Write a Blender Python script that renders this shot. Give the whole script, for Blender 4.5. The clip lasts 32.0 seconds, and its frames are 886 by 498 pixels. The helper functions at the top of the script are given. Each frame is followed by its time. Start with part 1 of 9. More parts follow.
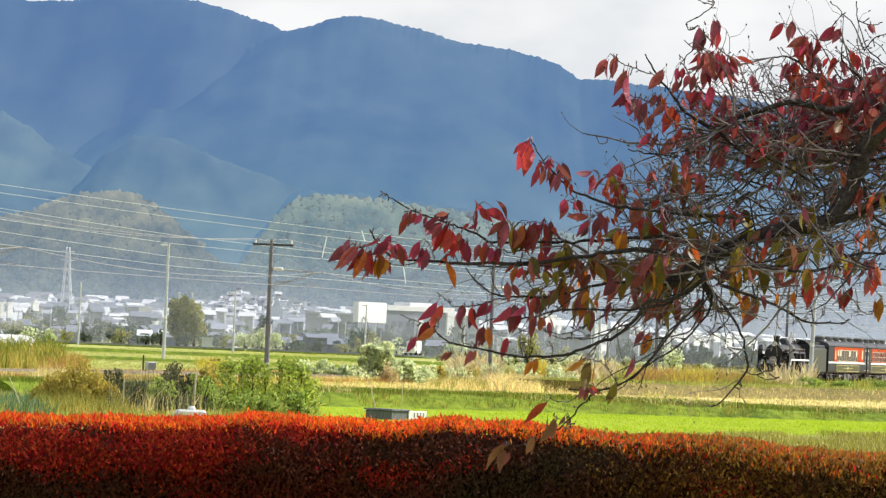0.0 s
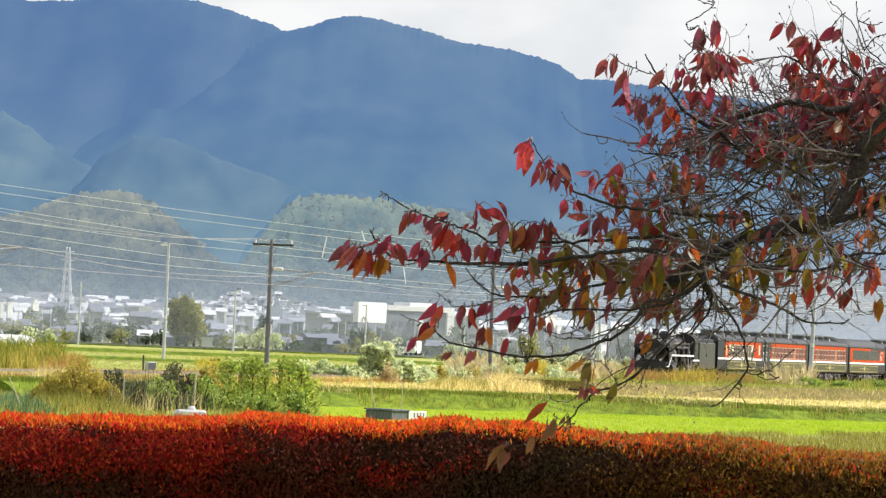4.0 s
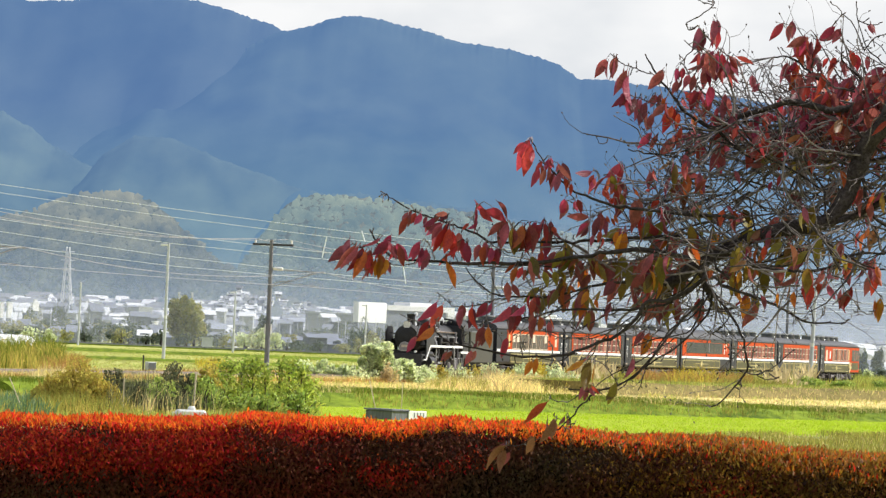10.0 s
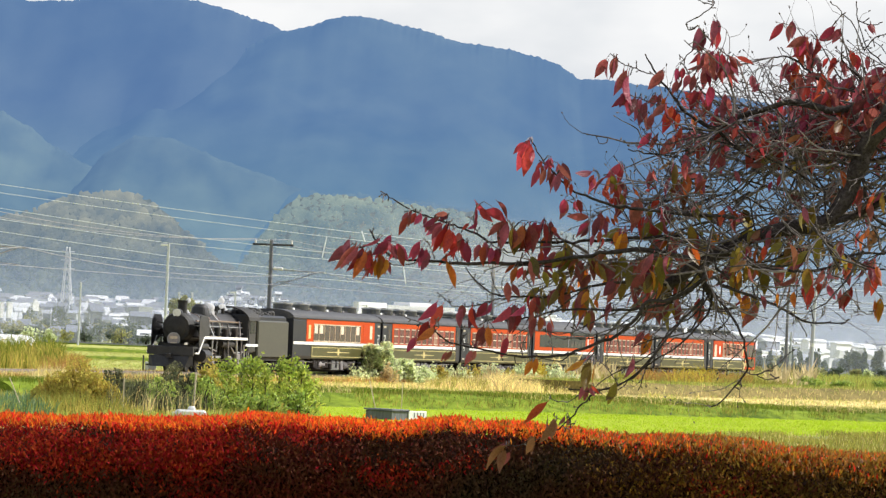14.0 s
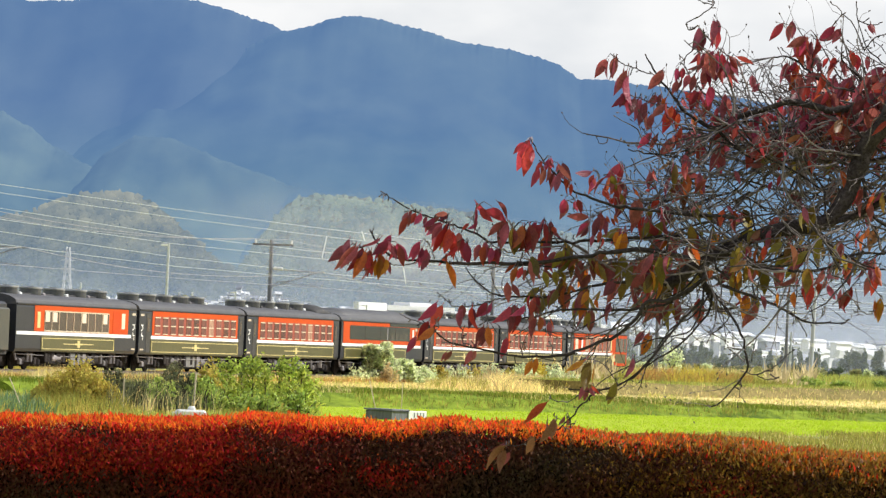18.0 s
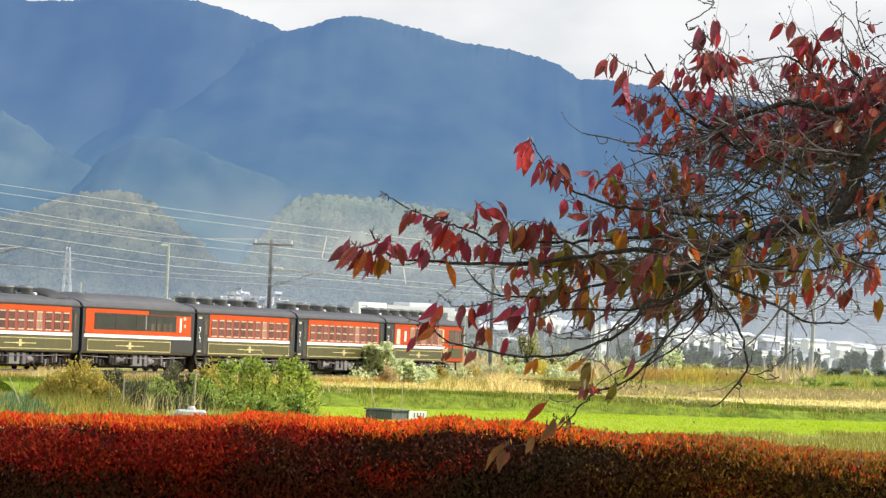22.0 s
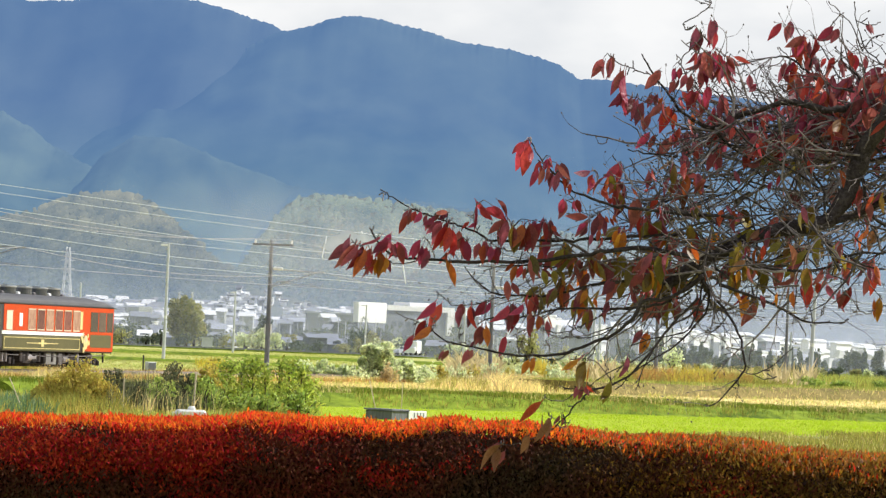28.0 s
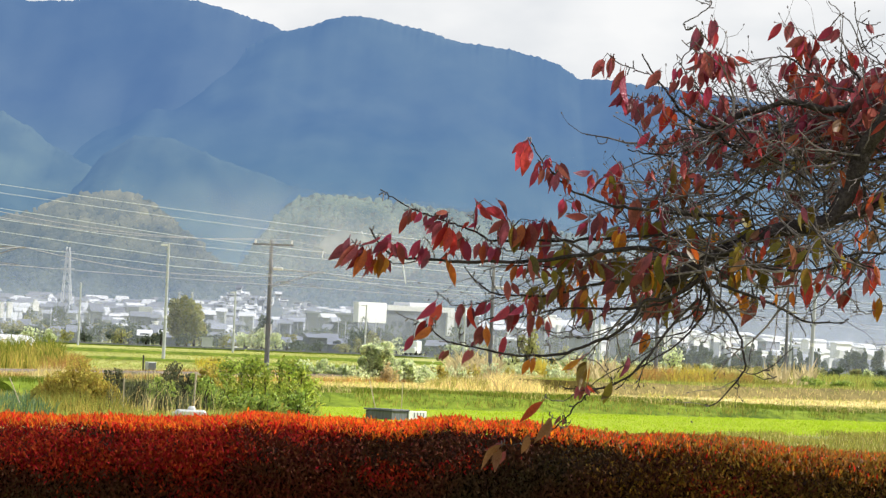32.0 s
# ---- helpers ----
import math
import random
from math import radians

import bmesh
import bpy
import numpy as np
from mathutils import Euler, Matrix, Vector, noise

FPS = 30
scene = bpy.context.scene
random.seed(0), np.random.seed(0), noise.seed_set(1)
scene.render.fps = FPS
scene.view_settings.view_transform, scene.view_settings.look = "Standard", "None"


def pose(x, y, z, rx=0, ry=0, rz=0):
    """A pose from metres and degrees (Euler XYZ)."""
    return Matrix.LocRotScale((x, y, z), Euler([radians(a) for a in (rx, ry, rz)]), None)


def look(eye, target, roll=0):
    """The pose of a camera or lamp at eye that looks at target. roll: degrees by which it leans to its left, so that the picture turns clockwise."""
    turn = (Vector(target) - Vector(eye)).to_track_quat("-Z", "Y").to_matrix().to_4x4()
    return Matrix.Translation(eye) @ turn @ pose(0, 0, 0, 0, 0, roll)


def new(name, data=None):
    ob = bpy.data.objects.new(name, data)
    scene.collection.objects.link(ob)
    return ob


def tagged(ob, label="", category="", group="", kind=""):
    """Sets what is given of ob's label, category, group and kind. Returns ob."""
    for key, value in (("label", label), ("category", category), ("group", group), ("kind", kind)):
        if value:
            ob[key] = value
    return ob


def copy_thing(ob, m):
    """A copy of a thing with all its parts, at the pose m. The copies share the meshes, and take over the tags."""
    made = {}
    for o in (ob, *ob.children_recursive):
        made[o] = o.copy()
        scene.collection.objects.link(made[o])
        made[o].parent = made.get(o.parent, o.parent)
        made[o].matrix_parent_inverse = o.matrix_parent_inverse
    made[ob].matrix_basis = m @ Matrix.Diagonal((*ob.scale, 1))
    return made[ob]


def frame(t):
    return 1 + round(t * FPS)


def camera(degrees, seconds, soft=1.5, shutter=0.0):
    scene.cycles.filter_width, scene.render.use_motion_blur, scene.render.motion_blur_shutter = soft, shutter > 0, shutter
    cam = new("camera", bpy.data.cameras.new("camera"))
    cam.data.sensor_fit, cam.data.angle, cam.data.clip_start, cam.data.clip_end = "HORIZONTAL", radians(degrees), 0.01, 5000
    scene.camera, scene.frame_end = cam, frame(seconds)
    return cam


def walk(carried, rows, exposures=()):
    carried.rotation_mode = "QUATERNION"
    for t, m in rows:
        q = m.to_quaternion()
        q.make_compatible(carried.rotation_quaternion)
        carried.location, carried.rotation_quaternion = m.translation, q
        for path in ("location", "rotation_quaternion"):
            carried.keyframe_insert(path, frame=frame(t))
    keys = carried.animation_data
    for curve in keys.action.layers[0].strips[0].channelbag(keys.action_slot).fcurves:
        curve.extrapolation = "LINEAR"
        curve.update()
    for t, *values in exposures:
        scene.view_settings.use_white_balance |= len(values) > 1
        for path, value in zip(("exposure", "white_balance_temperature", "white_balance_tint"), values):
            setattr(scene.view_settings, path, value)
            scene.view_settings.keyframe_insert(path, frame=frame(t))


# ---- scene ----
# Eye 2.85 m above the rice fields, a long lens that leans a little to its left.
EYE = 2.853
cam = camera(8.699, 32.0, 1.35)
view = look((0, 0, EYE), (0, 100, EYE + 1.5737), 2.407)
walk(cam, [(0, view), (32, view)], [(0, 0.3), (32, 0.3)])

# ---- sky and sun ----
SUN_AZ, SUN_EL = 68.0, 38.0      # degrees from the viewing axis towards the right; height
world = bpy.data.worlds.new("sky")
scene.world = world
world.use_nodes = True
wn, wl = world.node_tree.nodes, world.node_tree.links
sky = wn.new("ShaderNodeTexSky")
sky.sky_type, sky.sun_disc = "NISHITA", False
sky.sun_elevation, sky.sun_rotation = radians(SUN_EL), radians(SUN_AZ)
sky.air_density, sky.dust_density = 1.0, 2.0
w_co, w_noise, w_ramp, w_mix = (wn.new("ShaderNodeTexCoord"), wn.new("ShaderNodeTexNoise"),
                                wn.new("ShaderNodeValToRGB"), wn.new("ShaderNodeMixRGB"))
w_noise.inputs["Scale"].default_value, w_noise.inputs["Detail"].default_value = 2.2, 6
w_ramp.color_ramp.elements[0].position, w_ramp.color_ramp.elements[1].position = 0.35, 0.6
w_mix.inputs[2].default_value = (7.4, 7.8, 8.6, 1)
wl.new(w_co.outputs["Generated"], w_noise.inputs["Vector"])
wl.new(w_noise.outputs["Fac"], w_ramp.inputs["Fac"])
wl.new(w_ramp.outputs["Color"], w_mix.inputs[0])
wl.new(sky.outputs["Color"], w_mix.inputs[1])
wl.new(w_mix.outputs["Color"], wn["Background"].inputs["Color"])
wn["Background"].inputs["Strength"].default_value = 0.085

sun = new("sun", bpy.data.lights.new("sun", "SUN"))
sun.data.energy, sun.data.angle, sun.data.color = 5.0, radians(0.6), (1.0, 0.965, 0.905)
az, el = radians(SUN_AZ), radians(SUN_EL)
to_sun = Vector((math.sin(az) * math.cos(el), math.cos(az) * math.cos(el), math.sin(el)))
sun.matrix_world = look(to_sun * 300, (0, 0, 0))


# ---- materials ----
def mat(name, col, col2=None, scale=4.0, rough=0.75, bump=0.15, metal=0.0, rnd=0.0, trans=0.0,
        fine=8.0, spec=0.4, glow=None, contrast=0.25, island=0.0, hue=0.0, stretch=None):
    """A procedural surface: two scales of noise between two colours, fine relief, spread per object or per piece."""
    m = bpy.data.materials.new(name)
    m.use_nodes = True
    n, l = m.node_tree.nodes, m.node_tree.links
    bsdf = n["Principled BSDF"]
    col2 = col2 or tuple(c * 0.7 for c in col)
    co = n.new("ShaderNodeTexCoord")
    vec = co.outputs["Object"]
    if stretch:
        mp = n.new("ShaderNodeMapping")
        mp.inputs["Scale"].default_value = stretch
        l.new(vec, mp.inputs["Vector"])
        vec = mp.outputs["Vector"]
    big, small = n.new("ShaderNodeTexNoise"), n.new("ShaderNodeTexNoise")
    big.inputs["Scale"].default_value, big.inputs["Detail"].default_value = scale, 5
    small.inputs["Scale"].default_value, small.inputs["Detail"].default_value = scale * fine, 4
    for t in (big, small):
        l.new(vec, t.inputs["Vector"])
    add = n.new("ShaderNodeMath")
    add.operation = "ADD"
    half = n.new("ShaderNodeMath")
    half.operation, half.inputs[1].default_value = "MULTIPLY", 0.5
    l.new(big.outputs["Fac"], add.inputs[0])
    l.new(small.outputs["Fac"], add.inputs[1])
    l.new(add.outputs[0], half.inputs[0])
    ramp = n.new("ShaderNodeValToRGB")
    ramp.color_ramp.elements[0].position, ramp.color_ramp.elements[1].position = 0.5 - contrast / 2, 0.5 + contrast / 2
    ramp.color_ramp.elements[0].color, ramp.color_ramp.elements[1].color = (*col2, 1), (*col, 1)
    l.new(half.outputs[0], ramp.inputs["Fac"])
    out = ramp.outputs["Color"]
    if rnd or island or hue:
        hsv = n.new("ShaderNodeHueSaturation")
        src = n.new("ShaderNodeNewGeometry").outputs["Random Per Island"] if island else n.new("ShaderNodeObjectInfo").outputs["Random"]
        rng = n.new("ShaderNodeMapRange")
        amount = island or rnd
        rng.inputs["To Min"].default_value, rng.inputs["To Max"].default_value = 1 - amount, 1 + amount
        l.new(src, rng.inputs["Value"])
        l.new(rng.outputs["Result"], hsv.inputs["Value"])
        if hue:
            mul = n.new("ShaderNodeMath")
            mul.operation, mul.inputs[1].default_value = "MULTIPLY", 7.31
            fr = n.new("ShaderNodeMath")
            fr.operation = "FRACT"
            hr = n.new("ShaderNodeMapRange")
            hr.inputs["To Min"].default_value, hr.inputs["To Max"].default_value = 0.5 - hue, 0.5 + hue
            l.new(src, mul.inputs[0])
            l.new(mul.outputs[0], fr.inputs[0])
            l.new(fr.outputs[0], hr.inputs["Value"])
            l.new(hr.outputs["Result"], hsv.inputs["Hue"])
        l.new(out, hsv.inputs["Color"])
        out = hsv.outputs["Color"]
    l.new(out, bsdf.inputs["Base Color"])
    bsdf.inputs["Roughness"].default_value, bsdf.inputs["Metallic"].default_value = rough, metal
    bsdf.inputs["Specular IOR Level"].default_value = min(spec, 0.06) if rough >= 0.8 else spec
    if bump:
        b = n.new("ShaderNodeBump")
        b.inputs["Strength"].default_value, b.inputs["Distance"].default_value = bump, 0.3 / scale
        l.new(half.outputs[0], b.inputs["Height"])
        l.new(b.outputs["Normal"], bsdf.inputs["Normal"])
    if trans:
        tr, mix = n.new("ShaderNodeBsdfTranslucent"), n.new("ShaderNodeMixShader")
        mix.inputs[0].default_value = trans
        l.new(out, tr.inputs["Color"])
        l.new(bsdf.outputs[0], mix.inputs[1])
        l.new(tr.outputs[0], mix.inputs[2])
        l.new(mix.outputs[0], n["Material Output"].inputs["Surface"])
    if glow:
        bsdf.inputs["Emission Color"].default_value = (*glow[:3], 1)
        bsdf.inputs["Emission Strength"].default_value = glow[3]
    return m


M_SOIL = mat("field_soil", (0.34, 0.33, 0.12), (0.19, 0.22, 0.06), 0.12, 0.95, 0.3)
M_RICE = mat("rice_regrowth", (0.37, 0.45, 0.04), (0.28, 0.35, 0.03), 0.15, 0.9, 0.3)
M_FARFIELD = mat("far_field_turf", (0.54, 0.50, 0.17), (0.26, 0.31, 0.08), 0.12, 0.95, 0.2, stretch=(0.25, 1.0, 1.0), contrast=0.2)
M_BANK = mat("bank_turf", (0.22, 0.29, 0.032), (0.075, 0.115, 0.018), 0.5, 0.95, 0.4, stretch=(0.35, 0.35, 1.5))
M_DRY = mat("dry_stubble", (0.86, 0.73, 0.37), (0.64, 0.53, 0.23), 0.2, 0.95, 0.3)
M_MUD = mat("ditch_earth", (0.28, 0.22, 0.085), (0.12, 0.105, 0.035), 0.8, 0.95, 0.5)
M_BALLAST = mat("ballast", (0.60, 0.47, 0.31), (0.40, 0.31, 0.20), 3.0, 0.95, 0.8)
M_RAIL = mat("rail_steel", (0.35, 0.30, 0.27), (0.2, 0.13, 0.1), 3.0, 0.4, 0.1, 0.8)
M_SLEEPER = mat("sleeper_concrete", (0.36, 0.34, 0.31), None, 4, 0.9, 0.3)
M_ASPHALT = mat("road_asphalt", (0.10, 0.10, 0.10), (0.06, 0.06, 0.06), 2, 0.9, 0.2)
M_CONC = mat("pole_concrete", (0.24, 0.245, 0.26), (0.15, 0.155, 0.165), 2.0, 0.85, 0.2, stretch=(1, 1, 0.2))
M_STEEL = mat("galvanised_steel", (0.42, 0.43, 0.44), (0.28, 0.28, 0.29), 4.0, 0.5, 0.1, 0.6)
M_DARKSTEEL = mat("weathered_steel", (0.07, 0.07, 0.07), (0.04, 0.035, 0.03), 4.0, 0.6, 0.1, 0.3)
M_WIRE = mat("bare_conductor", (0.78, 0.82, 0.90), (0.7, 0.74, 0.80), 5, 0.5, 0.0, 0.0)
# Paler concrete than the railway masts, for the utility poles.
M_STONEWHITE = mat("pale_pole_concrete", (0.62, 0.64, 0.67), (0.48, 0.50, 0.53), 2.0, 0.85, 0.15, stretch=(1, 1, 0.2))
M_WHITE = mat("white_paint", (0.82, 0.82, 0.80), (0.70, 0.70, 0.68), 2.0, 0.6, 0.05)
# train
M_BLACK = mat("engine_black", (0.034, 0.034, 0.036), (0.014, 0.014, 0.015), 2.0, 0.45, 0.08)
M_SOOT = mat("sooty_steel", (0.028, 0.027, 0.027), (0.01, 0.0095, 0.009), 3.0, 0.7, 0.2)
M_UNDER = mat("underframe_grime", (0.055, 0.048, 0.046), (0.018, 0.016, 0.016), 2.0, 0.85, 0.3, rnd=0.3)
M_GREY = mat("coach_charcoal", (0.023, 0.025, 0.033), (0.015, 0.017, 0.023), 0.8, 0.42, 0.04, spec=0.25)
M_ROOF = mat("coach_roof_grey", (0.075, 0.075, 0.08), (0.045, 0.045, 0.05), 0.8, 0.6, 0.1)
M_ORANGE = mat("coach_vermilion", (0.52, 0.068, 0.004), (0.43, 0.050, 0.003), 0.7, 0.5, 0.04, spec=0.12)
M_ORANGE_RED = mat("lounge_red", (0.50, 0.056, 0.005), (0.42, 0.042, 0.004), 0.7, 0.5, 0.04, spec=0.12)
M_PILLAR = mat("window_band_red", (0.30, 0.062, 0.040), (0.21, 0.044, 0.030), 0.9, 0.4, 0.04, spec=0.2)
# Paler grey than the underframe, for scattered pieces of gear.
M_UNDERLIGHT = mat("pale_equipment_grey", (0.21, 0.195, 0.195), (0.10, 0.094, 0.10), 2.0, 0.7, 0.2, rnd=0.5)
M_DRUM = mat("roof_drum_metal", (0.13, 0.135, 0.15), (0.06, 0.062, 0.07), 1.5, 0.22, 0.05, 0.55, spec=0.6)
M_HEADBOARD = mat("headboard_enamel", (0.34, 0.31, 0.30), (0.20, 0.17, 0.17), 6.0, 0.5, 0.05)
M_OLIVE = mat("coach_olive", (0.078, 0.074, 0.020), (0.055, 0.052, 0.014), 0.8, 0.42, 0.04)
M_TENDER = mat("tender_grey_green", (0.060, 0.061, 0.050), (0.048, 0.049, 0.040), 0.8, 0.42, 0.05)
M_GOLD = mat("gold_lining", (0.74, 0.63, 0.30), (0.62, 0.52, 0.22), 3, 0.4, 0.0, 0.3)
M_GLASS = mat("coach_window_glass", (0.19, 0.064, 0.048), (0.10, 0.040, 0.034), 0.5, 0.25, 0.0, rnd=0.35, spec=0.12)
M_GLASSDIM = mat("lounge_window_glass", (0.085, 0.055, 0.042), (0.05, 0.036, 0.03), 0.5, 0.2, 0.0, rnd=0.4, spec=0.3)
M_CURTAIN = mat("drawn_curtain", (0.74, 0.62, 0.48), (0.58, 0.46, 0.36), 8, 0.9, 0.2, stretch=(3, 1, 0.2))
M_HALFDRAWN = mat("half_drawn_blind", (0.42, 0.27, 0.19), (0.24, 0.13, 0.09), 3, 0.8, 0.1)
M_LOUNGE = mat("lounge_glass", (0.020, 0.022, 0.022), (0.009, 0.011, 0.011), 0.6, 0.2, 0.0, spec=0.14)
M_CREAM = mat("window_sash_cream", (0.62, 0.52, 0.38), None, 3, 0.5, 0.0)
M_VENTDARK = mat("cooler_casing", (0.20, 0.205, 0.21), (0.11, 0.11, 0.115), 1.5, 0.35, 0.06)
M_LAMP = mat("lamp_lens", (0.75, 0.75, 0.70), None, 3, 0.15, 0.0)
M_STEAM = mat("steam_white", (0.85, 0.85, 0.86), (0.75, 0.75, 0.77), 1.0, 1.0, 0.3, trans=0.4)
M_STEAM.node_tree.nodes["Principled BSDF"].inputs["Alpha"].default_value = 0.55
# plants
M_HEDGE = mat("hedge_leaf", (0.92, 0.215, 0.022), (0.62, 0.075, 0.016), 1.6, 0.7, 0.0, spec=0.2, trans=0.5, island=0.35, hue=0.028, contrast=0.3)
# Darker copies of the hedge leaf: the face's shade is put into these colours.
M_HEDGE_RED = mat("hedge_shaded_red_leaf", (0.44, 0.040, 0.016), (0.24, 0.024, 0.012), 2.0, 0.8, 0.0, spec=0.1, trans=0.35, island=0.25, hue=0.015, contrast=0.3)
M_HEDGE_DARK = mat("hedge_shade_leaf", (0.115, 0.022, 0.012), (0.052, 0.036, 0.018), 1.1, 0.85, 0.0, trans=0.06, island=0.2, hue=0.02, contrast=0.22, fine=3.0, spec=0.06)
M_HEDGE_AMBER = mat("hedge_shade_olive_leaf", (0.26, 0.125, 0.018), (0.11, 0.062, 0.016), 1.4, 0.85, 0.0, trans=0.15, island=0.35, hue=0.02, contrast=0.25, spec=0.06)
M_HEDGE_OL = mat("hedge_leaf_olive", (0.42, 0.19, 0.020), (0.22, 0.125, 0.022), 2.5, 0.5, 0.0, trans=0.45, island=0.45, hue=0.03)
M_HEDGE_IN = mat("hedge_dark_core", (0.022, 0.012, 0.008), (0.012, 0.007, 0.005), 12, 0.95, 0.5)
M_BARK = mat("cherry_bark", (0.078, 0.064, 0.060), (0.024, 0.019, 0.017), 14, 0.85, 0.6, stretch=(1, 1, 1))
M_TWIG = mat("cherry_twig", (0.25, 0.215, 0.208), (0.068, 0.056, 0.053), 9, 0.8, 0.3, island=0.7)
LEAF_TONES = [("leaf_crimson", (0.46, 0.045, 0.064), (0.24, 0.032, 0.048)), ("leaf_orange_red", (0.52, 0.095, 0.028), (0.30, 0.040, 0.026)),
              ("leaf_brown", (0.38, 0.082, 0.090), (0.17, 0.046, 0.052)), ("leaf_amber", (0.54, 0.20, 0.018), (0.36, 0.075, 0.014)),
              ("leaf_olive", (0.26, 0.20, 0.026), (0.15, 0.085, 0.020)), ("leaf_tan", (0.27, 0.125, 0.06), (0.18, 0.06, 0.03))]
LEAF_COLS = [mat(n, a, b, 2.2, 0.4, 0.25, trans=0.45, rnd=0.45, hue=0.022, contrast=0.3) for n, a, b in LEAF_TONES]
LEAF_COLS_MASS = [mat(n + "_mass", a, b, 30, 0.45, 0.1, trans=0.45, island=0.45, hue=0.022, contrast=0.3) for n, a, b in LEAF_TONES]
M_GRASS = mat("meadow_grass", (0.52, 0.53, 0.12), (0.30, 0.35, 0.07), 0.3, 0.8, 0.0, trans=0.35, island=0.5, hue=0.035)
M_RICEBLADE = mat("rice_blade", (0.46, 0.60, 0.025), (0.38, 0.50, 0.022), 0.3, 0.7, 0.0, trans=0.5, island=0.25, hue=0.01)
M_BANKGRASS = mat("bank_grass", (0.28, 0.33, 0.04), (0.11, 0.16, 0.022), 0.3, 0.85, 0.0, trans=0.35, island=0.4, hue=0.02)
M_STRAW = mat("dry_grass", (0.82, 0.68, 0.31), (0.60, 0.49, 0.20), 0.3, 0.85, 0.0, trans=0.45, island=0.5, hue=0.03)
M_YELLOWWEED = mat("yellow_weed", (0.68, 0.54, 0.13), (0.42, 0.36, 0.08), 0.3, 0.85, 0.0, trans=0.35, island=0.35, hue=0.02)
M_OLIVEGRASS = mat("olive_grass", (0.44, 0.40, 0.09), (0.25, 0.25, 0.055), 0.3, 0.85, 0.0, trans=0.4, island=0.45, hue=0.03)
M_LEEK = mat("leek_blade", (0.19, 0.29, 0.12), (0.11, 0.19, 0.08), 0.5, 0.6, 0.0, trans=0.3, island=0.3)
M_RUSTWEED = mat("rust_weed", (0.56, 0.33, 0.10), (0.38, 0.22, 0.07), 0.5, 0.85, 0.0, trans=0.35, island=0.4, hue=0.02)
M_PAMPAS = mat("pampas_plume", (0.70, 0.58, 0.34), (0.54, 0.43, 0.22), 1.0, 0.9, 0.0, trans=0.4, island=0.25)
M_GOLDENROD = mat("goldenrod", (0.74, 0.58, 0.06), (0.50, 0.41, 0.08), 1.0, 0.8, 0.0, trans=0.35, island=0.3)
M_SHRUB = mat("shrub_leaf", (0.54, 0.62, 0.14), (0.22, 0.33, 0.06), 0.8, 0.6, 0.0, trans=0.35, island=0.45, hue=0.02)
M_GARDENLEAF = mat("garden_plant_leaf", (0.62, 0.66, 0.12), (0.20, 0.28, 0.04), 0.8, 0.5, 0.0, trans=0.55, island=0.5, hue=0.02)
M_VINE = mat("vine_leaf", (0.90, 0.92, 0.62), (0.46, 0.54, 0.24), 0.8, 0.55, 0.0, trans=0.65, island=0.45, hue=0.02)
M_WITHER = mat("withered_stalk", (0.22, 0.22, 0.13), (0.06, 0.075, 0.04), 2, 0.9, 0.0, trans=0.2, island=0.5)
M_WOODLEAF = mat("town_tree_leaf", (0.17, 0.20, 0.13), (0.10, 0.13, 0.10), 0.2, 0.85, 0.0, trans=0.2, island=0.4, hue=0.02)
M_YELLOWDIM = mat("olive_tree_leaf", (0.48, 0.45, 0.20), (0.28, 0.29, 0.14), 0.2, 0.85, 0.0, trans=0.25, island=0.4, hue=0.02)
M_YELLOWTREE = mat("yellowing_tree_leaf", (0.52, 0.49, 0.19), (0.32, 0.33, 0.14), 0.2, 0.85, 0.0, trans=0.3, island=0.4, hue=0.02)
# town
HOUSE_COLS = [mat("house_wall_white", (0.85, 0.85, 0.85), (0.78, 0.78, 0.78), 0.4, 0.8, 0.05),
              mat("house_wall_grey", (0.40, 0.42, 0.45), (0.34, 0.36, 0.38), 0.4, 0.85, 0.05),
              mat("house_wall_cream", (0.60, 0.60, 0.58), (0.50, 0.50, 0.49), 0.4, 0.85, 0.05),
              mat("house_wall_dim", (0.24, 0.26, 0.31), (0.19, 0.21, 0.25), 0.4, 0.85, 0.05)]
ROOF_COLS = [mat("roof_slate", (0.24, 0.26, 0.31), (0.17, 0.19, 0.23), 0.6, 0.5, 0.1),
             mat("roof_metal", (0.80, 0.81, 0.83), (0.66, 0.68, 0.71), 0.6, 0.4, 0.1),
             mat("roof_brown", (0.25, 0.20, 0.19), (0.19, 0.15, 0.14), 0.6, 0.6, 0.1)]
ROOF_COLS += [mat("roof_grey_sheet", (0.44, 0.46, 0.50), (0.34, 0.36, 0.40), 0.6, 0.5, 0.1, rnd=0.35),
              mat("roof_blue_grey", (0.32, 0.35, 0.41), (0.24, 0.26, 0.31), 0.6, 0.5, 0.1, rnd=0.35)]
M_PANE = mat("house_pane", (0.16, 0.18, 0.21), None, 1, 0.15, 0.0)


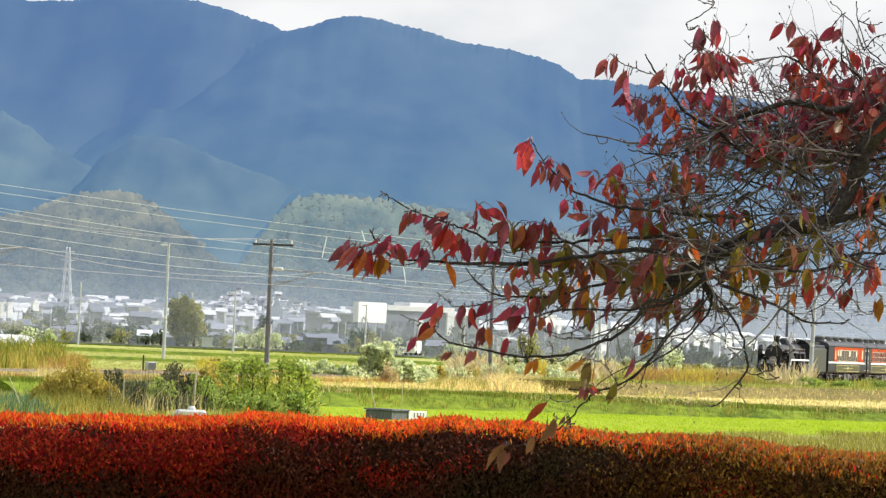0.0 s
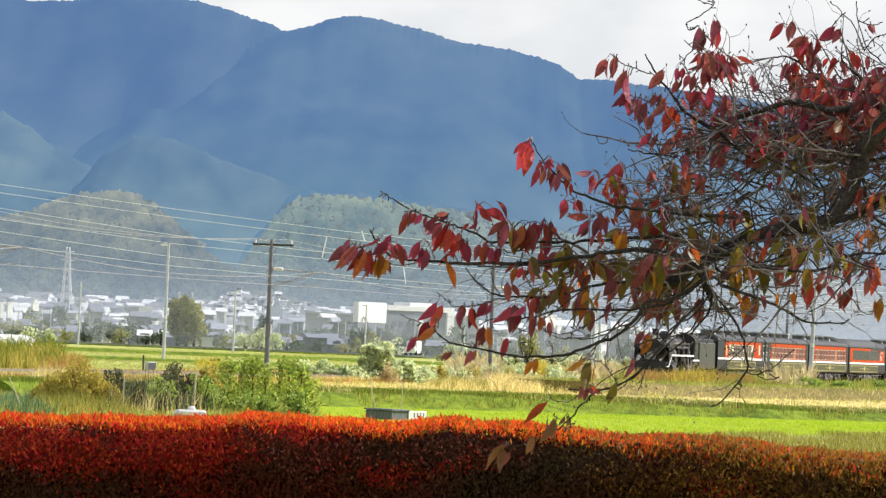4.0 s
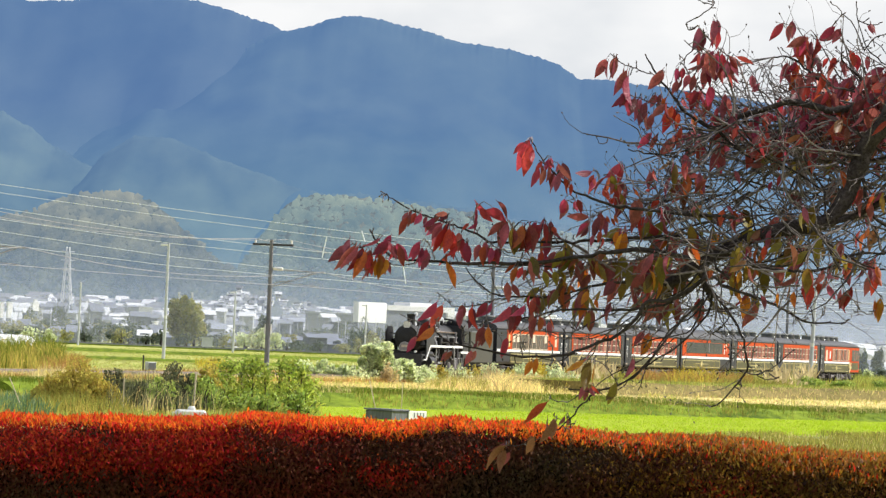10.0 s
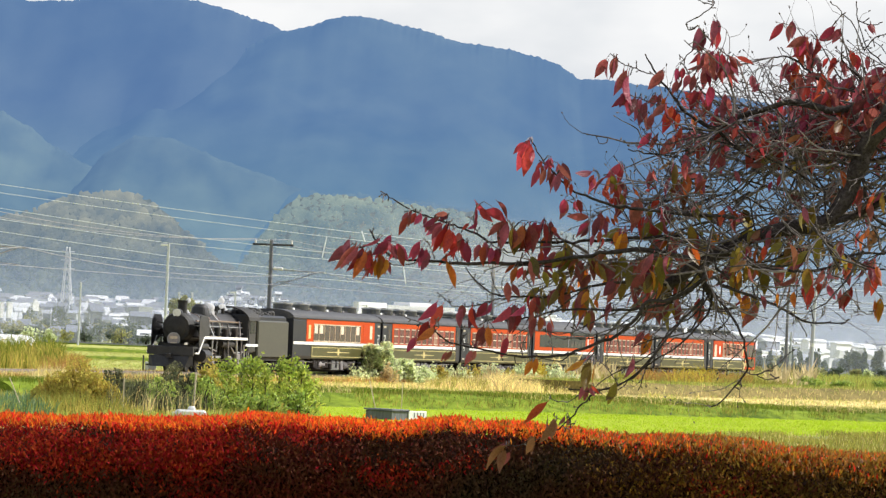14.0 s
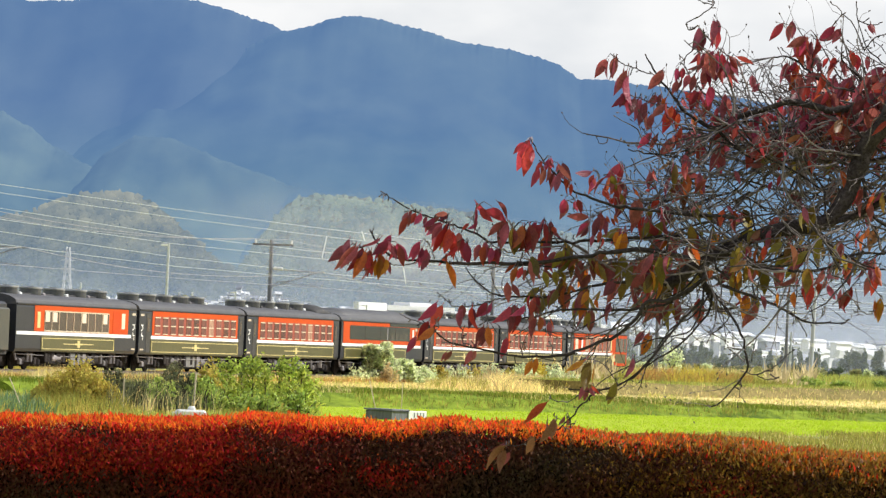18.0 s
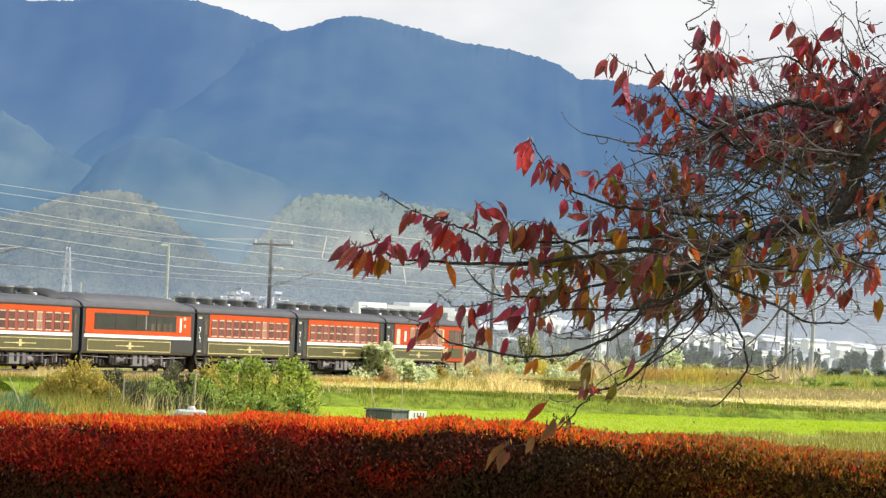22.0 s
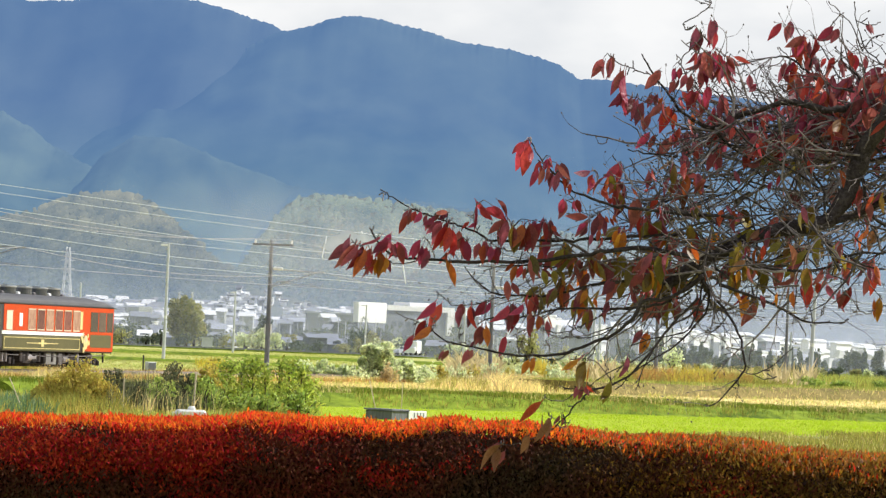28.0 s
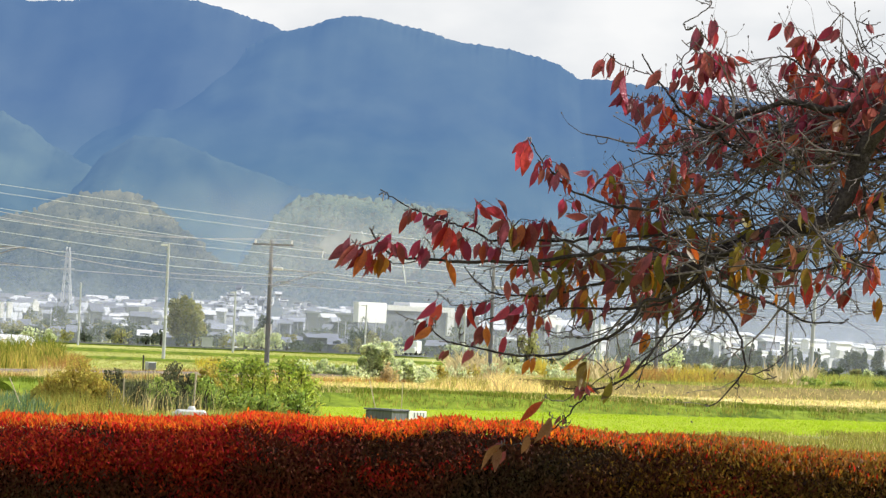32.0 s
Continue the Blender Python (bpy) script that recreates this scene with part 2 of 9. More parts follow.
# ---- mesh tools ----
class Geo:
    """Corners and faces gathered for one mesh."""

    def __init__(self):
        self.v, self.f = [], []

    def add(self, verts, faces):
        k = len(self.v)
        self.v += [tuple(p) for p in verts]
        self.f += [tuple(i + k for i in q) for q in faces]
        return self

    def box(self, x0, x1, y0, y1, z0, z1, c=0.0):
        """A box; c chamfers its four upright edges and its top."""
        if c <= 0:
            return self.add([(x, y, z) for z in (z0, z1) for x, y in ((x0, y0), (x1, y0), (x1, y1), (x0, y1))],
                            [(3, 2, 1, 0), (4, 5, 6, 7), (0, 1, 5, 4), (1, 2, 6, 5), (2, 3, 7, 6), (3, 0, 4, 7)])
        def ring(i, z):
            a, b = x0 + i, x1 - i
            p, q = y0 + i, y1 - i
            return [(a + c, p, z), (b - c, p, z), (b, p + c, z), (b, q - c, z), (b - c, q, z), (a + c, q, z), (a, q - c, z), (a, p + c, z)]
        rings = [ring(0, z0), ring(0, z1 - c), ring(c * 0.9, z1)]
        return self.loft(rings)

    def loft(self, rings, caps=True, closed=True):
        n = len(rings[0])
        verts = [p for r in rings for p in r]
        faces = []
        for k in range(len(rings) - 1):
            for i in range(n if closed else n - 1):
                j = (i + 1) % n
                faces.append((k * n + i, k * n + j, (k + 1) * n + j, (k + 1) * n + i))
        if caps:
            faces.append(tuple(range(n - 1, -1, -1)))
            faces.append(tuple((len(rings) - 1) * n + i for i in range(n)))
        return self.add(verts, faces)

    def tube(self, path, radii, n=8, caps=True):
        """A round tube along a path; radii: one number or one for each point."""
        path = [Vector(p) for p in path]
        if not isinstance(radii, (list, tuple)):
            radii = [radii] * len(path)
        rings, side = [], None
        for i, p in enumerate(path):
            d = (path[min(i + 1, len(path) - 1)] - path[max(i - 1, 0)]).normalized()
            if side is None:
                side = d.orthogonal().normalized()
            side = (side - d * side.dot(d))
            side = side.normalized() if side.length > 1e-6 else d.orthogonal().normalized()
            up = d.cross(side)
            rings.append([p + (side * math.cos(a) + up * math.sin(a)) * radii[i] for a in (2 * math.pi * k / n for k in range(n))])
        return self.loft(rings, caps)

    def prism_x(self, profile, x0, x1):
        """A profile of (y, z) corners drawn out from x0 to x1."""
        return self.loft([[(x0, y, z) for y, z in profile], [(x1, y, z) for y, z in profile]])

    def panel(self, x0, x1, z0, z1, y, t=0.02):
        """A flat plate on a coach side at y, t thick outwards."""
        s = 1 if y > 0 else -1
        return self.box(x0, x1, min(y, y + s * t), max(y, y + s * t), z0, z1)

    def mesh(self, name, smooth=False):
        me = bpy.data.meshes.new(name)
        me.from_pydata(self.v, [], self.f)
        if smooth:
            me.polygons.foreach_set("use_smooth", [True] * len(me.polygons))
        me.update()
        bm = bmesh.new()
        bm.from_mesh(me)
        if len(bm.faces) < 20000:
            bmesh.ops.recalc_face_normals(bm, faces=bm.faces)
            bm.to_mesh(me)
        bm.free()
        return me


def part(name, geo, material, parent=None, label="", smooth=False, at=None):
    """One mesh object; geo is a Geo or a finished mesh."""
    me = geo if isinstance(geo, bpy.types.Mesh) else geo.mesh(name, smooth)
    if not me.materials:
        me.materials.append(material)
    ob = new(name, me)
    if parent is not None:
        ob.parent = parent
    if at is not None:
        ob.location = at
    return tagged(ob, label) if label else ob


def thing(name, label, category, group="", m=None, kind=""):
    ob = new(name)
    ob.empty_display_size = 0.3
    if m is not None:
        ob.matrix_basis = m
    return tagged(ob, label, category, group, kind)


def blades(name, pts, height, width, material, per=3, lean=0.35, spread=0.1, seed=1, plume=0.0):
    """Tufts of narrow blades standing at pts, as one mesh."""
    rng = np.random.default_rng(seed)
    pts = np.repeat(np.asarray(pts, float), per, axis=0)
    n = len(pts)
    base = pts + np.c_[rng.normal(0, spread, (n, 2)), np.zeros(n)]
    h = np.repeat(np.asarray(height, float), per) if np.ndim(height) else height
    h = h * rng.uniform(0.55, 1.25, n)
    a = rng.uniform(0, 2 * np.pi, n)
    w = width * rng.uniform(0.6, 1.3, n)
    side = np.c_[np.cos(a), np.sin(a), np.zeros(n)] * w[:, None] / 2
    b = rng.uniform(0, 2 * np.pi, n)
    bend = np.c_[np.cos(b), np.sin(b), np.zeros(n)] * (h * lean * rng.uniform(0, 1, n))[:, None]
    up = np.c_[np.zeros((n, 2)), h]
    mid = base + up * 0.6 + bend * 0.35
    top = base + up + bend
    wide = 0.8 + plume
    v = np.stack([base - side, base + side, mid + side * wide, mid - side * wide, top], 1).reshape(-1, 3)
    k = np.arange(n)[:, None] * 5
    faces = [tuple(q) for q in (k + [0, 1, 2, 3])] + [tuple(q) for q in (k + [3, 2, 4])]
    me = bpy.data.meshes.new(name)
    me.from_pydata(v.tolist(), [], faces)
    me.materials.append(material)
    return me


def foliage(name, centres, size, material, seed=1, flat=0.0, wide=0.28, lift=0.0):
    """Small folded leaves at the given centres, turned every way, as one mesh."""
    rng = np.random.default_rng(seed)
    c = np.asarray(centres, float)
    n = len(c)
    d = rng.normal(0, 1, (n, 3))
    d[:, 2] *= 1 - flat
    d /= np.linalg.norm(d, axis=1)[:, None]
    s = np.cross(d, rng.normal(0, 1, (n, 3)))
    s /= np.linalg.norm(s, axis=1)[:, None]
    up = np.cross(d, s)
    if lift:
        d[:, 2] = np.abs(d[:, 2]) + lift
        d /= np.linalg.norm(d, axis=1)[:, None]
        s = np.cross(d, rng.normal(0, 1, (n, 3)))
        s /= np.linalg.norm(s, axis=1)[:, None]
        up = np.cross(d, s)
    l = size * rng.uniform(0.6, 1.3, n)[:, None]
    a, b = c - d * l / 2, c + d * l / 2
    m1, m2 = c + s * l * wide + up * l * 0.08, c - s * l * wide + up * l * 0.08
    v = np.stack([a, m1, b, m2], 1).reshape(-1, 3)
    k = np.arange(n)[:, None] * 4
    faces = [tuple(q) for q in (k + [0, 1, 2])] + [tuple(q) for q in (k + [0, 2, 3])]
    me = bpy.data.meshes.new(name)
    me.from_pydata(v.tolist(), [], faces)
    me.materials.append(material)
    return me


def lobes(rng, count, radius, n, squash=0.8, hollow=0.45, r0=0.28, r1=0.5):
    """Points of an uneven crown made of several clumps round the origin."""
    c = rng.normal(0, 1, (count, 3))
    c /= np.linalg.norm(c, axis=1)[:, None]
    c *= radius * rng.uniform(0.25, 1.05 - r1 * 0.66, (count, 1))
    r = radius * rng.uniform(r0, r1, count)
    which = rng.integers(0, count, n)
    d = rng.normal(0, 1, (n, 3))
    d /= np.linalg.norm(d, axis=1)[:, None]
    p = c[which] + d * (r[which] * rng.uniform(hollow, 1.05, n) ** 0.5)[:, None]
    p[:, 2] *= squash
    return p


def smooth01(a, b, x):
    t = min(1.0, max(0.0, (x - a) / (b - a)))
    return t * t * (3 - 2 * t)



# ---- distance: clouds, mountains, wooded foothills ----
def far_mat(name, dark, light, scale, air, glow, mottle=0.55, finer=18.0, island=0.0):
    """Forest kilometres off: the air's blue haze painted in as emission over sunlit woods."""
    m = bpy.data.materials.new(name)
    m.use_nodes = True
    n, l = m.node_tree.nodes, m.node_tree.links
    bsdf = n["Principled BSDF"]
    geo = n.new("ShaderNodeNewGeometry")
    t1, t2 = n.new("ShaderNodeTexNoise"), n.new("ShaderNodeTexNoise")
    t1.inputs["Scale"].default_value, t1.inputs["Detail"].default_value = scale, 6
    t2.inputs["Scale"].default_value, t2.inputs["Detail"].default_value = scale * finer, 5
    mixf = n.new("ShaderNodeMath")
    mixf.operation = "ADD"
    flat = n.new("ShaderNodeMapping")
    flat.inputs["Scale"].default_value = (1.0, 0.2, 1.0)
    l.new(geo.outputs["Position"], flat.inputs["Vector"])
    for t in (t1, t2):
        l.new(flat.outputs["Vector"], t.inputs["Vector"])
    l.new(t1.outputs["Fac"], mixf.inputs[0])
    l.new(t2.outputs["Fac"], mixf.inputs[1])
    value = mixf.outputs[0]
    if island:
        spread, both = n.new("ShaderNodeMapRange"), n.new("ShaderNodeMath")
        spread.inputs["To Min"].default_value, spread.inputs["To Max"].default_value = -island, island
        both.operation = "ADD"
        l.new(geo.outputs["Random Per Island"], spread.inputs["Value"])
        l.new(value, both.inputs[0])
        l.new(spread.outputs["Result"], both.inputs[1])
        value = both.outputs[0]
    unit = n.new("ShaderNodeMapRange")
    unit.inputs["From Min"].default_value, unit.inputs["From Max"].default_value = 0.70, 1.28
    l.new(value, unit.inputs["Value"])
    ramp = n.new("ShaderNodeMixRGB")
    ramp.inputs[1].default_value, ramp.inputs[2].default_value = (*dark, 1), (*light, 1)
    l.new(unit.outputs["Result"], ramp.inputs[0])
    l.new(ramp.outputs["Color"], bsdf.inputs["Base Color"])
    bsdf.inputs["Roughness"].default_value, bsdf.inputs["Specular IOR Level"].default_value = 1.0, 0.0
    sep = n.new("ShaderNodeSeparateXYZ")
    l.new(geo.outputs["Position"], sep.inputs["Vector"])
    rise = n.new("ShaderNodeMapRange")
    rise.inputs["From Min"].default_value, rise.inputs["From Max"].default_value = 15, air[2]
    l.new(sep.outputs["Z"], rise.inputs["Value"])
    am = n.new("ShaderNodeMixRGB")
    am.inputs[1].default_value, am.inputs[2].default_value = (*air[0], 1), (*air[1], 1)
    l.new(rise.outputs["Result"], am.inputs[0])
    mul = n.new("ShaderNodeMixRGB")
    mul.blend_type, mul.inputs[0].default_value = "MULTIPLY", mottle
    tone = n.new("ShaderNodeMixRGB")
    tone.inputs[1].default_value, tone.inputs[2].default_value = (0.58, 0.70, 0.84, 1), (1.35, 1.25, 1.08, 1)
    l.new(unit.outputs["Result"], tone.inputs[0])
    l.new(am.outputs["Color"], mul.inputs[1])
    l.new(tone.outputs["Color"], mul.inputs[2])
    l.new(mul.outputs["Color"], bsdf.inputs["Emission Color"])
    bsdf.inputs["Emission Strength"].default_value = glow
    return m


# Haze of distance is painted into the glow colours of all these woods.
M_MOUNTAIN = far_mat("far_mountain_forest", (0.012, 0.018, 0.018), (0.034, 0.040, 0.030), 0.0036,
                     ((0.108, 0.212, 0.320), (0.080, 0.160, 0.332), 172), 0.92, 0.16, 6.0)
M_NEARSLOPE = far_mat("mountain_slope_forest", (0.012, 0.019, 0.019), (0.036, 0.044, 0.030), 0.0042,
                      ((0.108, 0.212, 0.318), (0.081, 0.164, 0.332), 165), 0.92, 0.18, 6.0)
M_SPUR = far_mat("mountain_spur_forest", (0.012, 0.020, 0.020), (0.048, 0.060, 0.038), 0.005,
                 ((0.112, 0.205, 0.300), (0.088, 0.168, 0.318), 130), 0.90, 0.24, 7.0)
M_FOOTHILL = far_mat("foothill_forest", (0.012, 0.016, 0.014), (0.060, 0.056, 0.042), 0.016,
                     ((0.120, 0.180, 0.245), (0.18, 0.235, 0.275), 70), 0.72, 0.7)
# Hill trees glow paler towards the crest: haze and sunlit tops painted in.
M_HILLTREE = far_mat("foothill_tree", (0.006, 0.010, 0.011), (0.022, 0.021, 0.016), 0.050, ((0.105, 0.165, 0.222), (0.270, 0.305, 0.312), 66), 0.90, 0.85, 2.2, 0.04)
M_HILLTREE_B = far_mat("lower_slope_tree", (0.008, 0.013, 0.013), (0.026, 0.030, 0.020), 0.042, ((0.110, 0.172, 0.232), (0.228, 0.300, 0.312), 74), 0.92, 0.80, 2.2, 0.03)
M_CLOUD = bpy.data.materials.new("cloud_sheet")
M_CLOUD.use_nodes = True
cn, cl = M_CLOUD.node_tree.nodes, M_CLOUD.node_tree.links
c_co, c_map, c_noise, c_ramp, c_em = (cn.new("ShaderNodeTexCoord"), cn.new("ShaderNodeMapping"), cn.new("ShaderNodeTexNoise"),
                                      cn.new("ShaderNodeValToRGB"), cn.new("ShaderNodeEmission"))
c_map.inputs["Scale"].default_value = (0.0035, 0.0035, 0.008)
c_noise.inputs["Scale"].default_value, c_noise.inputs["Detail"].default_value = 1.0, 5
c_ramp.color_ramp.elements[0].position, c_ramp.color_ramp.elements[1].position = 0.38, 0.62
c_ramp.color_ramp.elements[0].color, c_ramp.color_ramp.elements[1].color = (0.57, 0.60, 0.635, 1), (0.77, 0.775, 0.78, 1)
cl.new(c_co.outputs["Object"], c_map.inputs["Vector"])
cl.new(c_map.outputs["Vector"], c_noise.inputs["Vector"])
cl.new(c_noise.outputs["Fac"], c_ramp.inputs["Fac"])
cl.new(c_ramp.outputs["Color"], c_em.inputs["Color"])
cl.new(c_em.outputs[0], cn["Material Output"].inputs["Surface"])
cloud_sheet = part("backdrop_clouds", Geo().box(-900, 900, 0, 4, -50, 700), M_CLOUD)
cloud_sheet.location = (0, 4880, 0)
tagged(cloud_sheet, "bright white cloud layer drifting slowly over the mountains", "clouds", kind="structure")


def along(profile, x):
    """Height of a skyline given as (x, z) corners."""
    if x <= profile[0][0]:
        return profile[0][1]
    for (a, p), (b, q) in zip(profile, profile[1:]):
        if x <= b:
            t = (x - a) / (b - a)
            t = t * t * (3 - 2 * t) * 0.5 + t * 0.5
            return p + (q - p) * t
    return profile[-1][1]


def ridge(name, profile, y_front, y_back, material, label, rough, spur, nx, ny, x0, x1, fold=0.2, seed=3.7):
    """A hillside that climbs from its foot to the given skyline, with spurs, gullies and a ragged treeline; closer steps in its middle."""
    g = Geo()
    rows = []
    for j in range(ny + 2):
        r = min(1.0, j / ny)
        row = []
        for i in range(nx + 1):
            t = 2 * i / nx - 1
            x = (x0 + x1) / 2 + (x1 - x0) / 2 * (0.55 * t + 0.45 * t ** 3)
            top = along(profile, x)
            y = y_front + (y_back - y_front) * r
            shape = r ** 1.15
            gully = noise.noise(Vector((x * spur, r * 1.2, seed))) + 0.5 * noise.noise(Vector((x * spur * 2.3, r * 2.5, seed + 5.4)))
            y -= gully * (y_back - y_front) * fold * math.sin(math.pi * min(1.0, r * 0.96 + 0.04))
            z = top * shape + 1.6 * rough * noise.noise(Vector((x * 0.035, y * 0.018, 1.0))) * r
            z += rough * (noise.noise(Vector((x * 0.3, 0, 5.0))) + 0.8 * abs(noise.noise(Vector((x * 0.75, 0, 7.0))))) * r ** 40
            if j == ny + 1:
                y, z = y_back + 60, -20
            if j == 0:
                z = -10
            row.append((x, y, z))
        rows.append(row)
    g.loft(rows, caps=False, closed=False)
    ob = part(name, g, material, smooth=True)
    return tagged(ob, label, "mountain", kind="structure")


CREST = [(-671, 270.8), (-447.5, 264.6), (-358.1, 263.4), (-333.3, 257.3), (-304.3, 259.0), (-268.8, 265.4), (-204.0, 263.6), (-179.1, 256.6), (-147.5, 248.1), (-131.6, 242.4), (-90, 232), (0, 205), (200, 170), (540, 140)]
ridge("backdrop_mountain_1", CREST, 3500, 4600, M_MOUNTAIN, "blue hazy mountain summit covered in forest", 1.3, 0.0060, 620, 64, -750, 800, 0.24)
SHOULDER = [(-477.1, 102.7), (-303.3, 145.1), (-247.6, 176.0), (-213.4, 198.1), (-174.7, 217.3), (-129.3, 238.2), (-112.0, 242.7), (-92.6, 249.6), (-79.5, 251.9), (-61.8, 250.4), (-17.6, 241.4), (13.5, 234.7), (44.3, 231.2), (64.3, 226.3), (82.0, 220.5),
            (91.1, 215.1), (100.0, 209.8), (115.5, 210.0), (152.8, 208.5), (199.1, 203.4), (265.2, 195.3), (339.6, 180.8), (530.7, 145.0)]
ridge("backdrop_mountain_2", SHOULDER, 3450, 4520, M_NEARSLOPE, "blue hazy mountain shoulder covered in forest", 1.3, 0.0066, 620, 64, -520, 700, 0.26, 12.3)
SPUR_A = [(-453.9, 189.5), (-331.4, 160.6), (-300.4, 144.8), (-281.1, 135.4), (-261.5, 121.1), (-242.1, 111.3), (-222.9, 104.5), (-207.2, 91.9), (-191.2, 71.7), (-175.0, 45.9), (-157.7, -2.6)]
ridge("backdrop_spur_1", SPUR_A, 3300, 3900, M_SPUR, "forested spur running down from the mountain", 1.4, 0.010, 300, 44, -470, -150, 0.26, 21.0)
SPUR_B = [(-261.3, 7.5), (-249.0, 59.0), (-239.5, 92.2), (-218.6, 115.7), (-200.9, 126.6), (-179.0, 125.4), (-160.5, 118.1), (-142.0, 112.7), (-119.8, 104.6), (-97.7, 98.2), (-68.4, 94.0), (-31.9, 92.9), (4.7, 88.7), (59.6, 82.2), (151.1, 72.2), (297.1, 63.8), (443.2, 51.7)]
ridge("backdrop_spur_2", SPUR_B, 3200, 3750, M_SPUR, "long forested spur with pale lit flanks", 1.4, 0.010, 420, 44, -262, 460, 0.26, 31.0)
HILL_A = [(-348.7, 38.0), (-213.4, 52.4), (-197.2, 55.8), (-183.9, 61.8), (-173.1, 64.9), (-159.6, 67.1), (-145.9, 63.9), (-132.0, 56.6), (-123.5, 49.6), (-112.3, 39.7), (-95.5, 28.2), (-81.7, 23.4), (-59.7, 18.8), (-21.4, 13.7)]
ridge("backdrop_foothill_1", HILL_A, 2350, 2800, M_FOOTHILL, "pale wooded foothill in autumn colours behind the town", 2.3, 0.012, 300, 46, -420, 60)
def hill_wood(profile, y_front, y_back, x0, x1, count, seed, material, label):
    """Rounded tree crowns standing close together over a hillside."""
    rng = np.random.default_rng(seed)
    bm = bmesh.new()
    bmesh.ops.create_icosphere(bm, subdivisions=1, radius=1.0)
    ball = np.array([v.co[:] for v in bm.verts])
    tri = np.array([[v.index for v in f.verts] for f in bm.faces])
    bm.free()
    vs, fs, n = [], [], 0
    for k in range(count):
        r = rng.uniform(0.05, 1.0) ** 0.8
        x = rng.uniform(x0, x1)
        y = y_front + (y_back - y_front) * r
        top = along(profile, x)
        if top < 2:
            continue
        size = rng.uniform(0.55, 1.0) + 1.7 * rng.random() ** 4
        lump = ball * rng.uniform(0.5, 1.45, (len(ball), 1)) * (size * rng.uniform(0.8, 1.4), size, size * rng.uniform(0.7, 1.3))
        vs.append(lump + (x, y - rng.uniform(0, 30), top * r ** 1.15 + size * 0.3))
        fs.append(tri + n)
        n += len(ball)
    me = bpy.data.meshes.new("foothill_wood")
    me.from_pydata(np.concatenate(vs).tolist(), [], np.concatenate(fs).tolist())
    me.polygons.foreach_set("use_smooth", [True] * len(me.polygons))
    tagged(part("foothill_wood", me, material), label, "woodland", kind="stuff")


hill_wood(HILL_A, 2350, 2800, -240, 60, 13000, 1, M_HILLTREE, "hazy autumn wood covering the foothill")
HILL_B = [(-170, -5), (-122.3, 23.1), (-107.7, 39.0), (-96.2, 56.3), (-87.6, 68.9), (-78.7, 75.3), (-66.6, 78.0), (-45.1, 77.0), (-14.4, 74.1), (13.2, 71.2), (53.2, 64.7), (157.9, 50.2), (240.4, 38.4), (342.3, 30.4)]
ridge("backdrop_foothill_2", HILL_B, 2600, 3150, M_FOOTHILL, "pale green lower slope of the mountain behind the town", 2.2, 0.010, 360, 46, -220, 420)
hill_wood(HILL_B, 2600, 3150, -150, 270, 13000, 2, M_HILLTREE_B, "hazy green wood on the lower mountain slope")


# ---- ground ----
def ground_z(x, y):
    """A low rise under the hedge, level rice fields beyond it."""
    return 1.25 * (1 - smooth01(26, 62, y))


ys = [-400, -120, -40, 0, 8, 16, 22, 26, 30, 34, 38, 42, 46, 50, 54, 58, 62, 80, 120, 180, 260, 380, 600, 900, 1400, 2200, 3300, 4900]
xs = [-4000, -1200, -400, -150, -60, -30, -15, -6, 0, 6, 15, 30, 60, 150, 400, 1200, 4000]
ground = part("ground", Geo().loft([[(x, y, ground_z(x, y)) for x in xs] for y in ys], False, False), M_SOIL, smooth=True)
tagged(ground, "flat farmland with rough grass reaching to the hills", "ground", kind="structure")


def strip(name, near, far, z, material, label, h_edge=0.0):
    """A field between two lines of (x, y) corners, a thin slab lying on the ground."""
    g = Geo()
    n = len(near)
    top = [(x, y, z) for x, y in near] + [(x, y, z) for x, y in far]
    low = [(x, y, -0.05) for x, y in near] + [(x, y, -0.05) for x, y in far]
    faces = [(i, i + 1, n + i + 1, n + i) for i in range(n - 1)]
    faces += [(2 * n + i, 2 * n + i + 1, i + 1, i) for i in range(n - 1)]
    faces += [(n + i, n + i + 1, 3 * n + i + 1, 3 * n + i) for i in range(n - 1)]
    g.add(top + low, faces)
    return tagged(part(name, g, material), label, "field", kind="structure")


def taper(x):
    """The bank beside the rice sinks towards its far end."""
    return 1 - 0.38 * smooth01(4.0, 20.0, x)


def dyke(name, line, h, width, material, label):
    """An earth bank of trapezium section along a line of (x, y) corners."""
    rings = []
    for i, (x, y) in enumerate(line):
        a, b = Vector(line[max(0, i - 1)]), Vector(line[min(len(line) - 1, i + 1)])
        d = (b - a).normalized()
        nx, ny = -d.y, d.x
        k = (1 + 0.18 * noise.noise(Vector((x * 0.4, y * 0.2, 0)))) * (taper(x) if name == "bank_1" else 1)
        rings.append([(x + nx * o, y + ny * o, z) for o, z in ((-0.2, -0.05), (h * 1.0, h * k * 0.8), (h * 1.6, h * k), (width, h * k), (width + h * 2, -0.05))])
    return tagged(part(name, Geo().loft(rings), material), label, "bank", kind="structure")


def line_pts(a, b, n):
    return [(a[0] + (b[0] - a[0]) * i / n, a[1] + (b[1] - a[1]) * i / n) for i in range(n + 1)]


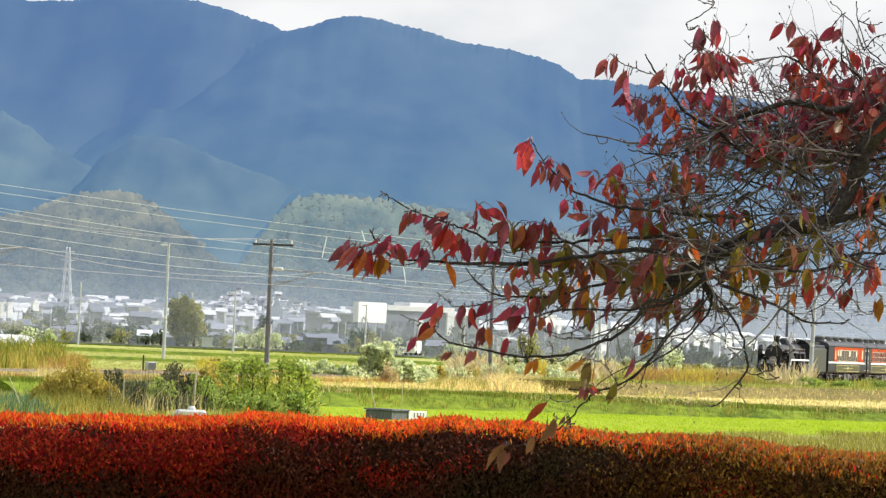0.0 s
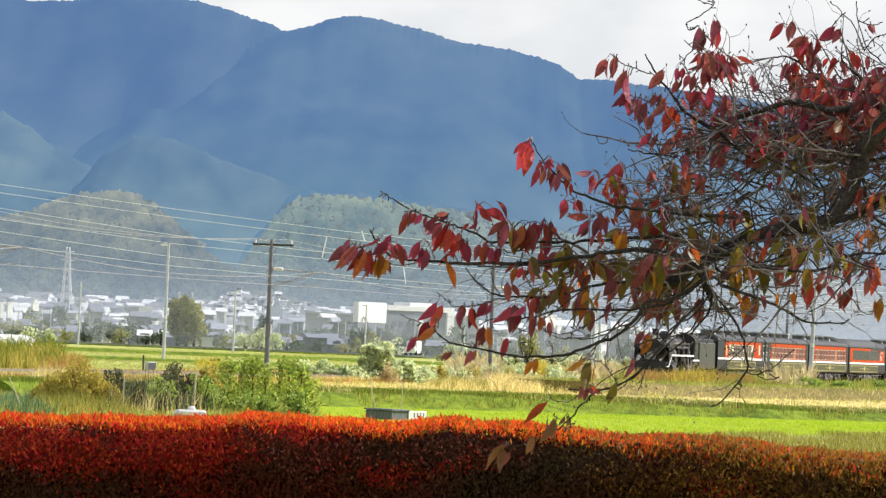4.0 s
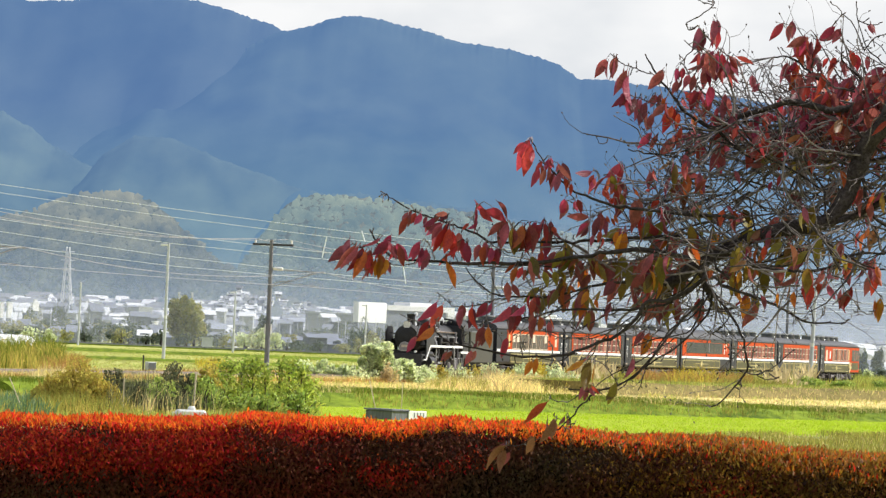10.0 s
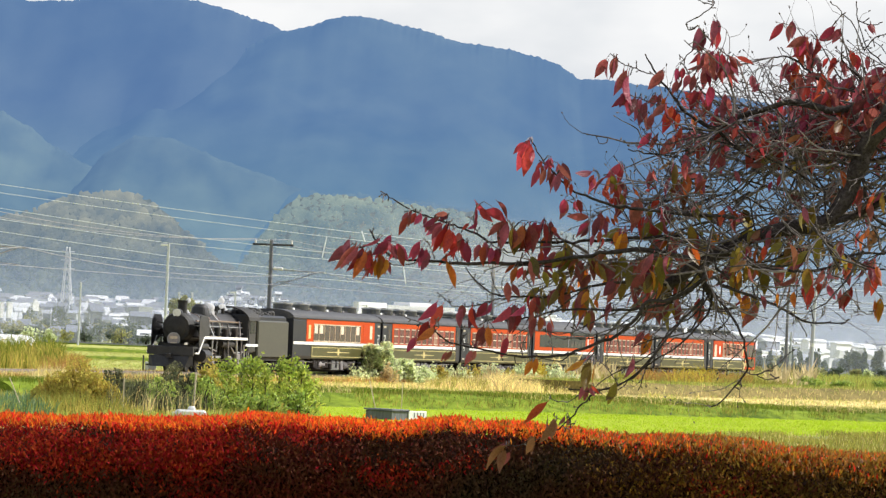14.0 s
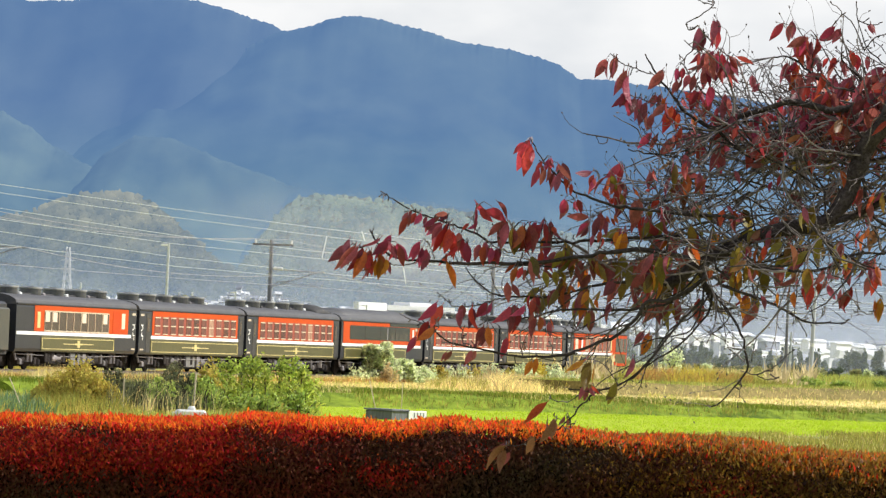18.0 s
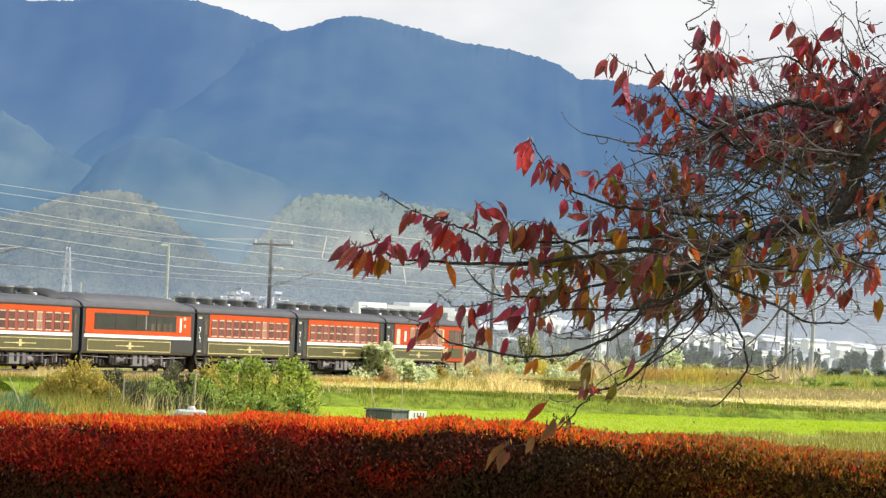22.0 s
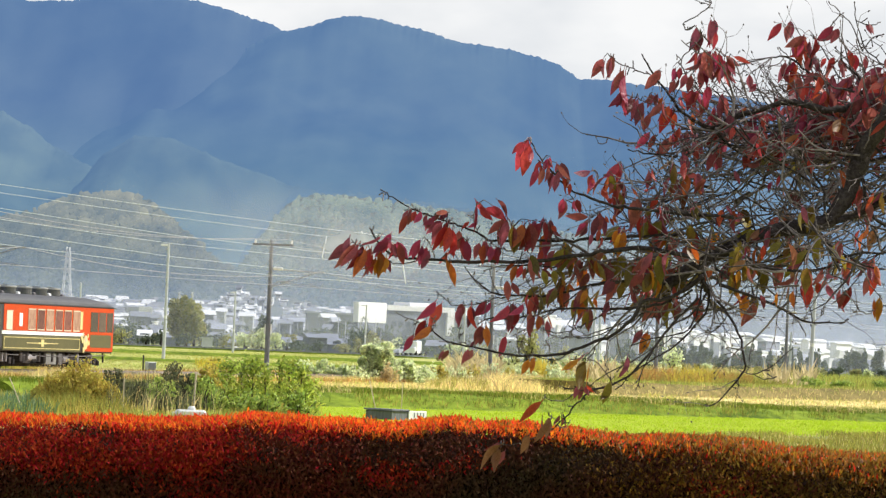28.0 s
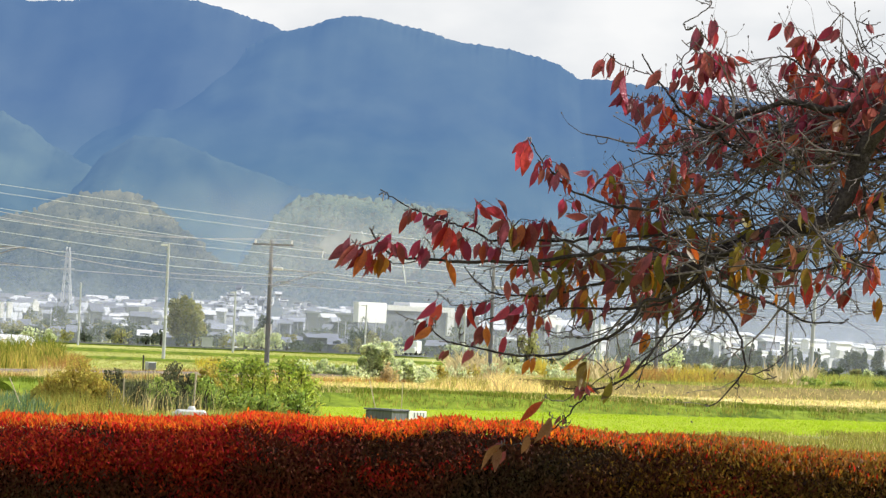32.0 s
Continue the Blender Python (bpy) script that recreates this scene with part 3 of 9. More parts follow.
RICE_NEAR = [(-4.6, 158.0), (2.0, 178.0), (9.3, 200.0), (17.3, 224.0), (40.0, 279.0)]
RICE_FAR = [(-5.6, 232.0), (-0.5, 238.0), (9.0, 249.0), (20.9, 263.0), (40.0, 285.0)]
strip("field_rice", RICE_NEAR, RICE_FAR, 0.02, M_RICE, "bright green regrowing rice field after harvest")
BANK1 = line_pts((-16.0, 223.0), (40.0, 287.0), 40)
dyke("bank_1", BANK1, 0.58, 8.0, M_BANK, "dark green grassy bank along the rice field")
DRY_NEAR = [(-16.0, 236.0), (0.0, 254.0), (20.0, 277.0), (44.0, 304.0)]
DRY_FAR = [(-16.0, 330.0), (0.0, 352.0), (20.0, 386.0), (44.0, 440.0)]
strip("field_stubble", DRY_NEAR, DRY_FAR, 0.16, M_DRY, "pale dry stubble field in front of the railway")
BANK2 = line_pts((9.5, 330.0), (52.0, 412.0), 30)
dyke("bank_2", BANK2, 0.85, 6.0, M_MUD, "brown earth bank with a grassy top below the railway")
strip("field_far_dry", [(-90.0, 380.0), (-20.0, 400.0), (2.0, 430.0)], [(-90.0, 462.0), (-20.0, 490.0), (4.0, 520.0)], 0.02, M_FARFIELD, "yellow-green field beyond the railway")
dyke("bank_4", line_pts((-90.0, 464.0), (6.0, 522.0), 24), 0.3, 1.2, M_BANK, "low brown bank between far fields")
strip("field_far", [(-90.0, 468.0), (-20.0, 500.0), (4.0, 530.0)], [(-90.0, 612.0), (-20.0, 640.0), (4.0, 670.0)], 0.03, M_FARFIELD, "light green field beyond the railway")
dyke("bank_3", line_pts((-90.0, 614.0), (6.0, 674.0), 24), 0.4, 2.0, M_BANK, "narrow dark green bank between far fields")
strip("field_road", [(-90.0, 620.0), (-20.0, 648.0), (4.0, 680.0)], [(-90.0, 838.0), (-20.0, 874.0), (4.0, 890.0)], 0.03, M_FARFIELD, "yellow-green field below the far road")

# ---- far road on a low bank ----
ROAD = [(-220.0, 842.0), (-62.0, 860.0), (-26.0, 884.0), (0.0, 902.0), (120.0, 980.0)]


def ribbon(line, o0, o1, z0, z1):
    """Section corners across a line of (x, y): offsets o to its far side."""
    rings = []
    for i, (x, y) in enumerate(line):
        a, b = Vector(line[max(0, i - 1)]), Vector(line[min(len(line) - 1, i + 1)])
        d = (b - a).normalized()
        nx, ny = -d.y, d.x
        rings.append([(x + nx * o, y + ny * o, z) for o, z in ((o0, z0), (o1, z0), (o1, z1), (o0, z1))])
    return Geo().loft(rings)


tagged(part("road_bank", ribbon(ROAD, -2.0, 9.0, -0.05, 0.22), M_BANK), "grassy road embankment", "bank", kind="structure")
tagged(part("road", ribbon(ROAD, 0.0, 6.5, 0.20, 0.30), M_ASPHALT), "grey asphalt country road", "road", kind="structure")
tagged(part("road_kerb", ribbon(ROAD, -0.5, -0.1, 0.20, 0.44), M_CONC), "pale concrete road edge", "kerb", kind="structure")

# ---- railway ----
RAIL_Z = 0.55
HEAD = 0.23455
P0 = (-31.54, 245.34)
TURN = 90 - math.degrees(HEAD)


def trk(s, lat=0.0, z=0.0):
    """A point of the line: s metres along it, lat to the side of the fields, z above the rail."""
    return (P0[0] + s * math.sin(HEAD) + lat * math.cos(HEAD), P0[1] + s * math.cos(HEAD) - lat * math.sin(HEAD), RAIL_Z + z)


def along_track(geo_name, profile, s0, s1, material, label, category):
    """A bed, rail or cable of constant (lat, z) section along the line."""
    rings = [[trk(s, a, z) for a, z in profile] for s in np.linspace(s0, s1, 14)]
    return tagged(part(geo_name, Geo().loft(rings), material), label, category, kind="structure")


S0, S1 = -420, 640
along_track("railway_bed", [(-3.4, -0.6), (3.4, -0.6), (1.9, -0.13), (-1.9, -0.13)], S0, S1, M_BALLAST, "stone ballast bed of the single-track railway", "railway bed")
for side in (-0.555, 0.555):
    along_track("rail", [(side - 0.06, -0.13), (side + 0.06, -0.13), (side + 0.035, 0.0), (side - 0.035, 0.0)], S0, S1, M_RAIL, "brown steel rail", "rail")
slp = Geo().box(-0.11, 0.11, -1.0, 1.0, -0.17, -0.09, 0.02).mesh("sleeper")
slp.materials.append(M_SLEEPER)
bed = bpy.data.objects["railway_bed"]
for k in range(300):
    o = part("sleeper", slp, M_SLEEPER, bed)
    o.matrix_basis = pose(*trk(20 + k * 0.66), 0, 0, TURN)



# ---- the train ----
COACH_L = 21.3
SPEED = 13.192
START = 277.87          # where the first coach's front stands on the line at the start


def coach_shell(c, sloped=False):
    body = [(-1.36, 0.92), (1.36, 0.92), (1.43, 1.08), (1.43, 3.12), (1.38, 3.30), (-1.38, 3.30), (-1.43, 3.12), (-1.43, 1.08)]
    part("body", Geo().prism_x(body, 0.28, 21.02), M_GREY, c)
    arc = [(1.44 * math.cos(a), 3.26 + 0.50 * math.sin(a) ** 0.8) for a in np.linspace(0.0, math.pi, 13)]
    skin = [(1.40, 3.22)] + arc + [(-1.40, 3.22)]
    ends = ((0.22, 1.0), (16.5, 1.0), (19.0, 0.94), (20.4, 0.78), (21.08, 0.5)) if sloped else ((0.22, 1.0), (21.08, 1.0))
    part("roof", Geo().loft([[(x, y, 3.22 + (z - 3.22) * k) for y, z in skin] for x, k in ends]), M_ROOF, c)
    for s in (-1, 1):
        part("gutter", Geo().box(0.25, 21.05, s * 1.45 - 0.03, s * 1.45 + 0.03, 3.24, 3.30), M_GREY, c)
    for x in (0.0, 21.02):
        part("gangway", Geo().box(x, x + 0.28, -0.62, 0.62, 1.05, 3.15, 0.06), M_BLACK, c, "black rubber gangway bellows")
    # running gear
    for bx in (3.5, 17.8):
        bogie = part("bogie", Geo().box(bx - 1.75, bx + 1.75, -1.08, -0.92, 0.42, 0.66, 0.05).box(bx - 1.75, bx + 1.75, 0.92, 1.08, 0.42, 0.66, 0.05)
                     .box(bx - 0.35, bx + 0.35, -1.05, 1.05, 0.38, 0.88, 0.05), M_UNDER, c)
        for ax in (-1.05, 1.05):
            w = Geo()
            for s in (-1, 1):
                w.tube([(0, s * 0.50, 0), (0, s * 0.62, 0)], 0.43, 18)
            w.tube([(0, -0.5, 0), (0, 0.5, 0)], 0.09, 8)
            part("wheelset", w, M_UNDER, bogie, at=(bx + ax, 0, 0.43))
            for s in (-1, 1):
                part("axle_box", Geo().box(bx + ax - 0.2, bx + ax + 0.2, s * 1.06 - 0.1, s * 1.06 + 0.1, 0.3, 0.62, 0.04), M_UNDER, bogie)
    for k, (a, b, lo) in enumerate(((6.3, 7.6, 0.35), (8.2, 9.3, 0.42), (9.7, 11.9, 0.30), (12.4, 13.4, 0.40), (14.0, 15.0, 0.45))):
        for s in (-1, 1):
            part("equipment_box", Geo().box(a, b, min(s * 0.5, s * 1.25), max(s * 0.5, s * 1.25), lo, 0.9, 0.06), M_UNDER if k != 2 else M_VENTDARK, c)
    part("truss", Geo().box(5.4, 15.9, -0.45, 0.45, 0.16, 0.92), M_UNDER, c)
    part("bogie_well", Geo().box(0.6, 5.3, -0.4, 0.4, 0.16, 0.92), M_UNDER, c)
    part("bogie_well", Geo().box(16.0, 20.6, -0.4, 0.4, 0.16, 0.92), M_UNDER, c)
    ru = random.Random(12)
    for s in (-1, 1):
        u = 5.7
        while u < 15.4:
            wd = ru.uniform(0.25, 0.7)
            part("under_box", Geo().box(u, u + wd, min(s * 0.9, s * 1.3), max(s * 0.9, s * 1.3), ru.uniform(0.28, 0.5), 0.88, 0.04), ru.choice((M_UNDERLIGHT, M_UNDER, M_UNDER)), c)
            u += wd + ru.uniform(0.3, 1.1)
        for u in (1.0, 4.9, 6.1, 15.6, 20.2):
            part("hanger", Geo().tube([(u, s * 1.15, 0.92), (u + ru.uniform(-0.25, 0.25), s * 1.2, ru.uniform(0.35, 0.6))], ru.uniform(0.03, 0.06), 6), ru.choice((M_UNDERLIGHT, M_UNDER)), c)
        for u, ln, z in ((6.9, 1.5, 0.62), (12.9, 1.1, 0.55)):
            part("air_reservoir", Geo().tube([(u, s * 1.12, z), (u + 0.08, s * 1.12, z), (u + ln - 0.08, s * 1.12, z), (u + ln, s * 1.12, z)], [0.12, 0.2, 0.2, 0.12], 12), M_UNDERLIGHT, c)
        part("brake_pipe", Geo().tube([(0.8, s * 1.2, 0.8), (5.2, s * 1.2, 0.74), (9.5, s * 1.28, 0.7), (15.8, s * 1.28, 0.74), (20.4, s * 1.2, 0.8)], 0.028, 5), M_UNDERLIGHT, c)
        for u in (2.0, 5.0, 16.3, 19.3):
            part("sand_box", Geo().box(u - 0.16, u + 0.16, min(s * 1.05, s * 1.22), max(s * 1.05, s * 1.22), 0.28, 0.56, 0.05), ru.choice((M_UNDERLIGHT, M_UNDER)), c)
        for bx in (3.5, 17.8):
            for u in (bx - 0.3, bx + 0.3):
                part("bogie_spring", Geo().tube([(u, s * 1.12, 0.4), (u, s * 1.12, 0.85)], 0.11, 8), M_UNDERLIGHT, c)
    part("coupler", Geo().box(-0.15, 0.5, -0.15, 0.15, 0.75, 1.0, 0.03), M_UNDER, c)
    part("coupler", Geo().box(20.8, 21.45, -0.15, 0.15, 0.75, 1.0, 0.03), M_UNDER, c)


def coolers(c, places):
    for k, x in enumerate(places):
        cooler = part("roof_cooler", Geo().tube([(x, 0, 3.60), (x, 0, 3.66), (x, 0, 3.70), (x, 0, 4.04)], [0.66, 0.66, 0.57, 0.57], 26), M_DRUM, c, "bright metal drum of a roof cooling unit")
        part("fan_cover", Geo().tube([(x, 0, 4.04), (x, 0, 4.05), (x, 0, 4.12), (x, 0, 4.14)], [0.57, 0.61, 0.61, 0.52], 26), M_STEEL, cooler, "bright metal rim round the fan")
        part("fan_grille", Geo().tube([(x, 0, 4.139), (x, 0, 4.146)], [0.48, 0.46], 20), M_GREY, cooler, "dark fan grille")
        part("fan_hub", Geo().tube([(x, 0, 4.146), (x, 0, 4.17)], [0.22, 0.18], 12), M_SOOT, cooler)
        part("drain_box", Geo().box(x + 0.85, x + 1.2, -0.45, 0.45, 3.6, 3.86, 0.04), M_WHITE if k % 2 == 0 else M_UNDERLIGHT, c)
    part("roof_duct", Geo().box(places[0] - 0.5, places[-1] + 0.5, -0.22, 0.22, 3.62, 3.82, 0.04), M_SOOT, c)


def roof_fairing(c):
    """The dark domed cover over one end of a coach."""
    rings = []
    for t in np.linspace(0, 1, 9):
        k = math.sin(math.pi * (0.08 + 0.84 * t)) ** 0.5
        rings.append([(16.9 + 3.7 * t, 1.15 * math.cos(a), 3.5 + 0.62 * k * math.sin(a)) for a in np.linspace(0.05, math.pi - 0.05, 11)])
    part("roof_fairing", Geo().loft(rings), M_SOOT, c, "black domed roof fairing", smooth=True)


def lining(c, s, x0, x1, z0, z1):
    """A gold rectangle with the small winged emblem in its middle."""
    y, t = s * 1.452, 0.035
    g = Geo()
    g.panel(x0, x1, z1 - t, z1, y, 0.012).panel(x0, x1, z0, z0 + t, y, 0.012)
    g.panel(x0, x0 + t * 2, z0 + t, z1 - t, y, 0.012).panel(x1 - t * 2, x1, z0 + t, z1 - t, y, 0.012)
    part("gold_line", g, M_GOLD, c, "thin gold lining rectangle")
    m, zm = (x0 + x1) / 2, (z0 + z1) / 2
    e = Geo().panel(m - 2.6, m - 0.5, zm - 0.02, zm + 0.02, y, 0.014).panel(m + 0.5, m + 2.6, zm - 0.02, zm + 0.02, y, 0.014)
    e.panel(m - 0.22, m + 0.22, zm - 0.17, zm + 0.19, y, 0.014).panel(m - 0.7, m + 0.7, zm - 0.04, zm + 0.04, y, 0.016)
    part("emblem", e, M_GOLD, c, "gold winged emblem")


def livery(c, s, x0, x1, orange=M_ORANGE, lined=None, stripe=None):
    part("upper_panel", Geo().panel(x0, x1, 1.93, 3.22, s * 1.43, 0.014), orange, c, "vermilion upper side panel")
    a, b = stripe or (x0 - 0.2, x1 + 0.2)
    part("waist_stripe", Geo().panel(a, b, 1.75, 1.915, s * 1.43, 0.018), M_WHITE, c, "white waist stripe")
    a, b = lined or (x0 - 0.1, x1 + 0.1)
    part("lower_panel", Geo().panel(a - 0.15, b + 0.15, 0.98, 1.71, s * 1.43, 0.016), M_OLIVE, c, "olive lower side panel")
    lining(c, s, a, b, 1.06, 1.62)


def sash(c, s, x, w, z0, z1, material, bar=True):
    y = s * 1.449
    win = part("window", Geo().panel(x - w / 2, x + w / 2, z0, z1, y, 0.008), material, c)
    g = Geo()
    rows = [z0 - 0.06, z1] + ([(z0 + z1) / 2 - 0.03] if bar else [])
    for z in rows:
        g.panel(x - w / 2, x + w / 2, z, z + 0.06, y, 0.022)
    if not bar:
        for a in (x - w / 2 - 0.02, x + w / 2):
            g.panel(a, a + 0.03, z0 - 0.07, z1 + 0.07, y, 0.022)
    part("window_frame", g, M_CREAM, win)


def vestibule(c, s, x0, x1):
    """A dark end with a door and unreadable small lettering."""
    y = s * 1.43
    d = part("door", Geo().panel(x0 + 0.25, x1 - 0.25, 1.02, 3.05, y, 0.012), M_BLACK, c, "black folding entrance door")
    part("door_window", Geo().panel(x0 + 0.45, x1 - 0.45, 2.1, 2.85, y + s * 0.012, 0.008), M_GLASSDIM, d)


def signs(c, s, x):
    """Small plates above and below, and upright strokes of writing too small to read between them."""
    y = s * 1.43
    part("upper_plate", Geo().panel(x - 0.3, x + 0.3, 2.94, 3.05, y, 0.012), M_CREAM, c, "small pale plate")
    for o, w, z, h in ((0.0, 0.42, 2.42, 0.06), (0.10, 0.10, 2.22, 0.19), (-0.10, 0.22, 2.16, 0.06), (-0.08, 0.10, 1.90, 0.17), (0.06, 0.30, 1.86, 0.06), (0.12, 0.09, 1.66, 0.15)):
        part("lettering", Geo().panel(x + o - w / 2, x + o + w / 2, z, z + h, y, 0.012), M_WHITE, c, "white stroke of lettering")
    part("lower_plate", Geo().panel(x - 0.32, x + 0.32, 1.14, 1.22, y, 0.012), M_CREAM, c, "small pale plate")


def coach_standard():
    """A day coach: eleven two-part windows between dark vestibules."""
    c = thing("passenger_coach", "vermilion, olive and charcoal day coach of the steam train", "railway coach", "coaches of the steam train")
    coach_shell(c)
    coolers(c, (2.8, 6.0, 9.2, 12.4, 15.6))
    for s in (-1, 1):
        livery(c, s, 2.72, 19.62)
        part("window_band", Geo().panel(3.1, 19.25, 1.99, 2.95, s * 1.444, 0.004), M_PILLAR, c, "darker red band between the windows")
        for k in range(11):
            curtain = k == 7 and s < 0
            sash(c, s, 3.65 + k * 1.505, 0.98, 2.05, 2.86, M_HALFDRAWN if curtain else M_GLASS)
        vestibule(c, s, 1.35, 2.65)
        vestibule(c, s, 19.7, 20.85)
        signs(c, s, 0.85)
    return c


def coach_first():
    """The leading coach: tall windows in a dark band, blank baggage end."""
    c = thing("lounge_coach", "leading vermilion coach with tall curtained windows and a blank charcoal end", "railway coach", "coaches of the steam train")
    coach_shell(c)
    coolers(c, (3.0, 6.9, 10.8, 14.6, 18.2))
    for s in (-1, 1):
        livery(c, s, 3.25, 19.5, lined=(4.6, 17.0), stripe=(0.4, 20.1))
        for k in range(9):
            x = 5.45 + k * 1.24
            sash(c, s, x, 1.14, 2.0, 2.92, M_GLASSDIM, False)
            if k in (0, 1, 5, 8):
                part("curtain", Geo().panel(x - 0.42, x + 0.3, 2.42, 2.9, s * 1.453, 0.006), M_CURTAIN, c, "cream half-drawn curtain")
        d = part("door", Geo().panel(16.7, 18.0, 1.98, 3.1, s * 1.444, 0.01), M_ORANGE_RED, c, "red sliding door")
        part("door_window", Geo().panel(18.3, 18.9, 2.2, 3.0, s * 1.444, 0.012), M_CURTAIN, d)
        part("crest", Geo().panel(3.7, 4.2, 2.1, 2.9, s * 1.444, 0.01), M_GOLD, c, "gold scroll ornament")
        signs(c, s, 20.55)
    return c


def coach_panorama():
    """The lounge coach: one huge dark window, raised smooth roof."""
    c = thing("panorama_coach", "vermilion panorama coach with one long dark window and a raised roof", "railway coach", "coaches of the steam train")
    coach_shell(c)
    g = Geo()
    arc = lambda k: [(1.25 * math.cos(a) * k, 3.45 + 0.55 * k * math.sin(a)) for a in np.linspace(0.15, math.pi - 0.15, 11)]
    g.loft([[(x, y, z) for y, z in arc(k)] for x, k in ((0.9, 0.55), (2.2, 1.0), (17.6, 1.0), (19.5, 0.9), (20.6, 0.5))])
    part("raised_roof", g, M_ROOF, c, "smooth raised grey roof")
    for s in (-1, 1):
        livery(c, s, 0.75, 20.3, lined=(1.2, 16.4), stripe=(0.6, 20.4))
        for a, b in ((2.3, 6.0), (6.05, 9.8), (9.85, 13.6), (13.65, 17.4)):
            part("window", Geo().panel(a, b, 2.16, 3.0, s * 1.444, 0.012), M_LOUNGE, c, "long dark tinted window")
        part("roof_window", Geo().panel(12.2, 20.2, 3.03, 3.26, s * 1.446, 0.016), M_LOUNGE, c, "dark glazed upper strip")
        part("window_post", Geo().panel(11.55, 11.75, 2.2, 2.98, s * 1.457, 0.006), M_UNDERLIGHT, c, "pale post behind the tinted glass")
        # Dim patches added over the glass paint its reflections.
        for k in range(4):
            part("seat_back", Geo().panel(12.6 + 1.15 * k, 13.2 + 1.15 * k, 2.18, 2.55 + 0.06 * (k % 2), s * 1.457, 0.004), M_GLASSDIM, c, "dim patch added over the tinted glass for its reflections")
        for a, b, z0, z1 in ((18.1, 18.45, 2.15, 2.9), (18.8, 19.3, 2.8, 2.98), (18.95, 19.25, 2.4, 2.58)):
            part("painted_ornament", Geo().panel(a, b, z0, z1, s * 1.444, 0.01), M_WHITE if a < 18.5 else M_CREAM, c, "white painted ornament")
    return c


def coach_rear():
    """The last coach: tall windows, and a glazed red observation end."""
    c = thing("observation_coach", "last red and olive coach with a glazed observation end", "railway coach", "coaches of the steam train")
    coach_shell(c, True)
    coolers(c, (1.6, 4.2, 6.8, 9.4, 12.0, 14.2))
    for s in (-1, 1):
        livery(c, s, 2.4, 15.9, M_ORANGE_RED, lined=(2.5, 15.1), stripe=(2.2, 15.8))
        part("end_panel", Geo().panel(15.9, 20.95, 1.0, 3.22, s * 1.43, 0.014), M_ORANGE_RED, c, "red observation end")
        sash(c, s, 3.3, 0.95, 2.02, 2.85, M_CURTAIN)
        for k in range(6):
            sash(c, s, 6.9 + k * 1.5, 1.15, 2.04, 2.98, M_HALFDRAWN if k in (0, 2, 5) else M_GLASS, False)
        part("figure_ornament", Geo().panel(4.9, 5.4, 2.15, 2.8, s * 1.444, 0.01), M_WHITE, c, "white painted ornament")
        part("scroll_ornament", Geo().panel(15.1, 15.5, 2.1, 3.0, s * 1.444, 0.01), M_GOLD, c, "gold scroll ornament")
        for a, b in ((16.9, 18.2), (18.35, 19.6), (19.75, 20.8)):
            part("window", Geo().panel(a, b, 2.0, 3.0, s * 1.444, 0.012), M_GLASSDIM, c, "wide observation window")
        part("end_lining", Geo().panel(16.9, 20.6, 1.2, 1.85, s * 1.444, 0.008), M_OLIVE, c)
        part("crest", Geo().tube([(16.1, s * 1.44, 1.45), (16.1, s * 1.475, 1.45)], 0.36, 16), M_GOLD, c, "round gold crest")
        petals = random.Random(3)
        for k in range(11):
            px, pz, pr = petals.uniform(15.3, 16.9), petals.uniform(1.05, 1.85), petals.uniform(0.07, 0.17)
            part("flower_ornament", Geo().tube([(px, s * 1.446, pz), (px, s * 1.466 + s * 0.002 * k, pz)], pr, 9), M_GOLD if k % 3 else M_CREAM, c, "gold painted flower")
        vestibule(c, s, 1.1, 2.3)
        signs(c, s, 0.8)
    return c


def tender():
    c = thing("tender", "grey-green coal tender behind the steam engine", "locomotive tender")
    x0, x1 = -7.15, -0.55
    part("tank", Geo().box(x0, x1, -1.38, 1.38, 0.98, 3.02, 0.07), M_TENDER, c, "flat grey-green water tank")
    part("top_plate", Geo().box(x0 + 0.05, x1 - 0.05, -1.25, 1.25, 3.02, 3.32, 0.12), M_GREY, c)
    coal = Geo()
    rng = random.Random(4)
    for k in range(90):
        x, y, r = rng.uniform(x0 + 0.5, x1 - 2.0), rng.uniform(-0.95, 0.95), rng.uniform(0.12, 0.26)
        z = 3.3 + 0.25 * (1 - abs(y))
        coal.box(x - r, x + r, y - r, y + r, z - r, z + r * rng.uniform(0.4, 1.0), r * 0.4)
    part("coal", coal, M_SOOT, c, "heap of black coal")
    part("frame", Geo().box(x0 - 0.2, x1 + 0.2, -1.2, 1.2, 0.75, 0.98), M_SOOT, c)
    part("lamp", Geo().tube([(x1 - 0.1, -1.0, 3.1), (x1 + 0.12, -1.0, 3.1)], 0.12, 12), M_LAMP, c)
    for bx in (-5.7, -2.0):
        bogie = part("bogie", Geo().box(bx - 1.35, bx + 1.35, -1.1, -0.92, 0.4, 0.68, 0.05).box(bx - 1.35, bx + 1.35, 0.92, 1.1, 0.4, 0.68, 0.05), M_UNDER, c)
        for ax in (-0.9, 0.9):
            w = Geo()
            for s in (-1, 1):
                w.tube([(0, s * 0.50, 0), (0, s * 0.62, 0)], 0.43, 18)
            w.tube([(0, -0.5, 0), (0, 0.5, 0)], 0.09, 8)
            part("wheelset", w, M_UNDER, bogie, at=(bx + ax, 0, 0.43))
    return c


DRIVERS = (-15.55, -13.65, -11.75)


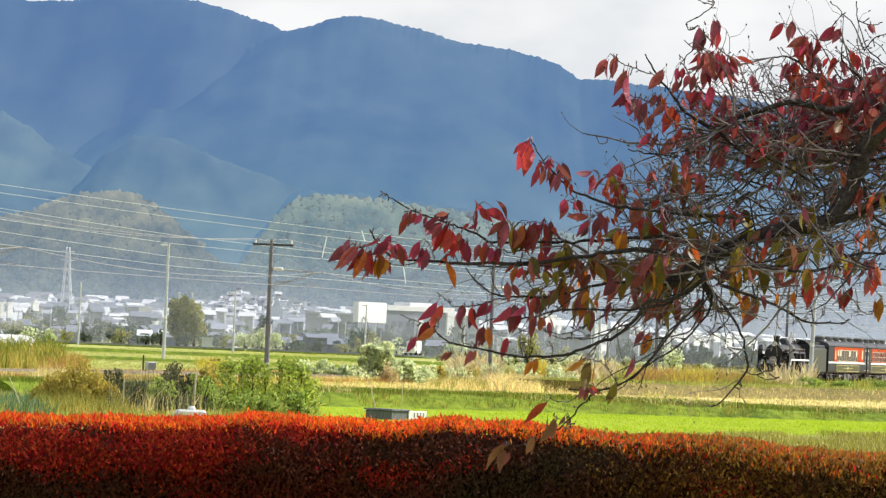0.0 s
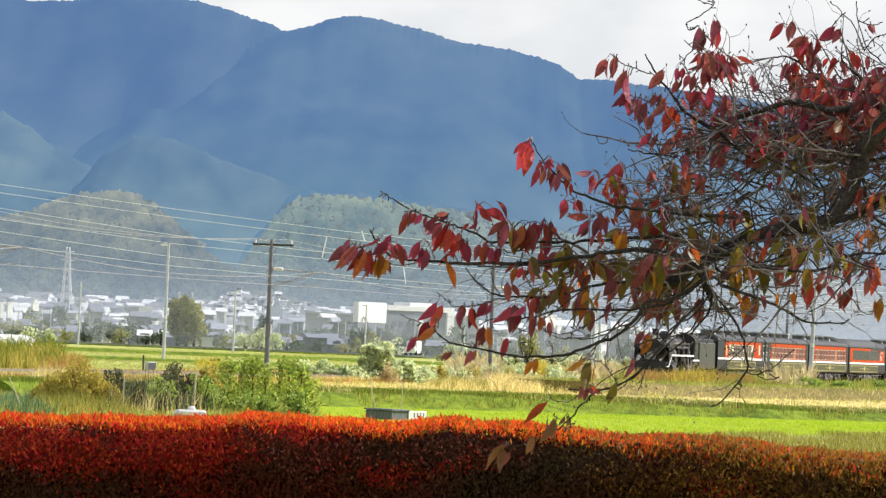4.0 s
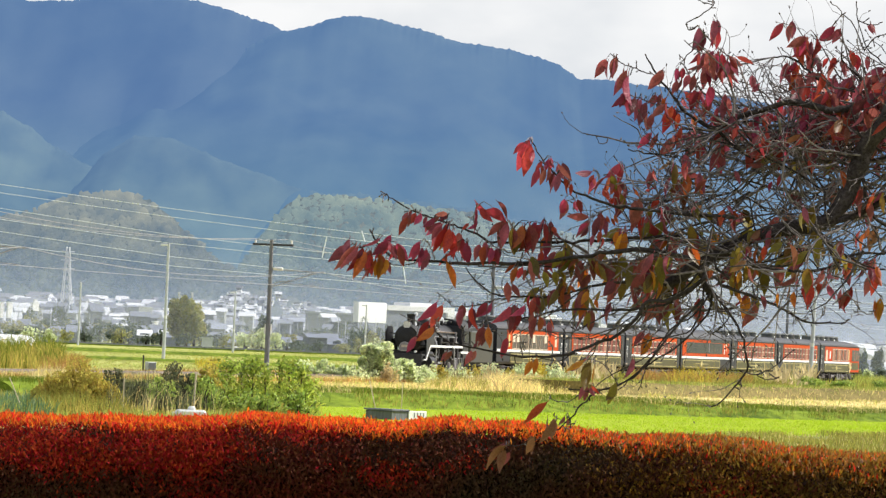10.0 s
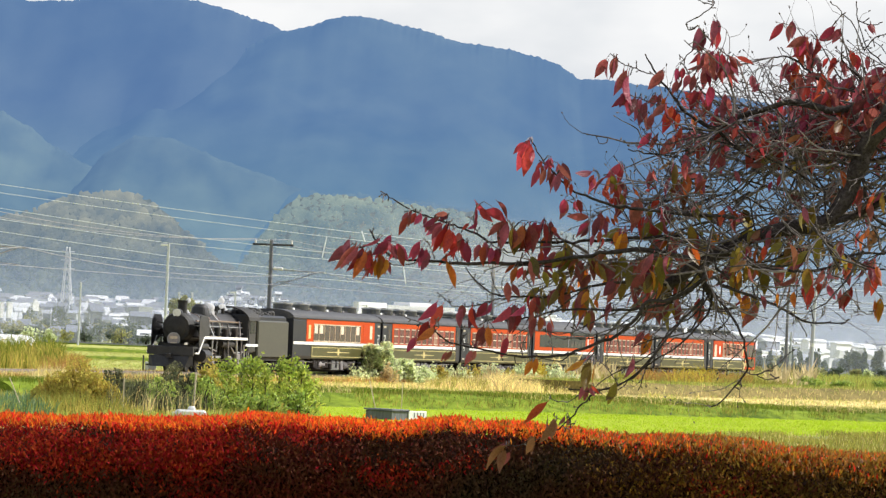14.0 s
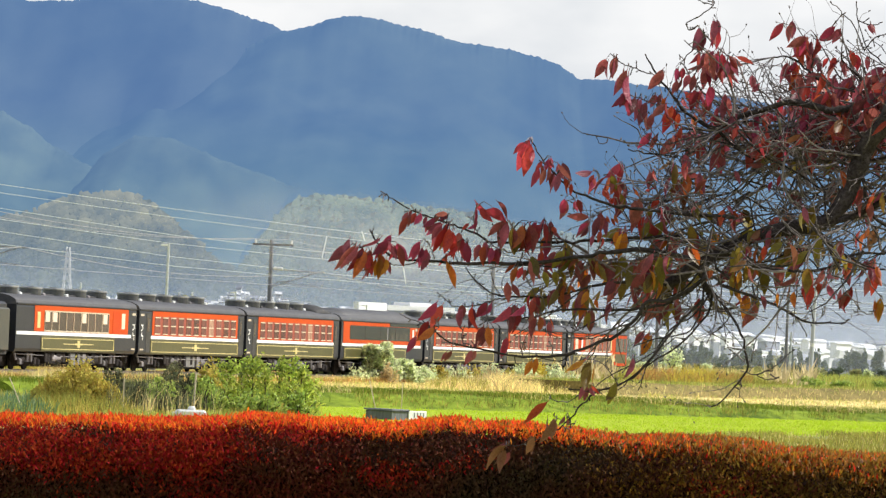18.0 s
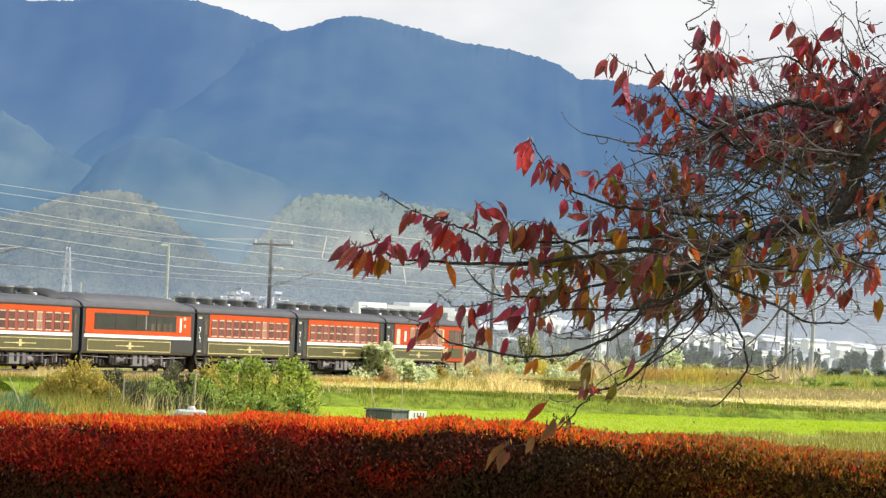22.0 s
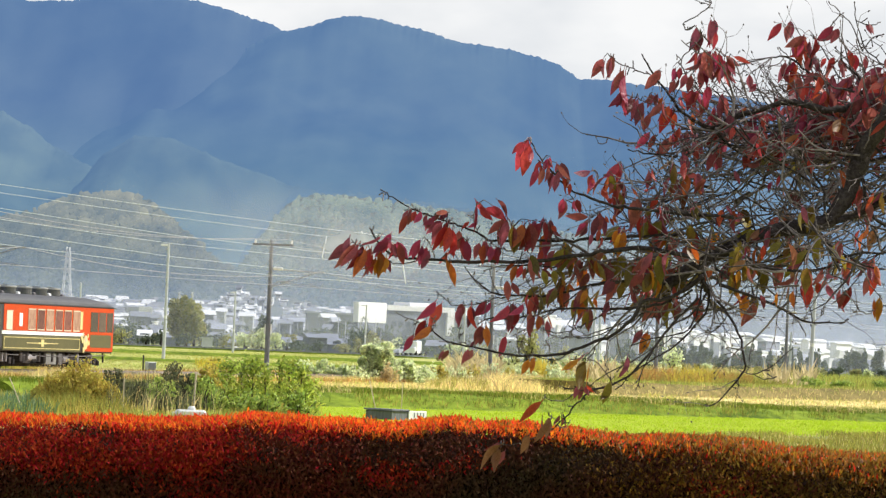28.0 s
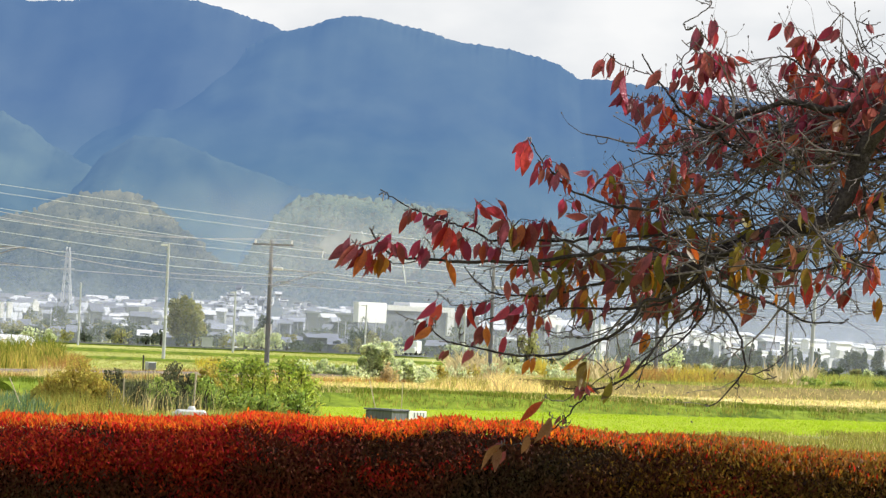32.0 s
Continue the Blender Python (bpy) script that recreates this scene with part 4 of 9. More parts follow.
def engine():
    c = thing("steam_locomotive", "black steam locomotive with smoke deflectors and a round headboard", "steam locomotive")
    ring = lambda x, r, z=2.42: [(x, r * math.cos(a), z + r * math.sin(a)) for a in np.linspace(0, 2 * math.pi, 25)[:-1]]
    part("boiler", Geo().loft([ring(-18.2, 0.80), ring(-14.0, 0.82), ring(-11.0, 0.90), ring(-9.25, 0.92)]), M_BLACK, c, smooth=False)
    sb = part("smokebox", Geo().loft([ring(-19.25, 0.45), ring(-19.20, 0.74), ring(-19.02, 0.82), ring(-18.2, 0.83)]), M_SOOT, c)
    part("smokebox_door", Geo().loft([ring(-19.36, 0.15), ring(-19.30, 0.50), ring(-19.20, 0.66)]), M_SOOT, sb)
    for bx, br in ((-16.6, 0.84), (-14.8, 0.845), (-12.9, 0.87)):
        part("boiler_band", Geo().loft([ring(bx, br), ring(bx + 0.1, br)]), M_RAIL, c)
    part("chimney", Geo().tube([(-18.1, 0, 3.05), (-18.1, 0, 3.18), (-18.1, 0, 3.3), (-18.1, 0, 3.75), (-18.1, 0, 3.92)], [0.38, 0.28, 0.25, 0.25, 0.30], 18), M_SOOT, c)
    part("headlamp", Geo().tube([(-19.15, 0, 3.22), (-18.7, 0, 3.22)], [0.25, 0.22], 16), M_BLACK, c)
    part("headlamp_lens", Geo().tube([(-19.22, 0, 3.22), (-19.14, 0, 3.22)], 0.23, 16), M_LAMP, c, "clear round headlamp lens")
    g = Geo()
    for k, (z, rx, ry) in enumerate(((2.95, 0.62, 0.55), (3.3, 0.58, 0.5), (3.58, 0.52, 0.43), (3.73, 0.38, 0.3), (3.78, 0.2, 0.14))):
        r = [(-14.5 + rx * math.copysign(abs(math.cos(a)) ** 0.7, math.cos(a)), ry * math.sin(a), z) for a in np.linspace(0, 2 * math.pi, 21)[:-1]]
        g.v += r
        if k:
            n = len(r)
            b = len(g.v) - 2 * n
            g.f += [(b + i, b + (i + 1) % n, b + n + (i + 1) % n, b + n + i) for i in range(n)]
    g.f.append(tuple(range(len(g.v) - 20, len(g.v))))
    part("steam_dome", g, M_BLACK, c)
    part("sand_dome", Geo().tube([(-12.5, 0, 3.0), (-12.5, 0, 3.35), (-12.5, 0, 3.5)], [0.42, 0.4, 0.2], 14), M_SOOT, c)
    part("safety_valve", Geo().tube([(-10.6, 0.2, 3.1), (-10.6, 0.2, 3.62)], 0.12, 10).tube([(-10.6, -0.2, 3.1), (-10.6, -0.2, 3.6)], 0.1, 10), M_SOOT, c)
    # cab
    cab = part("cab", Geo().box(-9.3, -9.17, -1.34, 1.34, 1.25, 3.25).box(-9.17, -7.75, -1.38, -1.30, 1.25, 3.0).box(-9.17, -7.75, 1.30, 1.38, 1.25, 3.0)
               .box(-9.17, -7.6, -1.2, 1.2, 1.18, 1.25), M_BLACK, c)
    arc = [(1.48 * math.cos(a), 2.98 + 0.78 * math.sin(a)) for a in np.linspace(0.0, math.pi, 15)]
    arc2 = [(1.40 * math.cos(a), 2.98 + 0.70 * math.sin(a)) for a in np.linspace(math.pi, 0.0, 15)]
    part("roof", Geo().prism_x(arc + arc2, -9.55, -7.2), M_SOOT, cab, "curved black cab roof")
    for s in (-1, 1):
        part("cab_window", Geo().box(-8.95, -8.0, s * 1.385 - 0.012, s * 1.385 + 0.012, 2.25, 2.9), M_LOUNGE, cab)
        # running board with its white edge, sloping down to the front
        part("running_board", Geo().box(-18.3, -9.3, min(s * 0.7, s * 1.36), max(s * 0.7, s * 1.36), 1.90, 1.98), M_BLACK, c)
        part("board_edge", Geo().box(-18.3, -9.4, s * 1.37 - 0.02, s * 1.37 + 0.02, 1.86, 2.0), M_WHITE, c, "white running board edge")
        part("cab_edge", Geo().box(-9.9, -7.3, s * 1.40 - 0.02, s * 1.40 + 0.02, 1.52, 1.66), M_WHITE, c, "white line under the cab")
        part("front_step", Geo().tube([(-18.3, s * 1.36, 1.93), (-19.3, s * 1.36, 1.05), (-19.95, s * 1.36, 1.05)], 0.055, 6), M_WHITE, c, "white sloping front step edge")
        # smoke deflector
        part("smoke_deflector", Geo().add([(-19.3, s * 1.38, 1.35), (-17.3, s * 1.38, 1.99), (-17.3, s * 1.36, 2.75), (-17.7, s * 1.33, 3.1), (-19.0, s * 1.33, 3.1), (-19.3, s * 1.36, 2.8)] +
             [(-19.3, s * 1.34, 1.35), (-17.3, s * 1.34, 1.99), (-17.3, s * 1.32, 2.75), (-17.7, s * 1.29, 3.1), (-19.0, s * 1.29, 3.1), (-19.3, s * 1.32, 2.8)],
             [(0, 1, 2, 3, 4, 5), (11, 10, 9, 8, 7, 6)] + [(i, (i + 1) % 6, (i + 1) % 6 + 6, i + 6) for i in range(6)]), M_BLACK, c, "black smoke deflector plate")
        part("deflector_stay", Geo().tube([(-18.5, s * 1.3, 2.7), (-18.5, s * 0.7, 2.6)], 0.03, 6), M_SOOT, c)
        part("cylinder", Geo().tube([(-18.2, s * 1.12, 0.92), (-16.9, s * 1.12, 0.92)], 0.36, 18), M_BLACK, c)
        part("valve_chest", Geo().tube([(-18.3, s * 1.05, 1.42), (-16.8, s * 1.05, 1.42)], 0.2, 14), M_BLACK, c)
        part("air_tank", Geo().tube([(-13.9, s * 1.05, 1.62), (-11.0, s * 1.05, 1.62)], 0.19, 14), M_SOOT, c)
        part("boiler_pipe", Geo().tube([(-18.3, s * 0.86, 2.82), (-13, s * 0.93, 2.86), (-9.4, s * 0.98, 2.82)], 0.045, 6), M_RAIL, c)
        part("hand_rail", Geo().tube([(-18.9, s * 0.93, 2.55), (-9.4, s * 1.04, 2.55)], 0.022, 6), M_STEEL, c)
        part("feed_pump", Geo().tube([(-14.8, s * 1.1, 1.98), (-14.8, s * 1.1, 2.5)], 0.17, 12), M_SOOT, c)
        part("slide_bar", Geo().box(-16.9, -15.5, s * 1.12 - 0.05, s * 1.12 + 0.05, 1.05, 1.12).box(-16.9, -15.5, s * 1.12 - 0.05, s * 1.12 + 0.05, 0.72, 0.79), M_RAIL, c)
        part("marker_lamp", Geo().tube([(-20.2, s * 0.85, 1.55), (-20.0, s * 0.85, 1.55)], 0.075, 12), M_LAMP, c, "round marker lamp")
        part("buffer_step", Geo().box(-20.1, -19.7, s * 1.2 - 0.2, s * 1.2 + 0.2, 0.3, 0.38), M_SOOT, c)
    part("frame", Geo().box(-19.9, -7.7, -0.5, 0.5, 0.85, 1.55), M_SOOT, c)
    part("front_deck", Geo().box(-20.1, -18.9, -1.3, 1.3, 1.3, 1.4), M_SOOT, c)
    part("buffer_beam", Geo().box(-20.2, -20.0, -1.3, 1.3, 0.92, 1.4, 0.02), M_BLACK, c)
    part("coupler", Geo().box(-20.6, -20.2, -0.15, 0.15, 0.75, 1.0, 0.04), M_SOOT, c)
    part("snow_plough", Geo().loft([[(-20.0, -1.25, 0.3), (-20.0, 1.25, 0.3), (-20.0, 1.25, 0.9), (-20.0, -1.25, 0.9)], [(-20.35, -0.9, 0.28), (-20.35, 0.9, 0.28), (-20.15, 1.1, 0.88), (-20.15, -1.1, 0.88)]]), M_BLACK, c)
    hb = part("headboard", Geo().tube([(-19.62, 0, 1.78), (-19.56, 0, 1.78)], 0.33, 28), M_HEADBOARD, c, "round grey headboard with a pale rim")
    part("headboard_rim", Geo().tube([(-19.60, 0, 1.78), (-19.55, 0, 1.78)], 0.37, 28), M_STEEL, hb)
    part("headboard_badge", Geo().box(-19.64, -19.62, -0.22, 0.22, 1.80, 1.94).box(-19.64, -19.62, -0.2, 0.2, 1.55, 1.62), M_CREAM, hb)
    # pipes, rods and fittings along the side
    for s in (-1, 1):
        part("injector_pipe", Geo().tube([(-9.6, s * 1.2, 1.5), (-9.9, s * 1.25, 1.2), (-11.6, s * 1.22, 1.12), (-11.9, s * 1.1, 1.5)], 0.04, 6), M_STEEL, c)
        part("steam_pipe", Geo().tube([(-18.0, s * 0.75, 2.7), (-17.8, s * 1.0, 2.2), (-17.6, s * 1.05, 1.5)], 0.12, 10), M_SOOT, c)
        part("connecting_rod", Geo().box(-15.9, -13.3, s * 0.92 - 0.03, s * 0.92 + 0.03, 0.82, 0.94), M_STEEL, c, "bright steel connecting rod")
        part("valve_link", Geo().tube([(-14.6, s * 1.05, 1.75), (-14.7, s * 1.05, 1.2), (-16.4, s * 1.05, 1.42)], 0.045, 6), M_STEEL, c)
        part("cab_ladder", Geo().tube([(-9.2, s * 1.3, 1.25), (-9.2, s * 1.3, 0.4)], 0.03, 6).tube([(-8.8, s * 1.3, 1.25), (-8.8, s * 1.3, 0.4)], 0.03, 6).box(-9.2, -8.8, s * 1.3 - 0.08, s * 1.3 + 0.08, 0.4, 0.44), M_STEEL, c)
        for k, (a, b, r) in enumerate((((-16.4, 1.3, 1.85), (-16.4, 1.3, 0.9), 0.05), ((-13.2, 1.3, 1.88), (-13.1, 1.3, 0.7), 0.045), ((-11.4, 1.28, 1.9), (-11.2, 1.28, 0.8), 0.06), ((-10.4, 1.3, 1.85), (-10.5, 1.3, 0.6), 0.05),
                                       ((-9.9, 1.3, 1.6), (-9.8, 1.3, 0.5), 0.06), ((-12.4, 1.2, 2.0), (-12.4, 1.0, 2.75), 0.04), ((-15.8, 1.2, 2.0), (-15.9, 0.9, 2.7), 0.05), ((-10.2, 1.15, 2.0), (-10.0, 1.0, 2.9), 0.05))):
            part("side_pipe", Geo().tube([(a[0], s * a[1], a[2]), (b[0], s * b[1], b[2])], r, 6), M_UNDERLIGHT if k % 2 else M_STEEL, c)
        for u, z0, z1 in ((-17.9, 2.0, 2.35), (-13.6, 2.0, 2.45), (-11.6, 2.0, 2.5)):
            part("fitting", Geo().box(u, u + 0.45, min(s * 1.0, s * 1.3), max(s * 1.0, s * 1.3), z0, z1, 0.05), M_UNDER, c)
        for u, z0, z1 in ((-12.6, 0.45, 0.95), (-10.9, 0.5, 1.1), (-9.9, 0.4, 0.85), (-16.2, 0.5, 0.8)):
            part("spring_box", Geo().box(u, u + 0.5, min(s * 1.02, s * 1.28), max(s * 1.02, s * 1.28), z0, z1, 0.05), M_UNDERLIGHT, c)
        part("boiler_conduit", Geo().tube([(-17.6, s * 0.99, 2.2), (-13, s * 1.02, 2.24), (-9.4, s * 1.08, 2.2)], 0.035, 6), M_UNDERLIGHT, c)
        part("dome_pipe", Geo().tube([(-14.0, s * 0.5, 3.3), (-13.6, s * 0.85, 2.8), (-13.4, s * 1.0, 2.0)], 0.05, 6), M_STEEL, c)
        for bx in (-12.8, -14.7):
            part("brake_hanger", Geo().box(bx, bx + 0.2, s * 0.95 - 0.04, s * 0.95 + 0.04, 0.4, 1.3), M_UNDER, c)
    # whiffs of steam at the valves
    rs = random.Random(8)
    for x, z, n, w in ((-17.5, 3.35, 4, 0.22), (-13.5, 3.55, 5, 0.26), (-12.9, 3.3, 4, 0.2), (-10.4, 3.7, 5, 0.24)):
        g = Geo()
        for k in range(n):
            px, py, pz, r = x + rs.gauss(0, w), rs.gauss(-0.1, w * 0.6), z + rs.gauss(0, w * 0.7), w * rs.uniform(0.5, 0.95)
            g.tube([(px, py, pz + r * math.sin(a)) for a in np.linspace(-1.5, 1.5, 7)], [r * math.cos(a) for a in np.linspace(-1.5, 1.5, 7)], 10)
        part("steam_whiff", g, M_STEAM, c, "thin white whiff of steam", smooth=True)["kind"] = "stuff"
    # wheels
    for x in DRIVERS:
        w = Geo()
        for s in (-1, 1):
            rim = [[(rr * math.cos(a), s * y, rr * math.sin(a)) for a in np.linspace(0, 2 * math.pi, 29)[:-1]] for rr, y in ((0.74, 0.52), (0.875, 0.52), (0.875, 0.64), (0.74, 0.64), (0.74, 0.52))]
            w.loft(rim, caps=False)
            w.tube([(0, s * 0.5, 0), (0, s * 0.68, 0)], 0.16, 12)
            for k in range(12):
                a = k * math.pi / 6
                w.tube([(0.1 * math.cos(a), s * 0.58, 0.1 * math.sin(a)), (0.76 * math.cos(a), s * 0.58, 0.76 * math.sin(a))], 0.04, 5)
            w.tube([(0.33, s * 0.6, 0), (0.33, s * 0.86, 0)], 0.07, 8)
            w.box(-0.62, -0.25, min(s * 0.54, s * 0.63), max(s * 0.54, s * 0.63), -0.35, 0.35)
        w.tube([(0, -0.5, 0), (0, 0.5, 0)], 0.1, 8)
        part("driving_wheelset", w, M_SOOT, c, "large spoked driving wheels", at=(x, 0, 0.875))
    for x, r in ((-18.9, 0.45), (-17.0, 0.45), (-9.0, 0.45)):
        w = Geo()
        for s in (-1, 1):
            w.tube([(0, s * 0.50, 0), (0, s * 0.62, 0)], r, 18)
        w.tube([(0, -0.5, 0), (0, 0.5, 0)], 0.09, 8)
        part("carrying_wheelset", w, M_SOOT, c, at=(x, 0, r))
    g = Geo()
    for s in (-1, 1):
        g.box(-1.98, 1.98, s * 0.80 - 0.03, s * 0.80 + 0.03, -0.07, 0.07)
    part("coupling_rods", g, M_RAIL, c, "steel coupling rods", at=(DRIVERS[1] + 0.33, 0, 0.875))
    return c


TRAIN = [(engine(), 0.0), (tender(), 0.0), (coach_first(), 0.0)]
standard = coach_standard()
TRAIN.append((standard, COACH_L))
for k in (2, 4, 5):
    TRAIN.append((copy_thing(standard, pose(0, 0, 0)), COACH_L * k))
roof_fairing(TRAIN[4][0])
TRAIN.append((coach_panorama(), COACH_L * 3))
TRAIN.append((coach_rear(), COACH_L * 6))



# ---- masts, poles, wires ----
def overhead_mast(s):
    """A concrete railway mast with its bracket reaching over the line."""
    c = thing("overhead_mast", "tall concrete railway mast with a steel bracket arm", "railway mast", "railway masts", pose(*trk(s, -3.2, -0.35), 0, 0, TURN))
    part("pole", Geo().tube([(0, 0, -0.3), (0, 0, 8.25)], [0.16, 0.11], 14), M_CONC, c)
    part("crossarm", Geo().box(-0.06, 0.06, -1.35, 1.15, 7.9, 8.02), M_DARKSTEEL, c)
    arm = part("bracket", Geo().tube([(0, 0, 6.5), (0, -3.3, 6.4)], 0.035, 6).tube([(0, 0, 5.4), (0, -2.9, 6.4)], 0.03, 6).tube([(0, -0.9, 5.7), (0, -3.0, 5.55)], 0.022, 6), M_STEEL, c, "steel bracket arm")
    part("insulator", Geo().tube([(0, -0.2, 6.55), (0, -0.75, 6.53)], 0.1, 8), M_WHITE, arm)
    part("sign_plate", Geo().box(-0.02, 0.02, -0.22, 0.22, 2.6, 3.2), M_WHITE, c)
    part("lamp_arm", Geo().tube([(0, 0, 5.5), (0, -0.5, 5.75), (0, -1.2, 5.85)], 0.03, 6), M_STEEL, c)
    for o in (-1.25, 1.0):
        part("insulator", Geo().tube([(0, o, 8.02), (0, o, 8.25)], 0.06, 8), M_WHITE, c)
    return c


for s in (46.0, 105.0, 164.6, 223.5, 282.7, 342.0):
    overhead_mast(s)


def cable(name, path, r, sag, label, material=M_WIRE, n=14):
    """A hanging cable between supports."""
    pts = []
    for (a, b) in zip(path, path[1:]):
        a, b = Vector(a), Vector(b)
        for i in range(n):
            t = i / n
            p = a.lerp(b, t)
            p.z -= sag * 4 * t * (1 - t)
            pts.append(p)
    pts.append(Vector(path[-1]))
    return tagged(part(name, Geo().tube(pts, r, 5), material), label, "cable", "overhead cables")


MAST_S = (-72.0, -13.0, 46.0, 105.0, 164.6, 223.5, 282.7, 342.0, 401.0)
cable("messenger_wire", [trk(s, 0, 6.1) for s in MAST_S], 0.018, 0.75, "messenger wire over the railway", M_STEEL)
cable("contact_wire", [trk(s, 0, 5.15) for s in MAST_S], 0.014, 0.05, "contact wire over the railway", M_STEEL)
cable("feeder_wire", [trk(s, -4.2, 7.95) for s in MAST_S], 0.016, 0.5, "feeder wire on the railway masts", M_STEEL)
cable("feeder_wire", [trk(s, -2.2, 7.95) for s in MAST_S], 0.016, 0.5, "feeder wire on the railway masts", M_STEEL)

# power lines that cross from a pylon far out on one side to one far behind the town
lines = []
for a in ([(-51.0, 620.0, 17.9), (-29.3, 620.0, 15.7), (-11.1, 620.0, 14.1), (13.0, 620.0, 12.5), (55.2, 620.0, 10.2)], [(-51.0, 620.0, 17.0), (-29.2, 620.0, 14.8), (-11.1, 620.0, 13.3), (13.0, 620.0, 11.7), (55.3, 620.0, 9.6)], [(-50.9, 620.0, 15.4), (-29.1, 620.0, 12.9), (-11.0, 620.0, 11.6), (13.1, 620.0, 10.1), (55.3, 620.0, 8.5)],
          [(-50.9, 620.0, 14.2), (-29.1, 620.0, 12.0), (-11.0, 620.0, 10.9), (13.1, 620.0, 9.6), (55.3, 620.0, 8.0)], [(-50.8, 620.0, 12.9), (-29.1, 620.0, 10.6), (-10.9, 620.0, 9.4), (13.2, 620.0, 8.3), (55.3, 620.0, 8.1)], [(-50.8, 620.0, 11.5), (-29.0, 620.0, 9.6), (-10.9, 620.0, 8.8), (13.2, 620.0, 7.8), (55.4, 620.0, 7.7)]):
    lines.append(cable("power_line", [(x, y + 0.25 * (x + 45), z + (z - EYE) * 0.25 * (x + 45) / y) for x, y, z in a], 0.026, 0.02, "sunlit high-voltage cable sagging across the valley"))


for k, a, b in ((2, (-12.834, 640.0, 13.689), (-13.236, 640.0, 11.435)), (1, (-9.157, 650.0, 14.716), (-8.729, 650.0, 13.535)), (4, (-4.469, 660.0, 11.32), (-4.058, 660.0, 9.159))):
    part("insulator_rod", Geo().tube([a, b], 0.07, 6), M_WIRE, lines[k], "white insulating rod")


def street_pole(place, h, lamp, label, lean=1.0, r=0.17):
    c = thing("utility_pole", label, "utility pole", "utility poles", pose(place[0], place[1], place[2], 0, lean * 0.4, 0))
    part("pole", Geo().tube([(0, 0, -0.3), (0, 0, h)], [r, r * 0.65], 12), M_STONEWHITE, c)
    part("cap", Geo().tube([(0, 0, h), (0, 0, h + 0.06)], [0.11, 0.04], 12), M_STEEL, c)
    if lamp:
        part("lamp_head", Geo().box(-0.75, -0.1, -0.16, 0.16, h - 0.25, h - 0.05, 0.05), M_WHITE, c, "white lamp head")
    part("band", Geo().tube([(0, 0, h * 0.35), (0, 0, h * 0.35 + 0.3)], r * 0.9, 12), M_WHITE, c)
    return c


POLE = "slim concrete utility pole standing in the fields"
street_pole((-25.98, 550.6, 0), 10.95, True, "tall concrete lamp pole in the green field")
street_pole((-51.67, 834.37, 0.0), 9.0, False, POLE)
street_pole((-28.19, 798.23, 0.0), 8.4, True, POLE)
street_pole((-11.2, 880, 0.2), 7.6, True, POLE)
street_pole((30.023, 470.0, 0.603), 8.6, False, "leaning grey concrete pole beside the railway", 3.0, 0.2)
for x, y, h in ((13.2, 500.0, 6.6), (8.6, 540.0, 7.4), (17.0, 620.0, 6.6), (23.4, 600.0, 5.6), (38.6, 640.0, 5.4), (3.0, 720.0, 7.0)):
    street_pole((x, y, 0), h, False, POLE)


def pylon(x, y, z, h):
    c = thing("lattice_pylon", "white steel lattice pylon behind the town", "pylon", m=pose(x, y, z, 0, 0, 20))
    legs = ((-1, -1), (1, -1), (1, 1), (-1, 1))
    wid = lambda t: 2.1 * (1 - t) ** 1.3 + 0.5
    for a, b in legs:
        part("leg", Geo().tube([(a * wid(t), b * wid(t), h * t) for t in (0, 0.25, 0.5, 0.75, 1)], 0.2, 5), M_WHITE, c)
    levels = [0, 0.16, 0.31, 0.45, 0.57, 0.68, 0.78, 0.87, 0.95]
    for t, u in zip(levels, levels[1:]):
        g = Geo()
        for k in range(4):
            (a, b), (p, q) = legs[k], legs[(k + 1) % 4]
            g.tube([(a * wid(t), b * wid(t), h * t), (p * wid(u), q * wid(u), h * u)], 0.12, 4)
            g.tube([(p * wid(t), q * wid(t), h * t), (a * wid(u), b * wid(u), h * u)], 0.12, 4)
        part("bracing", g, M_WHITE, c)
    for t in (0.74, 0.84, 0.94):
        part("crossarm", Geo().box(-2.6, 2.6, -0.25, 0.25, h * t, h * t + 0.4), M_WHITE, c)
    return c


pylon(-135.0, 2100, 0.0, 31.0)


